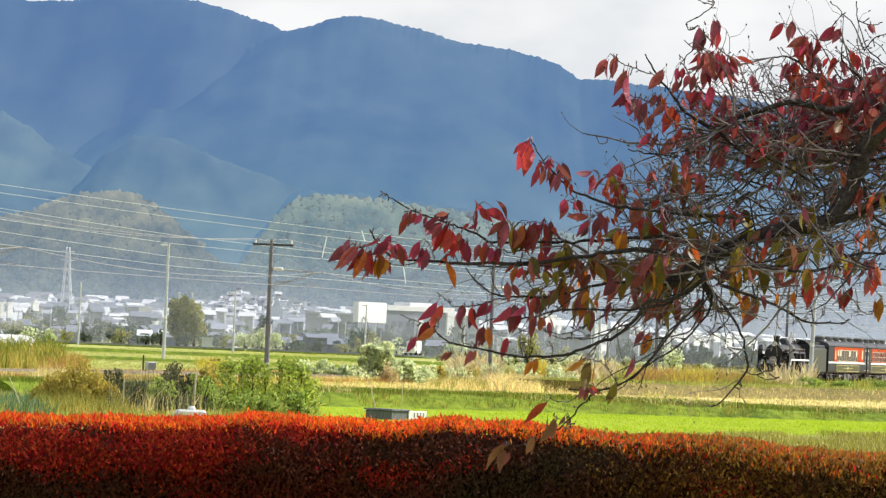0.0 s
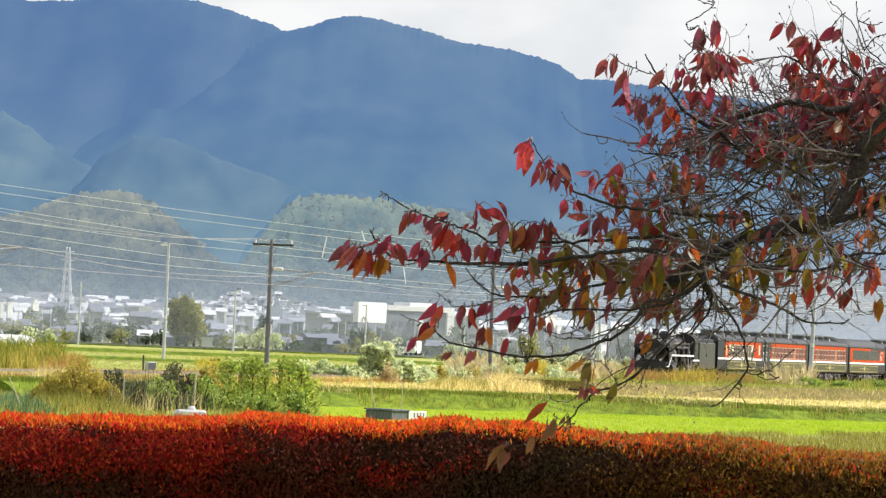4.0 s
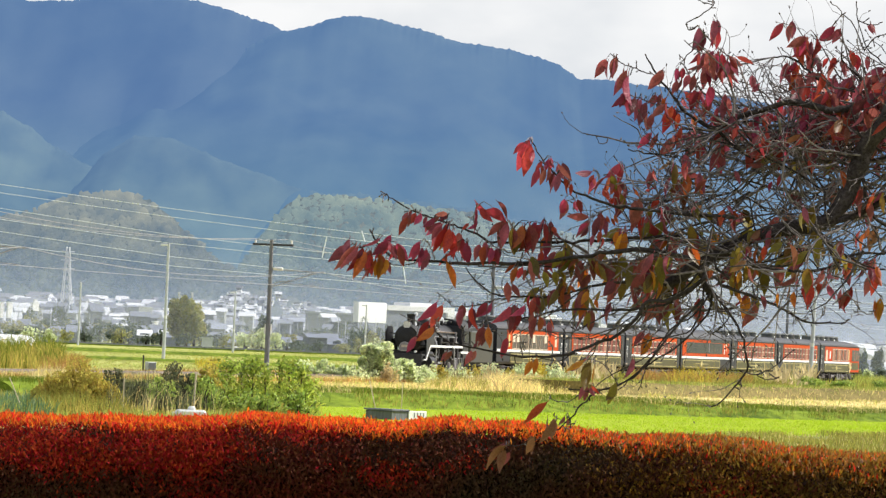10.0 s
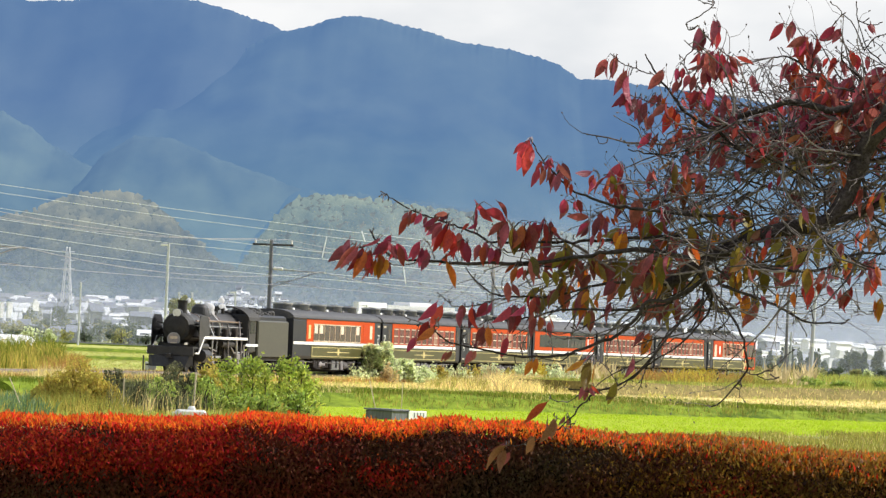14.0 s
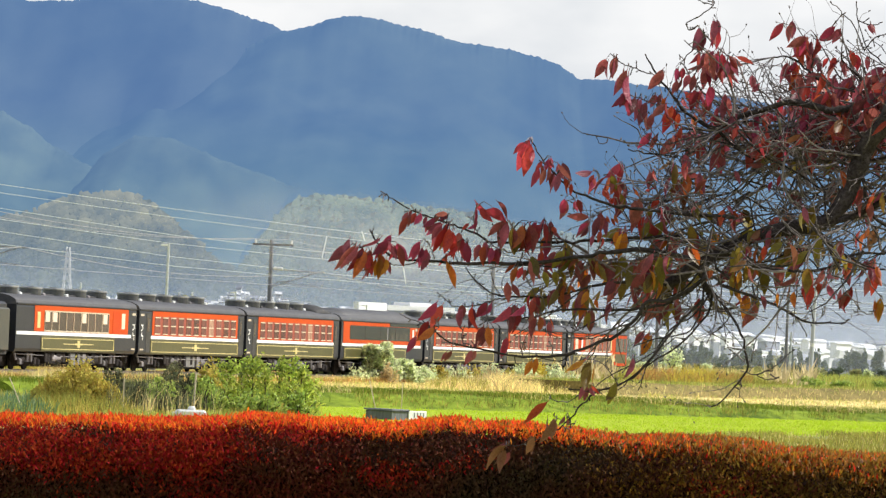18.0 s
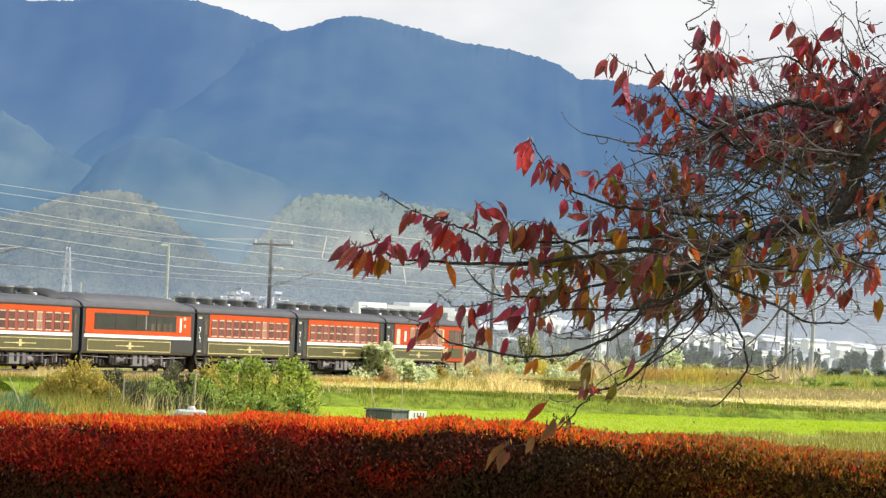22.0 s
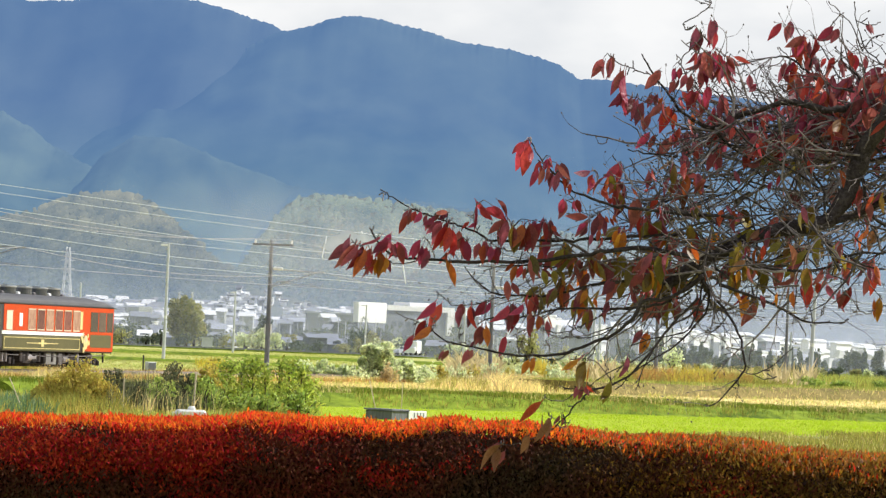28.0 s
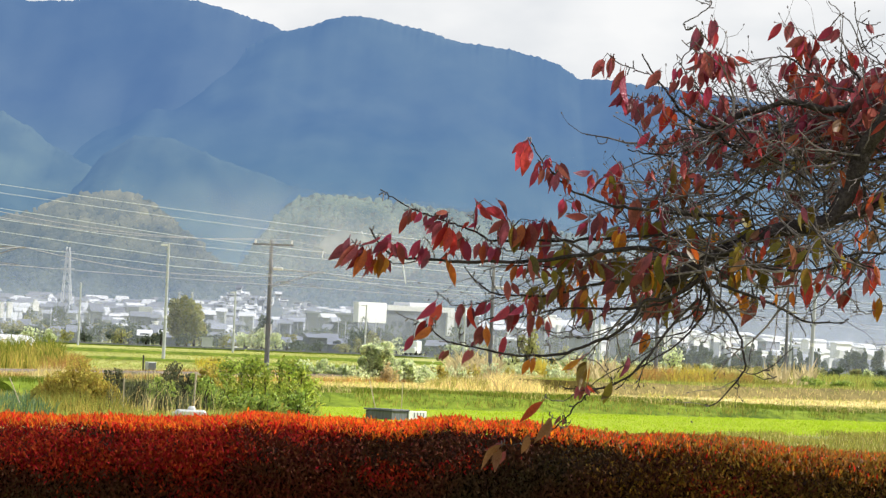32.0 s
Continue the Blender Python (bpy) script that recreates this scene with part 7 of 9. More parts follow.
meadow("withered_straw", [(-10.4, 184.4), (-7.1, 190.6), (-8.6, 229.2), (-12.4, 220.3)], 220, 0.8, 0.022, M_STRAW, "straw-coloured stalks in the garden", 153, per=2, lean=0.9)
def tall_plant(x, y, h, r, seed):
    """A tall vegetable plant: a stalk, side stems, and broad leaves hanging from their ends."""
    rng = np.random.default_rng(seed)
    c = thing("garden_plant", "tall dark green vegetable plant with broad hanging leaves", "plant", "row of garden plants", pose(x, y, 0))
    part("stalk", Geo().tube([(0, 0, -0.05), (0.04, 0, h * 0.5), (0.0, 0.05, h * 0.92)], [0.03, 0.022, 0.01], 6), M_BARK, c)
    pts = []
    for k in range(20):
        t = rng.uniform(0.18, 1.0)
        a, q = rng.uniform(0, 6.28), r * rng.uniform(0.25, 1.0) * (1.15 - 0.45 * t)
        end = np.array((q * math.cos(a), q * math.sin(a), min(h * (t + 0.06), h)))
        if k < 8:
            part("side_stem", Geo().tube([(0, 0, h * t * 0.82), tuple(end * (0.6, 0.6, 1.0)), tuple(end)], [0.012, 0.009, 0.005], 5), M_BARK, c)
        pts.append(end + rng.normal(0, 0.12, (24, 3)) - (0, 0, 0.05))
    p = np.concatenate(pts)
    p[:, 2] = np.clip(p[:, 2], 0.03, None)
    part("leaves", foliage("leaves", p, 0.155, M_GARDENLEAF, seed, 0, 0.27), M_GARDENLEAF, c)
    return c


for k, (x, h, r) in enumerate(((-7.55, 1.5, 0.45), (-7.2, 1.85, 0.5), (-6.8, 1.95, 0.5), (-6.35, 1.9, 0.5), (-5.95, 1.7, 0.45), (-5.5, 1.95, 0.5), (-5.1, 2.0, 0.5), (-4.7, 1.75, 0.45), (-4.4, 1.35, 0.4))):
    tall_plant(x, 199.5 + 1.1 * (k % 3), h, r, 600 + k)
leafy_bush(-7.75, 198.6, 2.0, 0.55, M_YELLOWWEED, 66, "yellowing leafy bush beside the garden plants", 26, 60, 0.15)
for k, (x, y, h, r) in enumerate(((-7.6, 198.0, 1.1, 0.8), (-6.6, 198.2, 0.9, 0.8), (-5.6, 198.4, 0.8, 0.8), (-4.6, 198.8, 0.9, 0.7))):
    leafy_bush(x, y, h, r, M_SHRUB, 60 + k, "ragged bush of leafy light green shoots", 22, 36, 0.15)
for k, (x, y, h, r) in enumerate(((-10.71, 194.95, 1.5, 0.6), (-10.15, 196.86, 1.3, 0.8), (-9.28, 196.72, 1.35, 0.9), (-8.64, 197.34, 1.6, 0.8), (-7.94, 196.64, 1.5, 0.7), (-12.52, 275.64, 1.5, 0.8), (-10.95, 283.45, 1.4, 0.6))):
    shrub(x, y, h, r, M_WITHER if k not in (2, 4) else M_SHRUB, 70 + k, "dark withered garden plants gone to seed", 600, 0.13)
shrub(-3.85, 352, 2.75, 1.4, M_VINE, 79, "rounded shrub smothered in pale sunlit vine leaves", 8500, 0.23, 0.1)
# Inner shrub added to stand in for the shade inside the vine mass.
shrub(-3.75, 352.4, 2.0, 0.8, M_GARDENLEAF, 77, "dense green inner shrub added as the dark inside of the vines", 1200, 0.22, 0.1)
shrub(-2.3, 353, 1.95, 1.4, M_VINE, 78, "rounded shrub smothered in pale sunlit vine leaves", 3600, 0.23, 0.1)
VS = "rounded shrub overgrown with pale green vines"
for k, (x, h, r) in enumerate(((-2.6, 1.25, 0.8), (-1.7, 1.1, 0.8), (-5.6, 1.0, 0.8), (-6.9, 1.2, 0.8), (-8.2, 1.1, 0.8), (-0.8, 1.0, 0.8))):
    leafy_bush(x, 352 + k * 0.7, h, r * 1.1, M_VINE, 80 + k, VS, 36, 45, 0.29, 0.1)
for k, (x, y, h, r) in enumerate(((5.5, 372, 1.3, 0.9), (7.5, 380, 1.1, 0.8), (27.0, 420, 1.3, 1.4), (29.5, 425, 1.1, 1.2), (33.0, 430, 1.2, 1.3), (37.0, 436, 1.1, 1.4))):
    shrub(x, y, h, r, M_SHRUB if k > 1 else M_VINE, 90 + k, "low green bush beside the railway", 900, 0.2, 0.2)
for k, (x, y, h, m) in enumerate(((-0.2, 366, 1.2, M_VINE), (1.0, 370, 1.35, M_VINE), (2.1, 368, 1.1, M_GRASS), (3.2, 372, 1.5, M_VINE), (4.4, 374, 1.2, M_YELLOWWEED),
                                     (5.4, 377, 1.6, M_VINE), (6.6, 380, 1.4, M_GOLDENROD), (7.6, 383, 1.5, M_VINE), (8.8, 386, 1.4, M_YELLOWWEED))):
    leafy_bush(x, y, h, 0.85, m, 190 + k, "pale weedy growth in front of the railway", 22, 40, 0.17, 0.1)
rw = random.Random(77)
for k in range(16):
    t = k / 15
    leafy_bush(-5.0 + 13.5 * t + rw.uniform(-0.4, 0.4), 346 + 34 * t + rw.uniform(-3, 3), rw.uniform(0.8, 1.35), rw.uniform(0.6, 0.95), rw.choice((M_VINE, M_PAMPAS, M_YELLOWWEED, M_VINE)), 400 + k,
               "pale tangled weeds before the railway", 20, 34, 0.17, 0.12)
# a slim light tree behind the branches, beyond the railway
town_tree(7.2, 470, 4.6, 1.1, M_YELLOWTREE, 31, "slender pale green young tree beyond the railway", 500, 0.3, 0.3)
town_tree(21.0, 520, 3.2, 1.6, M_VINE, 32, "pale green bush beyond the railway", 500, 0.3, 0.02)

# ---- garden clutter ----
for (x, y), h, rx in (((-9.98, 185.73), 1.25, 0), ((-8.01, 192.04), 1.45, 2), ((-12.51, 177.62), 1.3, -24), ((-2.05, 205.07), 1.4, -14), ((-1.25, 207.57), 1.3, 1)):
    st = thing("garden_stake", "thin pale garden stake pushed into the plot", "stake", "garden stakes", pose(x, y, 0, 0, rx, 0))
    part("stick", Geo().tube([(0, 0, -0.1), (0, 0, h)], 0.016 if h != 1.45 else 0.035, 6), M_CREAM, st)
box_ = thing("concrete_tank", "low grey concrete irrigation tank in the field", "water tank", m=pose(-1.41, 204.14, 0, 0, 0, 48) @ Matrix.Scale(1.05, 4))
part("shell", Geo().box(-0.85, 0.85, -0.6, -0.5, -0.05, 0.32, 0.02).box(-0.85, 0.85, 0.5, 0.6, -0.05, 0.32, 0.02).box(-0.85, -0.75, -0.5, 0.5, -0.05, 0.32, 0.02).box(0.75, 0.85, -0.5, 0.5, -0.05, 0.32, 0.02), M_CONC, box_)
part("lid", Geo().box(-0.9, 0.0, -0.65, 0.65, 0.325, 0.38, 0.02), M_CONC, box_)
board = part("board", Geo().box(-0.05, 0.84, -0.635, -0.605, -0.02, 0.34, 0.01), M_WHITE, box_, "white board with dark bars")
for k in range(4):
    part("bar", Geo().box(0.2 + 0.15 * k, 0.25 + 0.15 * k, -0.645, -0.636, 0.12, 0.28), M_CONC, board)
sheet = thing("cover_sheet", "crumpled white plastic sheet over a garden row", "plastic sheet", m=pose(-7.85, 187.01, 0, 0, 0, 10))
part("sheet", Geo().box(-0.5, 0.45, -0.3, 0.3, 0, 0.30, 0.06).box(-0.62, -0.3, -0.2, 0.25, 0, 0.22, 0.05).box(-0.1, 0.12, -0.1, 0.2, 0.29, 0.42, 0.05), M_WHITE, sheet)
cab_ = thing("relay_cabinet", "white metal relay cabinet with a post beside the track", "cabinet", m=pose(-19.25, 390.25, 0, 0, 0, 30))
part("body", Geo().box(-0.32, 0.32, -0.25, 0.25, 0, 0.62, 0.03), M_WHITE, cab_)
part("door", Geo().box(-0.28, 0.28, -0.275, -0.25, 0.06, 0.56), M_CONC, cab_)
part("post", Geo().tube([(-0.55, 0, 0), (-0.55, 0, 1.05)], 0.06, 8), M_DARKSTEEL, cab_)
gh = thing("greenhouse", "white plastic tunnel greenhouse beside the fields", "greenhouse", m=pose(-42.88, 571.32, 0, 0, 0, 62))
part("cover", Geo().prism_x([(1.9 * math.cos(a), 1.7 * math.sin(a)) for a in np.linspace(0, math.pi, 13)], -4, 4), M_WHITE, gh)
for k in range(5):
    part("hoop", Geo().tube([(-3.6 + 1.8 * k, 1.93 * math.cos(a), 1.73 * math.sin(a)) for a in np.linspace(0, math.pi, 11)], 0.03, 5), M_STEEL, gh)
deb = thing("cut_branches", "small heap of pale cut branches in the field", "branch heap", m=pose(-29.27, 452.39, 0))
for k in range(7):
    part("branch", Geo().tube([(-0.8 + 0.2 * k, 0.1 * k, 0.05), (0.1 * k, 0.2, 0.3 + 0.05 * (k % 3)), (0.9 - 0.1 * k, -0.1, 0.1)], 0.045, 5), M_PAMPAS, deb)



# ---- hedge ----
def hedge_top(x):
    return 2.522 + 0.010 * smooth01(-0.9, -0.2, x) + 0.012 * math.exp(-((x - 0.6) / 0.5) ** 2) - 0.016 * x * x - 0.003 * x + 0.025 * noise.noise(Vector((x * 2.1, 0.3, 0))) + 0.02 * noise.noise(Vector((x * 7.0, 1.3, 0)))


HEDGE_Y = 22.0
hedge = thing("hedge", "clipped hedge of small scarlet and orange autumn leaves", "hedge")
# Solid near-black core stands in for the shade deep inside the hedge.
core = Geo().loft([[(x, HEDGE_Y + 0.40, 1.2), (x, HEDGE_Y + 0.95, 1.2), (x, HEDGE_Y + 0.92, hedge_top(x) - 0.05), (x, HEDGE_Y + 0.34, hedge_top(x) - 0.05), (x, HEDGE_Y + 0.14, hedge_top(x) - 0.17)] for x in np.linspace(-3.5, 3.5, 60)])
part("inner_growth", core, M_HEDGE_IN, hedge, "solid dark core standing in for the shade between the hedge leaves")
rh = np.random.default_rng(5)


def hedge_front(n, deep=0.0):
    """Points on the sloping, lumpy face towards the lane; deep: gathered within that height of the top."""
    x = rh.uniform(-2.3, 2.3, n)
    top = np.array([hedge_top(v) for v in x])
    z = top - 0.015 - (rh.exponential(deep, n) if deep else rh.uniform(0, 1, n) * 0.62)
    bulge = 0.06 * np.array([noise.noise(Vector((a * 2.6, b * 3.4, 2.0))) for a, b in zip(x, z)])
    y = HEDGE_Y + 0.24 * np.exp(-(top - z) / 0.07) + 0.22 * (top - z) - bulge + rh.normal(0, 0.035, n)
    return np.c_[x, y, z]


def hedge_crown(n):
    """Points of the young growth standing on the clipped top."""
    x = rh.uniform(-2.3, 2.3, n)
    top = np.array([hedge_top(v) for v in x])
    y = HEDGE_Y + 0.04 + rh.uniform(0, 0.85, n)
    z = top - 0.05 + rh.uniform(0, 1, n) * 0.055 + (rh.uniform(0, 1, n) < 0.1) * rh.uniform(0, 0.016, n)
    z -= 0.07 * np.clip((HEDGE_Y + 0.26 - y) / 0.2, 0, 1) ** 2
    return np.c_[x, y, z]


front = hedge_front(150000)
# Shade painted by choice of leaf: redder near the top, dark stretches along it.
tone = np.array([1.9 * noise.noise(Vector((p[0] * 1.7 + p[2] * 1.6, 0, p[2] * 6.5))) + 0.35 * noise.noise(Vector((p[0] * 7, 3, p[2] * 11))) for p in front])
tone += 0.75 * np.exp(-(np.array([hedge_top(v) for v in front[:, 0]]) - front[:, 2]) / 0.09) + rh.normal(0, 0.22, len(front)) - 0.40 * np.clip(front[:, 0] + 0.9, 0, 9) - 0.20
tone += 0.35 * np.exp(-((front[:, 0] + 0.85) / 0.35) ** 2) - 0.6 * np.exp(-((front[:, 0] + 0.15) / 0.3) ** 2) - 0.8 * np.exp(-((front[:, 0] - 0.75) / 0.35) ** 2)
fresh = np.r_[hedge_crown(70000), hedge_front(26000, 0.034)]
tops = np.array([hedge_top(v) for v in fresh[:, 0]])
# Bright leaves reach down only this far, painting the sunlit band.
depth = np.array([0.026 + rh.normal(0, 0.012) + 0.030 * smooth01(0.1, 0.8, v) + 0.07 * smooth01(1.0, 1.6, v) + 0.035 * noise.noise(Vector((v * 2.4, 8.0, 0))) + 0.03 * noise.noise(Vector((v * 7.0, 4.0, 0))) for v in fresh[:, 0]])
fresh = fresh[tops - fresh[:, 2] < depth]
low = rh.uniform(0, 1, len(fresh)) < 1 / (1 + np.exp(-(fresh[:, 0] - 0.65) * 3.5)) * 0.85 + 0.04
shoots_red = part("leaves", foliage("leaves", fresh[~low], 0.024, M_HEDGE, 7, 0, 0.16, 1.0), M_HEDGE, hedge, "bright scarlet young leaves, the sunlit top band painted in")
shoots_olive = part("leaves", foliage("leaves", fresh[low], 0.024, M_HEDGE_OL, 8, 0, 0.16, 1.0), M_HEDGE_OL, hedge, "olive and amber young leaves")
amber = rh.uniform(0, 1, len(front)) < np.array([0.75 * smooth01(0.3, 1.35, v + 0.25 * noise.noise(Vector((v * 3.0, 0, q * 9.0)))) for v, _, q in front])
face_amber = part("leaves", foliage("leaves", front[(tone <= 0.05) & amber], 0.018, M_HEDGE_AMBER, 12, 0, 0.22, 0.3), M_HEDGE_AMBER, hedge, "olive and amber leaves of the hedge face, shade in their colour")
face_dark = part("leaves", foliage("leaves", front[(tone <= 0.05) & ~amber], 0.018, M_HEDGE_DARK, 9, 0, 0.22, 0.3), M_HEDGE_DARK, hedge, "dark maroon leaves with the shade of the hedge face in their colour")
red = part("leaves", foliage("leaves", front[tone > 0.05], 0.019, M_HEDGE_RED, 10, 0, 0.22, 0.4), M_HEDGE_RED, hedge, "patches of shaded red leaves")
for o in (shoots_red, shoots_olive, face_amber, face_dark, red):
    o["kind"] = "stuff"


# ---- cherry tree whose boughs hang into the view ----
def leaf_mesh(material, curl, fold, width):
    """A pointed oval leaf hanging from its stalk at the origin, 1 long."""
    n, rows = 7, []
    for i in range(n):
        t = i / (n - 1)
        w = width * math.sin(math.pi * min(1, t * 0.97 + 0.03) ** 0.85) * (1 - 0.25 * t) + 0.004
        z = -0.12 - 0.88 * t
        y = curl * t * t
        rows.append([(-w, y + fold * w, z), (0, y, z), (w, y + fold * w, z)])
    g = Geo().loft(rows, False, False)
    g.tube([(0, 0, 0.0), (0, 0, -0.13)], 0.012, 4)
    me = g.mesh("leaf", True)
    me.materials.append(material)
    return me


LEAVES = [[leaf_mesh(m, c, f, w) for c, f, w in ((0.16, 0.4, 0.195), (-0.22, 0.55, 0.215), (0.30, 0.33, 0.185), (-0.12, 0.6, 0.205))] for m in LEAF_COLS]
LEAF_FORMS = [np.array([v.co[:] for v in me.vertices]) for me in LEAVES[0]]
LEAF_FACES = [[tuple(p.vertices) for p in me.polygons] for me in LEAVES[0]]


def leaf_mass(rows, parent):
    """Leaves past the ones that can be told apart, one mesh for each tone; rows of (pose, tone, form)."""
    for c in range(len(LEAF_COLS)):
        v, f = [], []
        for m, tone, k in rows:
            if tone != c:
                continue
            n = len(v)
            v += [tuple(m @ Vector(p)) for p in LEAF_FORMS[k]]
            f += [tuple(i + n for i in q) for q in LEAF_FACES[k]]
        if v:
            me = bpy.data.meshes.new("leaves")
            me.from_pydata(v, [], f)
            me.polygons.foreach_set("use_smooth", [True] * len(me.polygons))
            me.materials.append(LEAF_COLS_MASS[c])
            part("leaves", me, None, parent)["kind"] = "stuff"


tree = thing("cherry_tree", "autumn cherry tree with bare twigs and hanging red leaves", "tree")
part("trunk", Geo().tube([(3.35, 17.6, 1.15), (3.3, 17.6, 1.9), (3.15, 17.5, 2.6), (3.05, 17.4, 3.4), (2.95, 17.4, 4.6)], [0.17, 0.14, 0.12, 0.09, 0.05], 14), M_BARK, tree)
NODES = []


def twig(g, p, d, length, r, depth, rng):
    """A twig with knobbly bends, side shoots and a swollen bud at its tip."""
    path, radii = [Vector(p)], [r]
    d = Vector(d).normalized()
    steps = 5
    for i in range(steps):
        d = (d + Vector((rng.gauss(0, 0.24), rng.gauss(0, 0.2), rng.gauss(0, 0.24) + 0.03))).normalized()
        path.append(path[-1] + d * length / steps)
        radii.append(r * (1 - 0.62 * (i + 1) / steps))
        if depth and i and rng.random() < 0.62:
            side = (d + Vector((rng.gauss(0, 0.9), rng.gauss(0, 0.6), rng.gauss(0, 0.9)))).normalized()
            twig(g, path[-1], side, length * rng.uniform(0.35, 0.6), radii[-1] * 0.8, depth - 1, rng)
    g.tube(path, radii, 5)
    tip = path[-1]
    NODES.extend(path[2:])
    g.tube([tip, tip + d * 0.004, tip + d * 0.010], [radii[-1] * 1.2, max(0.0026, radii[-1] * 1.5), 0.001], 5)


def bough(limbs, leaves, y, shoots, seed, wild=0, cols=(0, 1, 2, 3, 4), reach=(0.07, 0.19)):
    """One bough that sways as a whole: limbs of ((x, z) points, thick, thin) near the depth y, their twigs, and leaves of (x, z, length, lean, tone)."""
    rng = random.Random(seed)
    g, gt = Geo(), Geo()
    spots, main = [], []
    NODES.clear()
    for k, (pts, r0, r1) in enumerate(limbs):
        pts = [Vector((x, y + 0.012 * math.sin(3.1 * k + 1.7 * i), z)) for i, (x, z) in enumerate(pts)]
        fine = [pts[0]]
        for i, (p, q) in enumerate(zip(pts, pts[1:])):
            before, after = pts[max(0, i - 1)], pts[min(len(pts) - 1, i + 2)]
            for t in (0.25, 0.5, 0.75, 1.0):
                c = 0.5 * (2 * p + (q - before) * t + (2 * before - 5 * p + 4 * q - after) * t * t + (3 * p - before - 3 * q + after) * t ** 3)
                fine.append(c + (Vector((rng.gauss(0, 1), rng.gauss(0, 1), rng.gauss(0, 1))) * min(0.0028, 0.0012 + r1 * 0.3) if t < 1 else Vector()))
        n = len(fine)
        radii = [(r0 + (r1 - r0) * i / (n - 1)) * rng.uniform(0.88, 1.14) for i in range(n)]
        slim = r0 < 0.0032
        (gt if slim else g).tube(fine, radii, 6 if slim else 9)
        # short spurs and buds along the wood
        for i in range(1, n - 1):
            if rng.random() < 0.34:
                d = (fine[i + 1] - fine[i]).normalized()
                side = (d * 0.5 + Vector((rng.gauss(0, 0.8), rng.gauss(0, 0.4), rng.gauss(0, 0.8)))).normalized()
                a, far = fine[i], rng.uniform(0.006, 0.022)
                gt.tube([a, a + side * far * 0.7, a + side * far, a + side * (far + 0.004)], [0.0020, 0.0015, 0.0024, 0.0008], 5)
        tip, d = fine[-1], (fine[-1] - fine[-2]).normalized()
        gt.tube([tip - d * 0.004, tip, tip + d * 0.004], [radii[-1], radii[-1] * 1.5, 0.001], 5)
        main += fine
        if r0 > 0.0024:
            spots += [(fine[i], (fine[min(i + 1, n - 1)] - fine[max(i - 1, 0)]).normalized(), radii[i]) for i in range(n)]
    b = part("bough", g, M_BARK, tree, "dark knobbly cherry bough", smooth=True)
    for k in range(shoots):
        p, d, r = rng.choice(spots)
        side = (d * rng.uniform(0.2, 1.0) + Vector((rng.gauss(0, 0.7), rng.gauss(0, 0.5), rng.gauss(0, 0.7)))).normalized()
        twig(gt, p, side, rng.uniform(*reach), min(r * 0.7, 0.0034), 1, rng)
    knots = [p for p, d, r in spots] + list(NODES)
    left, right = min(p.x for p in knots), max(p.x for p in knots)
    knots = [p for p in knots if p.x > left + 0.3 * (right - left)]     # the thin outer end keeps few leaves
    places, extra = [], []
    for x, z, size, lean, tone in leaves:
        p = Vector((x, y - 0.05, z))
        q = min(main, key=lambda v: (v.x - p.x) ** 2 + (v.z - p.z) ** 2)
        mid = q.lerp(p, 0.5) + Vector((0, 0, 0.2 * (q - p).length))
        gt.tube([q, mid, p], [0.0016, 0.0013, 0.0010], 5)
        places.append((p, size * 1.02, lean, rng.gauss(0, 36), tone))
        for j in range(rng.choice((0, 1, 1, 2))):
            extra.append((p + Vector((rng.gauss(0, 0.011), rng.uniform(0.01, 0.05), rng.gauss(0.002, 0.008))), size * rng.uniform(0.8, 1.1), 0.75 * lean + rng.gauss(0, 9), rng.gauss(0, 40), tone if rng.random() < 0.6 else 2))
    part("twig_spray", gt, M_TWIG, b, "grey twigs with buds and spurs")["kind"] = "stuff"
    for k in range(wild):
        if k % 3 == 0:
            p = rng.choice(knots)
        places.append((p + Vector((rng.gauss(0, 0.012), rng.uniform(0.0, 0.08), rng.gauss(0, 0.006))), rng.uniform(0.055, 0.085), rng.gauss(-10, 20), rng.gauss(0, 50), rng.choice(cols)))
    rows, told = [], len(leaves) + len(extra)
    places[len(leaves):len(leaves)] = extra
    for k, (p, size, lean, turn, tone) in enumerate(places):
        m = Matrix.Translation(p) @ pose(0, 0, 0, 0, -lean, 0) @ pose(0, 0, 0, rng.gauss(0, 14), 0, turn) @ Matrix.Scale(size, 4)
        if k < told:
            part("leaf", LEAVES[tone][rng.randrange(4)], None, b).matrix_basis = m
        else:
            rows.append((m, tone, rng.randrange(4)))
    leaf_mass(rows, b)
    return b


BOUGHS = []
# long bough reaching far out
limbs = []
limbs.append(([(0.747, 3.119), (0.607, 3.144), (0.508, 3.135), (0.409, 3.116), (0.293, 3.095), (0.161, 3.087), (0.045, 3.082), (-0.055, 3.085), (-0.138, 3.091), (-0.186, 3.123), (-0.216, 3.168)], 0.0075, 0.0022))
limbs.append(([(-0.080, 3.079), (-0.112, 3.069), (-0.154, 3.074)], 0.0018, 0.0013))
limbs.append(([(-0.022, 3.098), (-0.037, 3.122), (-0.046, 3.142)], 0.0017, 0.0012))
limbs.append(([(-0.231, 3.119), (-0.252, 3.118), (-0.266, 3.126)], 0.0020, 0.0015))
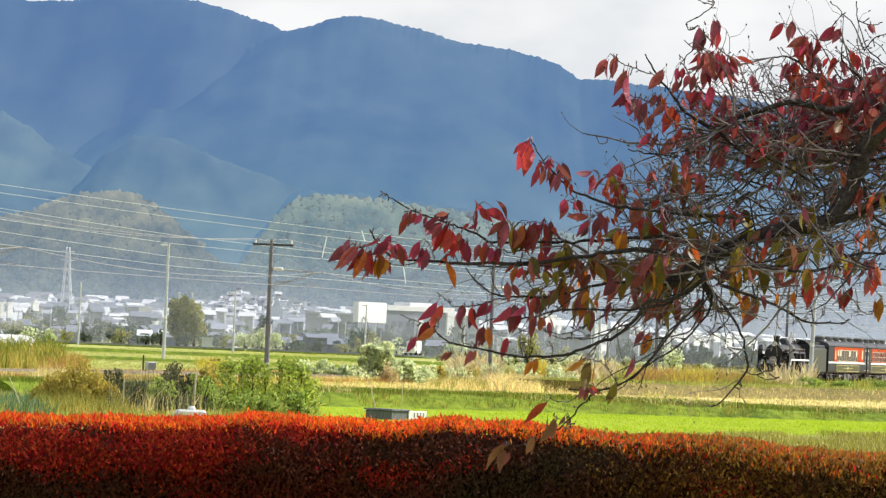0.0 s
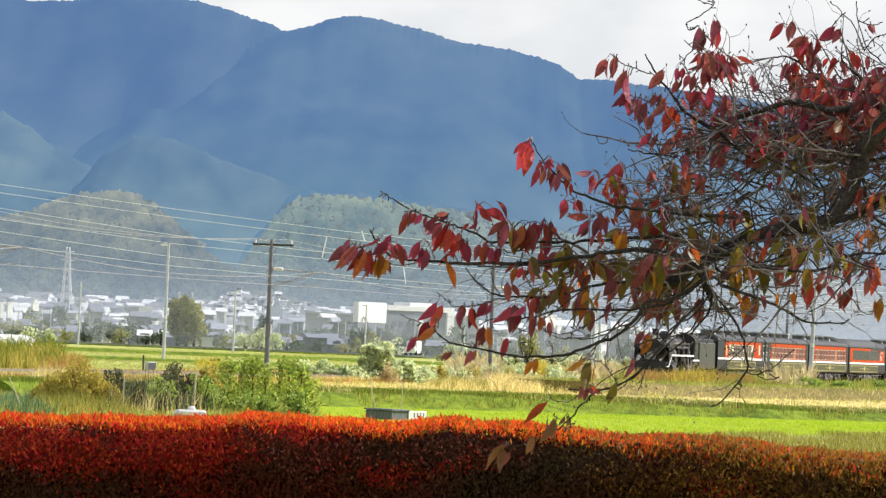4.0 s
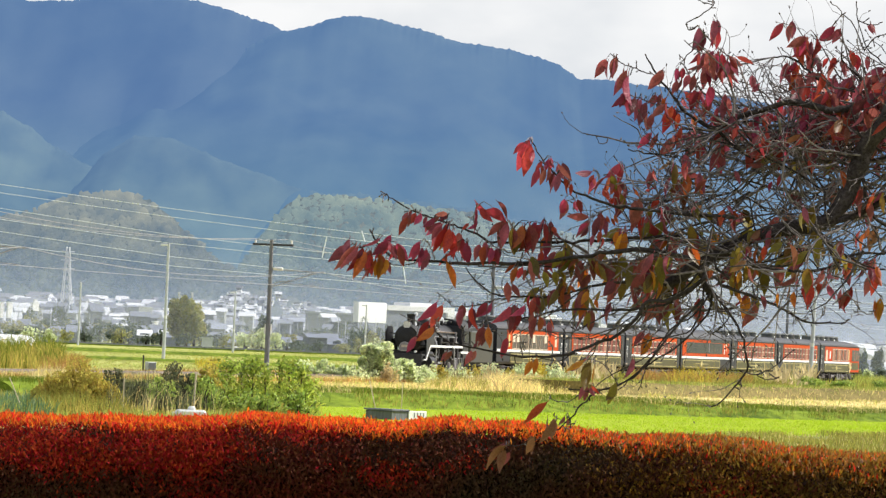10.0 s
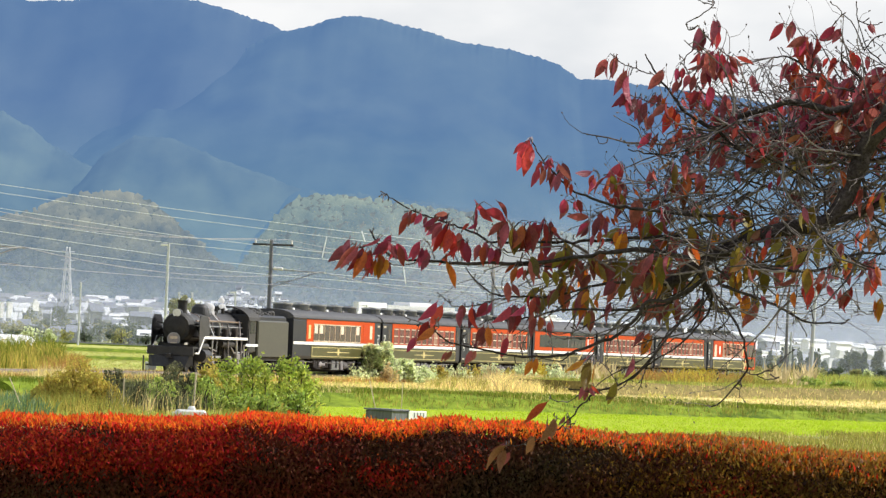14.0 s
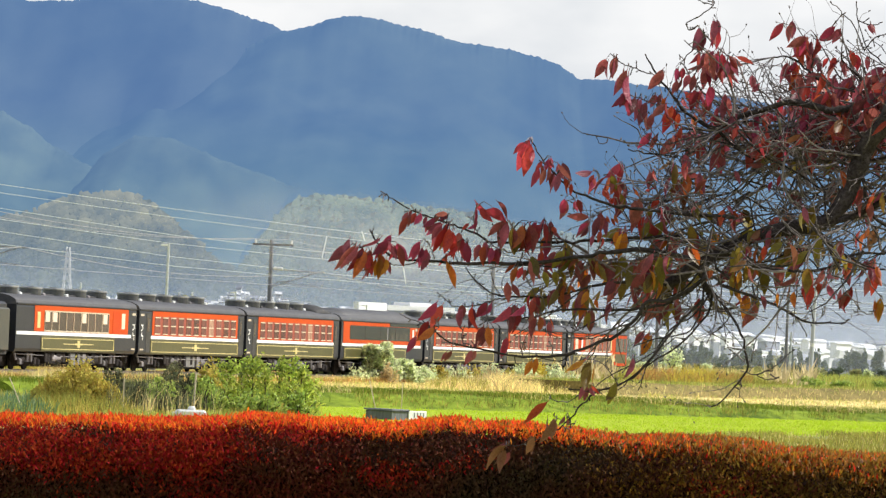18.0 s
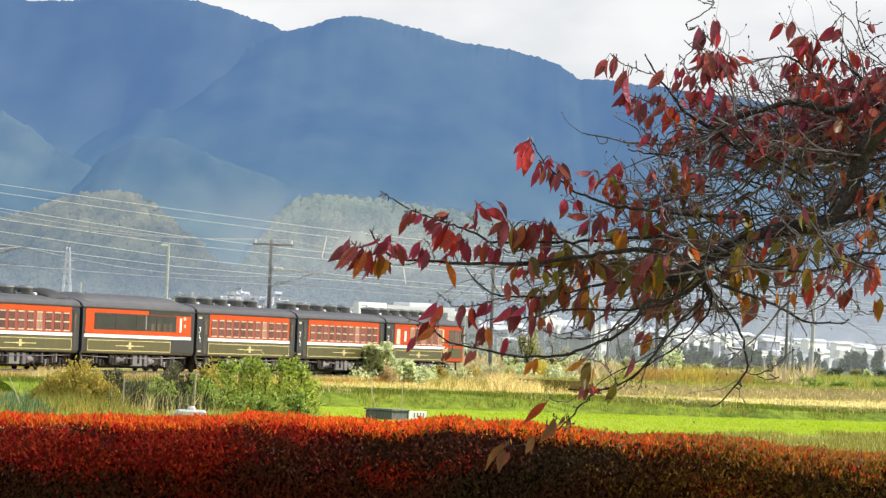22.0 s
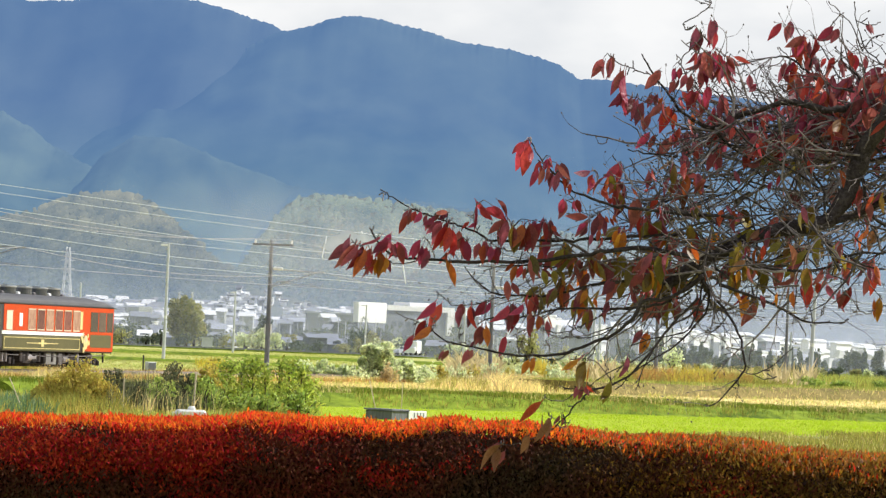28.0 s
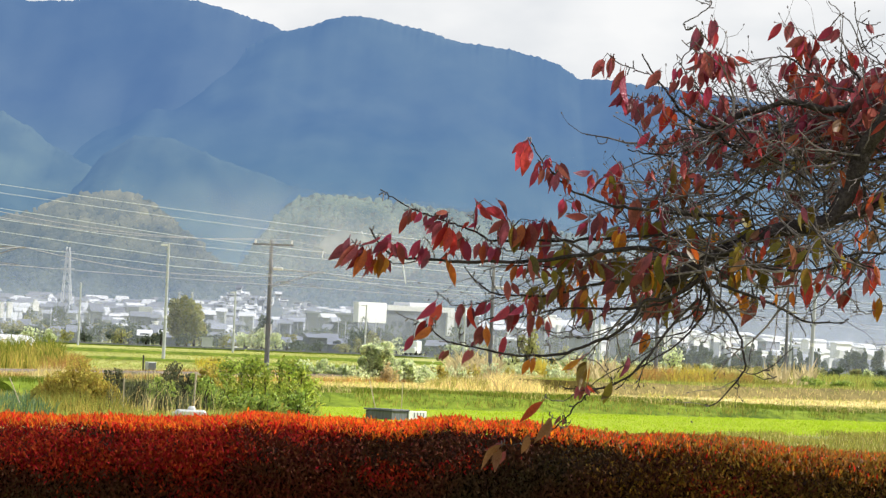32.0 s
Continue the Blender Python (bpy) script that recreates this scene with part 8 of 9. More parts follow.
leaves = [(-0.252, 3.129, 0.100, -32, 2), (-0.242, 3.126, 0.096, -24, 2), (-0.177, 3.152, 0.072, -29, 0), (-0.156, 3.141, 0.067, -46, 0), (-0.222, 3.114, 0.098, -19, 1), (-0.213, 3.106, 0.078, -4, 1), (-0.204, 3.101, 0.087, -13, 1), (-0.191, 3.090, 0.067, -9, 3), (-0.178, 3.091, 0.069, -9, 3), (-0.164, 3.091, 0.063, 4, 3), (-0.235, 3.113, 0.055, -15, 2), (-0.140, 3.137, 0.067, 35, 0), (-0.130, 3.131, 0.068, 15, 0), (-0.065, 3.137, 0.062, -30, 0), (-0.057, 3.129, 0.069, -22, 0), (-0.046, 3.124, 0.050, -19, 0), (0.025, 3.081, 0.075, 0, 3), (-0.156, 3.130, 0.052, 21, 2)]
BOUGHS.append((bough(limbs, leaves, 17.10, 0, 8, 2, (0, 1, 2)), (0.0, 0.8)))
# bough with a bare tip
limbs = []
limbs.append(([(0.709, 3.192), (0.625, 3.185), (0.526, 3.173), (0.426, 3.167), (0.334, 3.156), (0.226, 3.155), (0.143, 3.148), (0.100, 3.171), (0.041, 3.189), (0.007, 3.201), (-0.044, 3.215), (-0.086, 3.230), (-0.129, 3.250), (-0.172, 3.277)], 0.0050, 0.0017))
limbs.append(([(-0.172, 3.277), (-0.180, 3.273), (-0.187, 3.278)], 0.0015, 0.0012))
limbs.append(([(0.100, 3.171), (0.086, 3.213), (0.093, 3.255)], 0.0017, 0.0012))
limbs.append(([(0.334, 3.156), (0.316, 3.197), (0.282, 3.212)], 0.0020, 0.0013))
limbs.append(([(0.076, 3.154), (0.067, 3.108), (0.048, 3.084)], 0.0017, 0.0012))
leaves = [(-0.107, 3.218, 0.066, -26, 0), (-0.084, 3.229, 0.037, -18, 0), (-0.068, 3.230, 0.053, -12, 0), (-0.024, 3.217, 0.051, -44, 0), (0.014, 3.228, 0.045, -83, 2), (0.000, 3.200, 0.064, -34, 2), (0.009, 3.195, 0.092, -17, 1), (0.017, 3.192, 0.087, -4, 1), (0.027, 3.184, 0.087, 0, 1), (0.014, 3.115, 0.045, -26, 0), (0.041, 3.143, 0.053, -18, 1), (0.067, 3.152, 0.075, 7, 0), (0.100, 3.204, 0.038, -70, 0), (0.092, 3.262, 0.092, 18, 0), (0.115, 3.246, 0.072, 59, 0), (0.136, 3.255, 0.064, 47, 0), (0.173, 3.215, 0.065, -35, 2), (0.189, 3.216, 0.088, -14, 2)]
BOUGHS.append((bough(limbs, leaves, 17.20, 0, 17, 0, (0, 1, 2)), (0.0, 0.8)))
# leaves of the same bough
limbs = []
limbs.append(([(0.359, 3.144), (0.259, 3.135), (0.201, 3.121), (0.159, 3.131), (0.129, 3.150)], 0.0025, 0.0015))
limbs.append(([(0.225, 3.154), (0.211, 3.183), (0.193, 3.212)], 0.0018, 0.0012))
limbs.append(([(0.235, 3.123), (0.225, 3.084), (0.205, 3.033)], 0.0020, 0.0012))
leaves = [(0.206, 3.207, 0.096, -13, 4), (0.199, 3.198, 0.070, 9, 2), (0.109, 3.145, 0.057, -14, 2), (0.124, 3.142, 0.065, -6, 1), (0.142, 3.138, 0.056, -1, 0), (0.159, 3.130, 0.052, -3, 0), (0.232, 3.208, 0.081, -14, 1), (0.248, 3.214, 0.098, -3, 2), (0.273, 3.215, 0.099, -23, 0), (0.298, 3.219, 0.069, -9, 0), (0.290, 3.210, 0.055, -37, 0), (0.315, 3.203, 0.042, 36, 0), (0.214, 3.086, 0.039, -51, 1), (0.221, 3.083, 0.058, -16, 1), (0.237, 3.084, 0.048, -20, 1), (0.253, 3.104, 0.073, 14, 2), (0.261, 3.118, 0.070, 16, 4), (0.206, 3.033, 0.062, 10, 2)]
BOUGHS.append((bough(limbs, leaves, 17.14, 0, 24, 4, (0, 1, 2, 4)), (0.05, 0.7)))
# middle bough
limbs = []
limbs.append(([(0.663, 3.044), (0.546, 3.048), (0.464, 3.036), (0.365, 3.007), (0.282, 2.992), (0.207, 2.992), (0.149, 2.998), (0.106, 3.029), (0.071, 3.069)], 0.0050, 0.0015))
limbs.append(([(0.207, 2.988), (0.158, 2.981), (0.108, 2.961), (0.042, 2.955), (0.013, 2.975), (-0.010, 2.993)], 0.0020, 0.0013))
limbs.append(([(0.149, 2.998), (0.114, 3.016), (0.088, 3.045)], 0.0017, 0.0012))
limbs.append(([(0.282, 2.992), (0.264, 3.022), (0.255, 3.035)], 0.0015, 0.0012))
limbs.append(([(0.459, 3.144), (0.428, 3.101), (0.397, 3.041), (0.365, 3.007)], 0.0025, 0.0017))
limbs.append(([(0.182, 3.004), (0.177, 3.032), (0.185, 3.052)], 0.0015, 0.0011))
leaves = [(0.335, 3.130, 0.041, -47, 2), (0.296, 3.073, 0.052, 19, 4), (0.329, 3.075, 0.050, 10, 4), (0.361, 3.066, 0.036, 32, 4), (0.340, 3.025, 0.066, -15, 4), (0.363, 3.034, 0.073, 2, 3), (0.376, 3.035, 0.034, 23, 3), (0.431, 3.021, 0.050, -19, 3), (0.451, 2.997, 0.034, 25, 3), (0.456, 3.113, 0.065, 2, 3), (0.525, 3.199, 0.082, -12, 3), (0.466, 3.180, 0.041, -12, 1), (0.515, 3.049, 0.059, -36, 2), (-0.007, 2.971, 0.086, -39, 0), (0.068, 2.956, 0.070, -23, 2), (0.093, 2.965, 0.090, -17, 1), (0.098, 2.957, 0.066, -11, 2), (0.142, 2.975, 0.064, -36, 0)]
BOUGHS.append((bough(limbs, leaves, 17.16, 3, 34, 22, (4, 2, 3, 2, 4)), (0.2, 0.6)))
# lower middle bough
limbs = []
limbs.append(([(0.678, 2.994), (0.612, 2.975), (0.530, 2.966), (0.431, 2.962), (0.332, 2.952), (0.266, 2.932), (0.201, 2.920), (0.151, 2.921), (0.118, 2.904)], 0.0041, 0.0015))
limbs.append(([(0.332, 2.952), (0.284, 2.911), (0.252, 2.869), (0.238, 2.827)], 0.0018, 0.0012))
limbs.append(([(0.530, 2.966), (0.465, 2.936), (0.400, 2.900), (0.343, 2.886), (0.292, 2.903)], 0.0022, 0.0013))
limbs.append(([(0.564, 2.948), (0.492, 2.895), (0.434, 2.876), (0.376, 2.877)], 0.0020, 0.0013))
limbs.append(([(0.134, 2.917), (0.138, 2.963), (0.134, 2.996)], 0.0013, 0.0012))
leaves = [(0.208, 2.969, 0.088, -23, 0), (0.224, 2.970, 0.089, -9, 1), (0.249, 2.971, 0.070, -20, 0), (0.273, 2.997, 0.060, -7, 0), (0.289, 2.997, 0.073, -26, 0), (0.283, 2.939, 0.072, -6, 2), (0.292, 2.940, 0.057, 12, 3), (0.316, 2.941, 0.049, 16, 1), (0.128, 2.905, 0.066, -11, 2), (0.141, 2.905, 0.070, -3, 3), (0.200, 2.875, 0.058, -21, 0), (0.503, 2.978, 0.052, -16, 2), (0.438, 2.956, 0.049, -17, 4)]
BOUGHS.append((bough(limbs, leaves, 17.06, 4, 43, 6, (2, 4, 3)), (0.3, 0.6)))
# long low bough over the hedge
limbs = []
limbs.append(([(0.771, 3.072), (0.675, 3.002), (0.601, 2.991), (0.563, 2.931), (0.515, 2.888), (0.450, 2.859), (0.385, 2.830), (0.303, 2.818), (0.221, 2.818), (0.154, 2.828), (0.071, 2.841), (0.021, 2.854), (-0.010, 2.877)], 0.0062, 0.0018))
limbs.append(([(-0.010, 2.877), (-0.055, 2.902), (-0.089, 2.912), (-0.117, 2.926)], 0.0016, 0.0012))
limbs.append(([(-0.010, 2.877), (-0.004, 2.899), (-0.014, 2.914)], 0.0015, 0.0012))
limbs.append(([(0.245, 2.819), (0.235, 2.876), (0.257, 2.927)], 0.0017, 0.0012))
limbs.append(([(0.071, 2.841), (0.066, 2.877), (0.072, 2.897)], 0.0015, 0.0012))
limbs.append(([(0.328, 2.819), (0.332, 2.847), (0.321, 2.863)], 0.0017, 0.0020))
limbs.append(([(0.385, 2.830), (0.353, 2.807), (0.303, 2.813), (0.271, 2.803)], 0.0017, 0.0012))
limbs.append(([(0.563, 2.931), (0.465, 2.894), (0.367, 2.873), (0.300, 2.895)], 0.0021, 0.0013))
leaves = [(-0.012, 2.895, 0.072, -53, 1), (-0.068, 2.860, 0.052, -28, 0), (0.040, 2.827, 0.046, -21, 2), (0.098, 2.833, 0.053, -23, 2), (0.287, 2.819, 0.054, -8, 3), (0.112, 2.855, 0.024, -26, 2)]
BOUGHS.append((bough(limbs, leaves, 17.00, 0, 55, 0, (2, 3)), (0.5, 0.6)))
# drooping twig above the hedge
limbs = []
limbs.append(([(0.761, 3.005), (0.691, 2.928), (0.636, 2.852), (0.582, 2.784), (0.526, 2.746), (0.469, 2.727), (0.422, 2.687), (0.391, 2.645), (0.351, 2.607)], 0.0041, 0.0018))
limbs.append(([(0.477, 2.730), (0.428, 2.723), (0.381, 2.690), (0.331, 2.698)], 0.0016, 0.0011))
limbs.append(([(0.469, 2.727), (0.404, 2.727), (0.371, 2.733)], 0.0015, 0.0011))
limbs.append(([(0.636, 2.852), (0.548, 2.799), (0.476, 2.755), (0.453, 2.729)], 0.0020, 0.0013))
limbs.append(([(0.391, 2.645), (0.375, 2.631), (0.350, 2.643), (0.341, 2.651)], 0.0015, 0.0011))
limbs.append(([(0.351, 2.607), (0.303, 2.582), (0.247, 2.560), (0.206, 2.555)], 0.0015, 0.0010))
limbs.append(([(0.407, 2.637), (0.395, 2.615), (0.375, 2.616)], 0.0013, 0.0011))
limbs.append(([(0.526, 2.746), (0.509, 2.768), (0.466, 2.812), (0.400, 2.813)], 0.0016, 0.0011))
leaves = [(0.427, 2.817, 0.067, -52, 3), (0.443, 2.808, 0.090, -22, 4), (0.417, 2.810, 0.044, -49, 2), (0.452, 2.802, 0.060, -9, 3), (0.563, 2.836, 0.077, -31, 2), (0.428, 2.745, 0.048, -20, 2), (0.444, 2.743, 0.037, 29, 1), (0.517, 2.760, 0.074, -12, 4), (0.325, 2.695, 0.099, -43, 1), (0.350, 2.641, 0.086, -36, 5), (0.374, 2.653, 0.037, -21, 5), (0.287, 2.592, 0.067, -10, 5), (0.215, 2.565, 0.104, -33, 5), (0.207, 2.551, 0.074, -13, 5), (0.208, 2.559, 0.053, -62, 2)]
BOUGHS.append((bough(limbs, leaves, 16.90, 0, 67, 0, (2, 3)), (0.9, 0.5)))
# hanging fan of bare twigs
limbs = []
limbs.append(([(0.770, 3.056), (0.834, 2.984), (0.878, 2.911), (0.901, 2.830), (0.899, 2.797), (0.868, 2.754), (0.829, 2.708), (0.798, 2.693)], 0.0041, 0.0017))
limbs.append(([(0.899, 2.797), (0.932, 2.793), (0.981, 2.817), (1.037, 2.869)], 0.0018, 0.0017))
limbs.append(([(0.932, 2.793), (0.963, 2.778), (0.994, 2.787)], 0.0017, 0.0018))
limbs.append(([(0.895, 2.826), (0.877, 2.845), (0.854, 2.859)], 0.0017, 0.0013))
limbs.append(([(0.794, 3.032), (0.785, 2.974), (0.749, 2.923), (0.682, 2.854), (0.602, 2.801), (0.530, 2.732)], 0.0041, 0.0015))
limbs.append(([(0.783, 3.023), (0.736, 2.955), (0.671, 2.911), (0.618, 2.818), (0.588, 2.734)], 0.0033, 0.0013))
limbs.append(([(0.770, 3.047), (0.757, 2.956), (0.721, 2.905), (0.631, 2.885), (0.566, 2.857)], 0.0033, 0.0013))
limbs.append(([(0.794, 3.024), (0.843, 2.960), (0.812, 2.917), (0.787, 2.908)], 0.0025, 0.0013))
limbs.append(([(0.808, 3.008), (0.892, 2.970), (0.917, 2.966)], 0.0025, 0.0015))
limbs.append(([(0.914, 2.830), (0.918, 2.864), (0.925, 2.897)], 0.0017, 0.0012))
leaves = []
BOUGHS.append((bough(limbs, leaves, 17.02, 16, 81, 0, (2,)), (0.5, 0.4)))
# twigs at the far side
limbs = []
limbs.append(([(0.819, 3.050), (0.929, 3.017), (0.996, 2.991), (1.047, 2.965), (1.098, 2.951), (1.181, 2.954), (1.197, 2.965)], 0.0050, 0.0015))
limbs.append(([(1.047, 2.965), (1.074, 2.923), (1.079, 2.912)], 0.0017, 0.0015))
limbs.append(([(1.098, 2.951), (1.122, 2.972), (1.132, 2.997)], 0.0015, 0.0013))
limbs.append(([(0.908, 3.112), (1.025, 3.101), (1.108, 3.107), (1.189, 3.149), (1.302, 3.166)], 0.0050, 0.0033))
limbs.append(([(1.189, 3.149), (1.241, 3.110), (1.268, 3.061), (1.297, 3.029)], 0.0025, 0.0013))
limbs.append(([(1.241, 3.110), (1.201, 3.058), (1.162, 3.015)], 0.0020, 0.0012))
limbs.append(([(1.185, 3.046), (1.214, 3.022), (1.237, 2.990), (1.263, 2.984), (1.275, 2.995)], 0.0017, 0.0017))
limbs.append(([(1.218, 3.059), (1.225, 3.009)], 0.0015, 0.0012))
limbs.append(([(1.086, 3.236), (1.155, 3.173), (1.240, 3.126), (1.304, 3.116)], 0.0042, 0.0025))
limbs.append(([(1.212, 2.995), (1.238, 2.980)], 0.0017, 0.0013))
leaves = [(0.934, 3.030, 0.054, 36, 2), (0.985, 3.035, 0.041, -12, 3), (1.034, 3.046, 0.057, -8, 3), (1.083, 3.073, 0.082, -5, 1), (1.106, 3.074, 0.040, -7, 1), (1.126, 3.066, 0.054, 34, 2), (1.153, 3.192, 0.075, -12, 4), (1.170, 3.159, 0.056, 1, 4), (1.271, 3.130, 0.049, 12, 3), (1.085, 3.214, 0.034, 16, 4), (0.944, 3.176, 0.050, -7, 1), (0.922, 3.165, 0.049, -9, 3), (0.875, 3.097, 0.041, -12, 3), (0.890, 3.114, 0.042, 23, 3), (0.792, 3.102, 0.035, -14, 1), (1.131, 3.080, 0.033, -28, 2)]
BOUGHS.append((bough(limbs, leaves, 17.12, 22, 95, 24, (3, 4, 2, 1, 2)), (0.2, 0.4)))
# upper middle bough
limbs = []
limbs.append(([(0.854, 3.252), (0.687, 3.257), (0.570, 3.265), (0.495, 3.270), (0.428, 3.292), (0.368, 3.315), (0.325, 3.355), (0.285, 3.393), (0.250, 3.448)], 0.0058, 0.0017))
limbs.append(([(0.609, 3.347), (0.551, 3.338), (0.459, 3.334), (0.450, 3.363), (0.433, 3.371)], 0.0018, 0.0012))
limbs.append(([(0.618, 3.325), (0.575, 3.365), (0.544, 3.411)], 0.0020, 0.0015))
limbs.append(([(0.594, 3.308), (0.559, 3.331), (0.533, 3.364), (0.494, 3.415)], 0.0018, 0.0015))
limbs.append(([(0.381, 3.249), (0.380, 3.274), (0.386, 3.299)], 0.0015, 0.0011))
limbs.append(([(0.544, 3.347), (0.541, 3.376)], 0.0013, 0.0011))
leaves = [(0.230, 3.449, 0.055, -49, 0), (0.244, 3.453, 0.043, -30, 0), (0.249, 3.447, 0.105, -16, 0), (0.256, 3.425, 0.047, -21, 0), (0.283, 3.395, 0.040, -39, 0), (0.307, 3.407, 0.042, -16, 0), (0.302, 3.402, 0.033, 20, 0), (0.275, 3.378, 0.070, -32, 0), (0.292, 3.374, 0.055, -13, 2), (0.324, 3.390, 0.068, 43, 2), (0.433, 3.370, 0.061, -65, 2), (0.334, 3.364, 0.064, -14, 2), (0.351, 3.349, 0.040, 0, 1), (0.360, 3.342, 0.049, -9, 1), (0.368, 3.334, 0.040, 7, 1), (0.442, 3.352, 0.055, -33, 0), (0.353, 3.290, 0.069, -25, 0), (0.387, 3.288, 0.048, 16, 0)]
BOUGHS.append((bough(limbs, leaves, 17.15, 1, 8, 0, (0, 1, 2)), (0.25, 0.3)))
# leaves in the upper middle
limbs = []
limbs.append(([(0.754, 3.316), (0.654, 3.300), (0.555, 3.282), (0.480, 3.262), (0.440, 3.236)], 0.0028, 0.0015))
limbs.append(([(0.767, 3.392), (0.685, 3.371), (0.602, 3.348), (0.535, 3.352)], 0.0025, 0.0015))
leaves = [(0.513, 3.403, 0.071, -32, 0), (0.600, 3.386, 0.054, -27, 2), (0.609, 3.385, 0.041, 14, 0), (0.461, 3.321, 0.047, 21, 1), (0.496, 3.297, 0.032, -16, 1), (0.553, 3.324, 0.028, 43, 1), (0.603, 3.326, 0.024, -48, 1), (0.433, 3.236, 0.074, -81, 2), (0.426, 3.219, 0.046, -50, 0), (0.490, 3.238, 0.031, 18, 1), (0.562, 3.300, 0.090, -9, 2), (0.638, 3.278, 0.040, -12, 2), (0.456, 3.245, 0.074, -12, 2), (0.821, 3.279, 0.057, -8, 1), (0.847, 3.273, 0.030, 36, 1), (0.746, 3.284, 0.057, 9, 4), (0.730, 3.275, 0.041, 14, 4), (0.772, 3.269, 0.041, 14, 4)]
BOUGHS.append((bough(limbs, leaves, 17.20, 16, 14, 40, (2, 2, 4, 1, 0)), (0.2, 0.25)))
# dark upper bough
limbs = []
limbs.append(([(1.305, 3.606), (1.207, 3.602), (1.140, 3.589), (1.089, 3.600), (1.021, 3.608), (0.938, 3.582), (0.854, 3.553), (0.805, 3.522), (0.753, 3.539), (0.710, 3.564), (0.666, 3.613), (0.621, 3.670), (0.581, 3.733)], 0.0127, 0.0019))
limbs.append(([(0.621, 3.670), (0.579, 3.680), (0.544, 3.692), (0.501, 3.711), (0.484, 3.724)], 0.0020, 0.0015))
limbs.append(([(0.805, 3.522), (0.858, 3.469), (0.927, 3.430)], 0.0051, 0.0025))
limbs.append(([(0.710, 3.564), (0.650, 3.579), (0.582, 3.596), (0.539, 3.611)], 0.0020, 0.0014))
limbs.append(([(0.938, 3.582), (0.853, 3.595), (0.768, 3.600), (0.708, 3.606)], 0.0030, 0.0017))
limbs.append(([(0.675, 3.596), (0.707, 3.649), (0.757, 3.654)], 0.0017, 0.0013))
leaves = [(0.467, 3.719, 0.078, -32, 2), (0.484, 3.718, 0.069, -25, 2), (0.494, 3.722, 0.067, -11, 2), (0.528, 3.688, 0.078, -25, 2), (0.531, 3.679, 0.112, -5, 0), (0.522, 3.615, 0.063, -26, 0), (0.531, 3.610, 0.068, -6, 0), (0.556, 3.608, 0.068, -18, 2), (0.573, 3.605, 0.076, -16, 2), (0.590, 3.596, 0.082, -19, 2), (0.609, 3.561, 0.060, -14, 2), (0.639, 3.682, 0.073, -40, 2), (0.615, 3.619, 0.045, -27, 2), (0.649, 3.612, 0.056, 11, 1), (0.667, 3.587, 0.059, -16, 1), (0.677, 3.581, 0.091, -22, 1), (0.686, 3.565, 0.050, -9, 1)]
BOUGHS.append((bough(limbs, leaves, 17.40, 8, 24, 10, (0, 2, 2)), (0.55, 0.2)))
# red leaves against the sky
limbs = []
limbs.append(([(0.852, 3.560), (0.799, 3.600), (0.747, 3.631), (0.716, 3.664), (0.696, 3.722), (0.742, 3.774), (0.752, 3.803)], 0.0029, 0.0015))
limbs.append(([(0.900, 3.604), (0.862, 3.703), (0.827, 3.736), (0.775, 3.776), (0.731, 3.823)], 0.0029, 0.0015))
limbs.append(([(0.731, 3.823), (0.703, 3.811), (0.699, 3.832), (0.738, 3.853), (0.774, 3.885), (0.773, 3.902), (0.744, 3.921)], 0.0019, 0.0015))
limbs.append(([(0.774, 3.885), (0.736, 3.897), (0.719, 3.907)], 0.0015, 0.0012))
limbs.append(([(0.696, 3.722), (0.681, 3.733)], 0.0013, 0.0017))
limbs.append(([(0.743, 3.741), (0.694, 3.776)], 0.0017, 0.0015))
limbs.append(([(0.716, 3.664), (0.737, 3.690)], 0.0015, 0.0015))
leaves = [(0.669, 3.695, 0.045, 2, 0), (0.694, 3.696, 0.040, -12, 0), (0.678, 3.661, 0.051, -19, 2), (0.711, 3.680, 0.057, -13, 2), (0.730, 3.638, 0.074, -9, 0), (0.738, 3.630, 0.048, 12, 0), (0.757, 3.751, 0.093, 16, 2), (0.784, 3.742, 0.048, 10, 0), (0.801, 3.742, 0.056, 11, 0), (0.769, 3.716, 0.047, -32, 2), (0.825, 3.735, 0.058, 51, 0), (0.843, 3.736, 0.061, 57, 0), (0.780, 3.649, 0.073, -6, 0), (0.819, 3.718, 0.055, 2, 2), (0.837, 3.677, 0.033, 51, 0), (0.831, 3.617, 0.069, -20, 2), (0.896, 3.687, 0.056, 11, 2), (0.922, 3.655, 0.040, -39, 0)]
BOUGHS.append((bough(limbs, leaves, 17.35, 3, 35, 46, (0, 0, 2, 2)), (0.5, 0.2)))
# bough at the sky's edge
limbs = []
limbs.append(([(1.311, 3.641), (1.195, 3.662), (1.112, 3.684), (1.074, 3.711), (1.025, 3.745), (0.970, 3.747)], 0.0059, 0.0020))
limbs.append(([(1.085, 3.720), (1.086, 3.754), (1.099, 3.802), (1.092, 3.819)], 0.0034, 0.0017))
limbs.append(([(1.099, 3.802), (1.137, 3.841), (1.169, 3.885), (1.133, 3.919)], 0.0020, 0.0015))
limbs.append(([(1.241, 3.778), (1.204, 3.853), (1.169, 3.885)], 0.0022, 0.0015))
limbs.append(([(1.307, 3.738), (1.249, 3.786), (1.217, 3.870), (1.210, 3.921)], 0.0022, 0.0015))
limbs.append(([(1.217, 3.870), (1.255, 3.855), (1.289, 3.865)], 0.0017, 0.0014))
limbs.append(([(1.025, 3.745), (1.004, 3.764), (0.991, 3.776)], 0.0017, 0.0015))
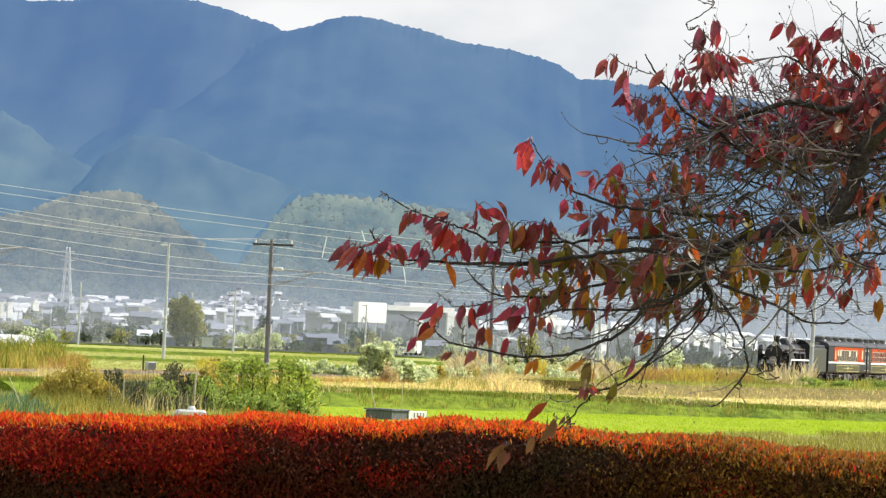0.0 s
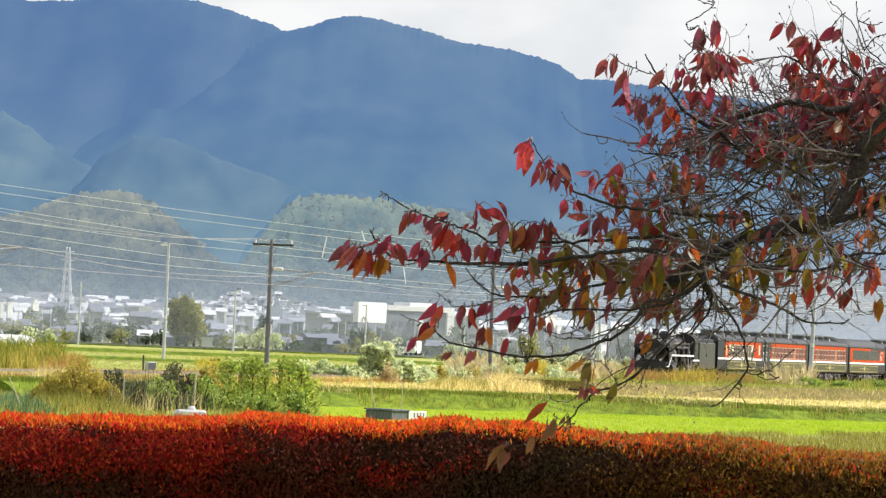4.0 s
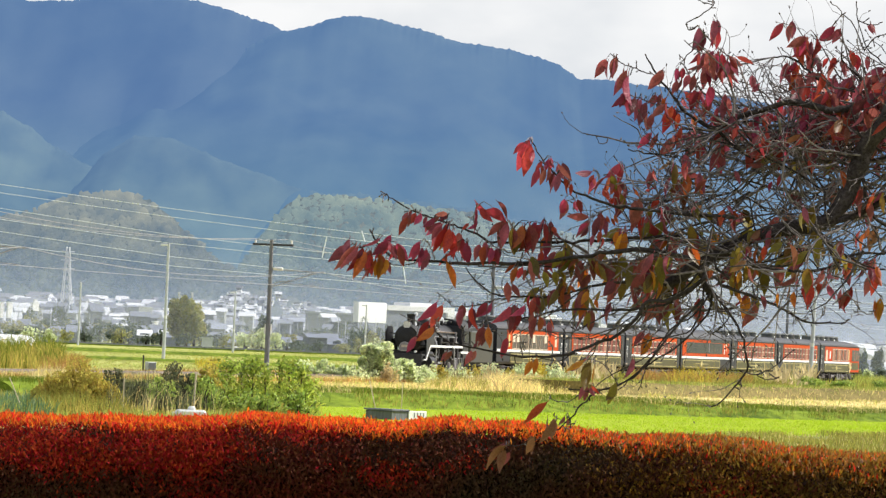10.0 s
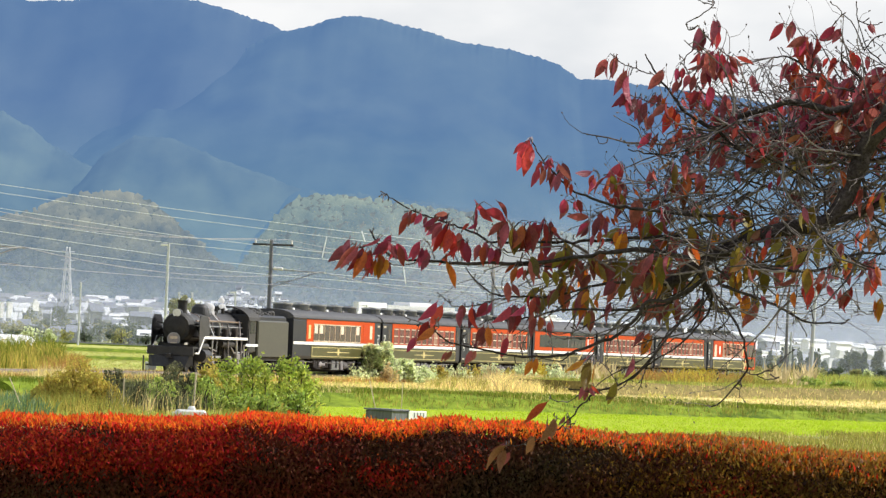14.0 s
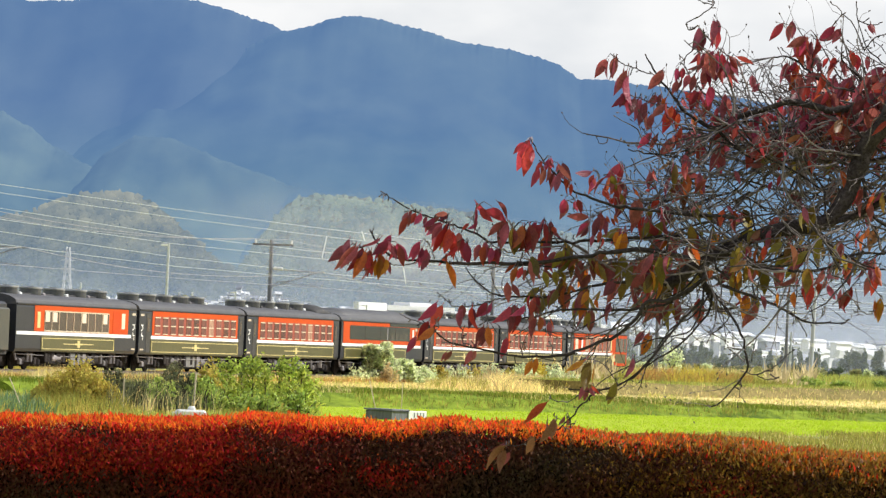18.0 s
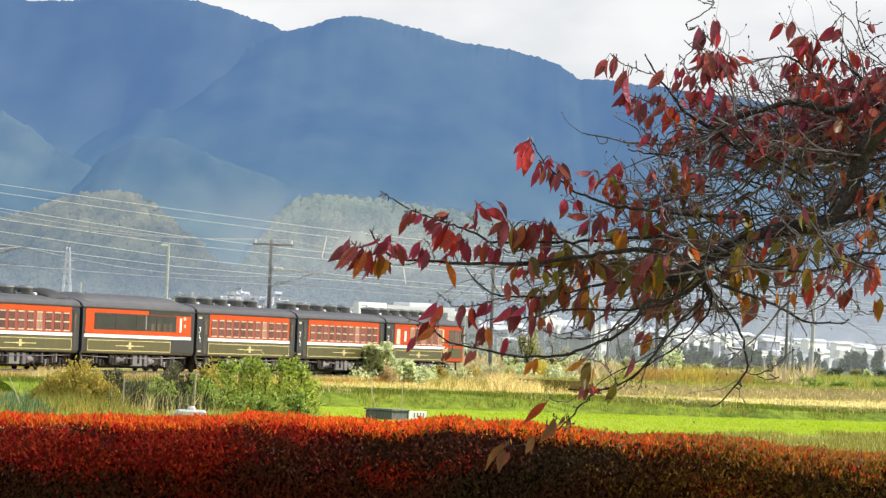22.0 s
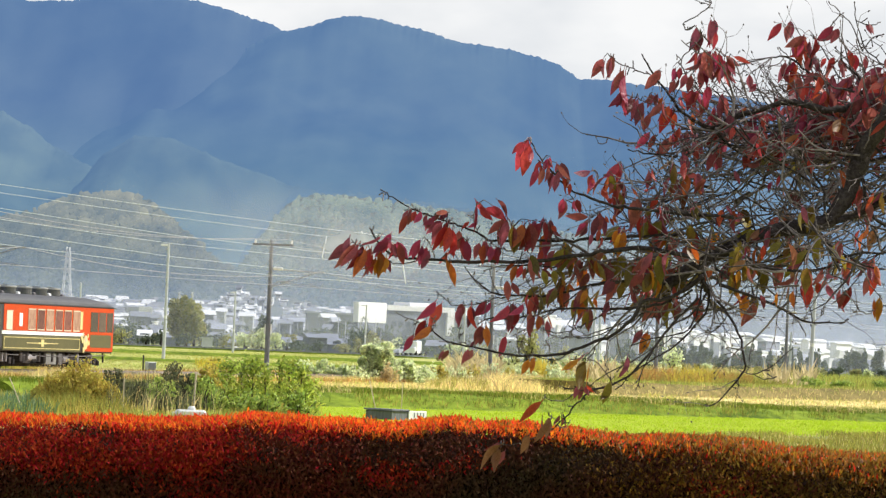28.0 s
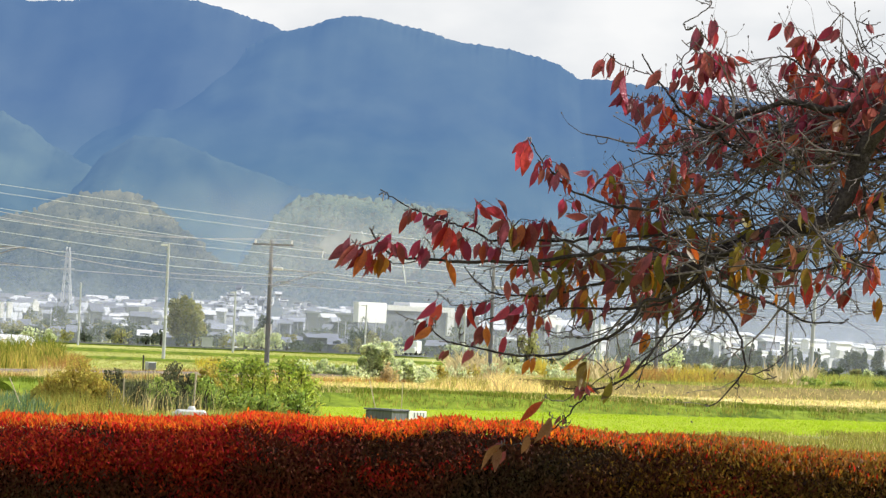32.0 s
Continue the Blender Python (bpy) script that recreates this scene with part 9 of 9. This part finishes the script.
limbs.append(([(1.304, 3.831), (1.265, 3.813), (1.241, 3.778)], 0.0020, 0.0017))
leaves = [(1.060, 3.818, 0.075, -37, 0), (1.152, 3.849, 0.072, -48, 0), (1.091, 3.787, 0.029, -8, 0), (1.197, 3.768, 0.055, 30, 1), (1.214, 3.769, 0.058, 7, 1), (1.152, 3.639, 0.075, 9, 1), (1.134, 3.647, 0.058, 11, 1), (1.193, 3.658, 0.043, -54, 2), (0.943, 3.571, 0.050, 12, 1), (0.899, 3.594, 0.033, -53, 1), (0.834, 3.524, 0.042, -38, 0), (0.699, 3.527, 0.059, -8, 0), (0.615, 3.509, 0.071, -40, 0), (0.731, 3.562, 0.042, 19, 3), (1.251, 3.860, 0.038, 29, 2), (1.112, 3.736, 0.037, -19, 2), (1.154, 3.754, 0.046, -19, 0), (1.180, 3.739, 0.052, -7, 2)]
BOUGHS.append((bough(limbs, leaves, 17.50, 3, 47, 40, (0, 2, 2, 1)), (0.35, 0.2)))
# main limb
limbs = []
limbs.append(([(2.972, 3.437), (2.266, 3.844), (1.510, 3.829), (1.299, 3.560), (1.231, 3.456), (1.194, 3.337), (1.122, 3.248), (0.997, 3.224), (0.882, 3.177), (0.758, 3.112), (0.669, 3.046)], 0.0369, 0.0151))
limbs.append(([(0.767, 3.109), (0.777, 3.059), (0.795, 3.026)], 0.0118, 0.0076))
limbs.append(([(1.361, 3.369), (1.263, 3.298), (1.197, 3.265), (1.114, 3.244)], 0.0101, 0.0076))
limbs.append(([(1.231, 3.456), (1.244, 3.364), (1.272, 3.281), (1.312, 3.249)], 0.0067, 0.0042))
limbs.append(([(1.096, 3.277), (0.945, 3.266), (0.862, 3.254), (0.779, 3.225), (0.696, 3.195), (0.546, 3.173)], 0.0029, 0.0017))
limbs.append(([(1.099, 3.207), (1.033, 3.160), (0.951, 3.125), (0.867, 3.121), (0.782, 3.150)], 0.0025, 0.0017))
limbs.append(([(1.019, 3.506), (1.073, 3.424), (1.127, 3.342), (1.127, 3.250)], 0.0042, 0.0034))
limbs.append(([(0.850, 3.524), (0.938, 3.444), (1.023, 3.405), (1.118, 3.350)], 0.0034, 0.0025))
limbs.append(([(0.686, 3.430), (0.602, 3.435), (0.540, 3.444)], 0.0034, 0.0017))
limbs.append(([(0.736, 3.447), (0.695, 3.425), (0.705, 3.392)], 0.0034, 0.0025))
leaves = [(0.754, 3.195, 0.040, 9, 0), (1.164, 3.413, 0.058, 11, 1), (1.135, 3.511, 0.047, 62, 1), (1.088, 3.427, 0.033, -15, 1), (0.853, 3.397, 0.045, 24, 2), (0.988, 3.386, 0.035, -12, 0)]
BOUGHS.append((bough(limbs, leaves, 17.30, 30, 61, 40, (2, 2, 1, 4, 2)), (0.1, 0.12)))


CROWN = []


# the dense thicket of bare twigs in the crown
def thicket(count, x0, x1, z0, z1, y0, seed, rmax=0.0052):
    """Many fine twigs that run out from the crown's heart, woven through one another."""
    rng = random.Random(seed)
    g = Geo()
    NODES.clear()
    for k in range(count):
        t = rng.random() ** 0.8
        p = Vector((x0 + (x1 - x0) * t, y0 + rng.uniform(-0.25, 0.35), rng.uniform(z0, z1)))
        d = Vector((-1.0, rng.gauss(0, 0.45), rng.gauss(-0.05, 0.8)))
        twig(g, p, d, rng.uniform(0.13, 0.31), rng.uniform(0.0026, rmax), 1, rng)
    ob = part("twig_spray", g, M_TWIG, BOUGHS[-1][0], "thicket of bare grey twigs")
    ob["kind"] = "stuff"
    CROWN.extend(NODES)


def leaf_scatter(count, x0, x1, z0, z1, y0, cols, size, seed, b):
    """Single leaves hung through a part of the crown."""
    rng = random.Random(seed)
    rows = []
    near = [p for p in CROWN if x0 < p.x < x1 and z0 < p.z < z1]
    for k in range(count):
        s = size * rng.uniform(0.7, 1.2)
        if k % 2 == 0:
            p = rng.choice(near)
        m = Matrix.LocRotScale(p + Vector((rng.gauss(0, 0.008), rng.gauss(0, 0.012), rng.gauss(0, 0.006))),
                               Euler((radians(rng.gauss(0, 22)), radians(rng.gauss(16, 22)), radians(rng.gauss(0, 50)))).to_quaternion(), (s, s, s))
        rows.append((m, rng.choice(cols), rng.randrange(4)))
    leaf_mass(rows, b)


thicket(72, 0.66, 1.42, 3.18, 3.50, 17.5, 31)
thicket(34, 0.35, 0.95, 2.98, 3.14, 17.35, 32)
thicket(46, 0.85, 1.5, 3.42, 3.58, 17.5, 33)
thicket(96, 0.98, 1.60, 3.42, 3.60, 17.6, 35, 0.0058)
thicket(44, 0.66, 1.30, 3.08, 3.24, 17.05, 36, 0.0045)
thicket(40, 0.74, 1.06, 3.46, 3.56, 17.45, 38, 0.0045)
thicket(88, 0.75, 1.55, 3.24, 3.50, 17.75, 39, 0.0050)
thicket(40, 0.50, 1.10, 3.02, 3.20, 17.5, 40, 0.0045)
thicket(46, 1.14, 1.60, 3.56, 3.68, 17.6, 47, 0.0052)
leaf_scatter(170, 1.12, 1.45, 3.55, 3.76, 17.6, (2, 2, 2, 2, 0), 0.070, 48, BOUGHS[13][0])
leaf_scatter(130, 1.05, 1.34, 3.56, 3.73, 17.6, (2, 2, 2, 0, 1), 0.074, 49, BOUGHS[13][0])
leaf_scatter(50, 0.35, 0.72, 2.99, 3.14, 17.3, (2, 4, 2, 4, 5, 2), 0.082, 50, BOUGHS[3][0])
leaf_scatter(80, 0.62, 1.02, 3.48, 3.64, 17.4, (0, 0, 2, 2), 0.074, 41, BOUGHS[12][0])
leaf_scatter(170, 1.00, 1.45, 3.50, 3.68, 17.6, (2, 2, 2, 0, 2, 2, 5), 0.070, 42, BOUGHS[13][0])
leaf_scatter(40, 0.66, 1.35, 3.20, 3.50, 17.6, (2, 2, 5, 2, 4, 2), 0.074, 43, BOUGHS[14][0])
leaf_scatter(130, 0.30, 0.95, 3.00, 3.24, 17.3, (2, 4, 4, 2, 4, 3, 0), 0.088, 44, BOUGHS[3][0])
leaf_scatter(60, 0.85, 1.16, 3.08, 3.30, 17.4, (2, 5, 4, 4, 2), 0.078, 46, BOUGHS[8][0])


# ---- thin smoke that the engine leaves over the line ----
M_SMOKE = bpy.data.materials.new("thin_coal_smoke")
M_SMOKE.use_nodes = True
sn, sl = M_SMOKE.node_tree.nodes, M_SMOKE.node_tree.links
sn.remove(sn["Principled BSDF"])
k_dif, k_tra, k_clear, k_both, k_mix = (sn.new("ShaderNodeBsdfDiffuse"), sn.new("ShaderNodeBsdfTranslucent"), sn.new("ShaderNodeBsdfTransparent"), sn.new("ShaderNodeMixShader"), sn.new("ShaderNodeMixShader"))
k_co, k_map, k_ball, k_tex, k_mul, k_thin = (sn.new("ShaderNodeTexCoord"), sn.new("ShaderNodeMapping"), sn.new("ShaderNodeTexGradient"), sn.new("ShaderNodeTexNoise"), sn.new("ShaderNodeMath"), sn.new("ShaderNodeMath"))
k_ball.gradient_type = "QUADRATIC_SPHERE"
k_map.inputs["Location"].default_value, k_map.inputs["Scale"].default_value = (-1, 0, -1), (2, 0, 2)
k_tex.inputs["Scale"].default_value, k_tex.inputs["Detail"].default_value = 0.35, 5
for q in (k_dif, k_tra):
    q.inputs["Color"].default_value = (0.62, 0.62, 0.64, 1)
k_mul.operation = k_thin.operation = "MULTIPLY"
k_thin.inputs[1].default_value, k_both.inputs[0].default_value = 0.95, 0.5
sl.new(k_co.outputs["Generated"], k_map.inputs["Vector"])
sl.new(k_map.outputs["Vector"], k_ball.inputs["Vector"])
k_long = sn.new("ShaderNodeMapping")
k_long.inputs["Scale"].default_value = (0.24, 1.0, 1.0)
sl.new(k_co.outputs["Object"], k_long.inputs["Vector"])
sl.new(k_long.outputs["Vector"], k_tex.inputs["Vector"])
sl.new(k_ball.outputs["Fac"], k_mul.inputs[0])
sl.new(k_tex.outputs["Fac"], k_mul.inputs[1])
sl.new(k_mul.outputs[0], k_thin.inputs[0])
sl.new(k_thin.outputs[0], k_mix.inputs[0])
sl.new(k_dif.outputs[0], k_both.inputs[1])
sl.new(k_tra.outputs[0], k_both.inputs[2])
sl.new(k_clear.outputs[0], k_mix.inputs[1])
sl.new(k_both.outputs[0], k_mix.inputs[2])
sl.new(k_mix.outputs[0], sn["Material Output"].inputs["Surface"])

smoke = thing("smoke_veil", "thin grey coal smoke drifting over the railway", "smoke", kind="stuff")
rows = []
for j in range(9):
    b = j / 8 - 0.5
    rows.append([(3.4 * i, -2.6 + 0.35 * math.sin(0.42 * i + 2 * b), 7.6 + 8.0 * b + 0.4 * math.sin(0.6 * i)) for i in range(44)])
part("smoke_sheet", Geo().loft(rows, False, False), M_SMOKE, smoke, smooth=True)["kind"] = "stuff"


# ---- what moves ----
def motions():
    ts = [0, 1 / 30, 0.1, 0.3] + [k * 0.5 for k in range(1, 64)] + [31.7, 31.9, 32 - 1 / 30, 32]
    for ob, off in TRAIN:
        walk(ob, [(t, pose(*trk(START - SPEED * t + off), 0, 0, TURN)) for t in ts])
    # the smoke follows the chimney, then hangs over the line and drifts off slowly
    def smoke_at(t):
        front = START - SPEED * t - 18.0
        return front if t < 15.0 else START - SPEED * 15.0 - 18.0 - 26.0 * (1 - math.exp(-(t - 15.0) * SPEED / 26.0)) - 0.25 * (t - 15.0)
    walk(smoke, [(t, pose(*trk(smoke_at(t)), 0, 0, TURN)) for t in ts])
    # the engine's wheels roll backwards along its own axis
    frames = [k / 30 for k in range(0, 961, 2)]
    eng = TRAIN[0][0]
    for o in eng.children:
        if o.name.startswith("driving_wheelset"):
            x, y, z = o.location
            walk(o, [(t, pose(x, y, z, 0, -math.degrees(SPEED * t / 0.875), 0)) for t in frames])
        elif o.name.startswith("coupling_rods"):
            x, z = DRIVERS[1], 0.875
            walk(o, [(t, pose(x + 0.33 * math.cos(SPEED * t / 0.875), 0, z + 0.33 * math.sin(SPEED * t / 0.875))) for t in frames])
    # the white car on the far road
    a, b = Vector((-4.9, 905.0)), Vector((-65.0, 864.0))
    walk(car, [(t, pose(*(a + (b - a) * ((t - 28.0) / 3.5)), 0.31, 0, 0, math.degrees(math.atan2(b.y - a.y, b.x - a.x)))) for t in ts])
    # clouds drift slowly
    walk(cloud_sheet, [(t, pose(40 - 2.2 * t, 4880, 0)) for t in ts])
    # boughs are pressed aside by the wind from the twenty-second second on, and bob about once a second
    for k, (b, (aside, bob)) in enumerate(BOUGHS):
        rows = []
        for t in [0.25 * i for i in range(129)]:
            push = smooth01(21.5, 24.5, t) * (1 + 0.12 * math.sin(1.9 * t + k))
            beat = (0.12 + 0.88 * smooth01(23.5, 27.5, t)) * math.cos(2 * math.pi * t + 0.15 * k)
            rows.append((t, pose(-0.016 * aside * push, 0, 0.0052 * bob * beat) @ Matrix.Translation((2.9, 17.4, 3.4)) @ pose(0, 0, 0, 0, 0.03 * bob * beat, 0) @ Matrix.Translation((-2.9, -17.4, -3.4))))
        walk(b, rows)


motions()
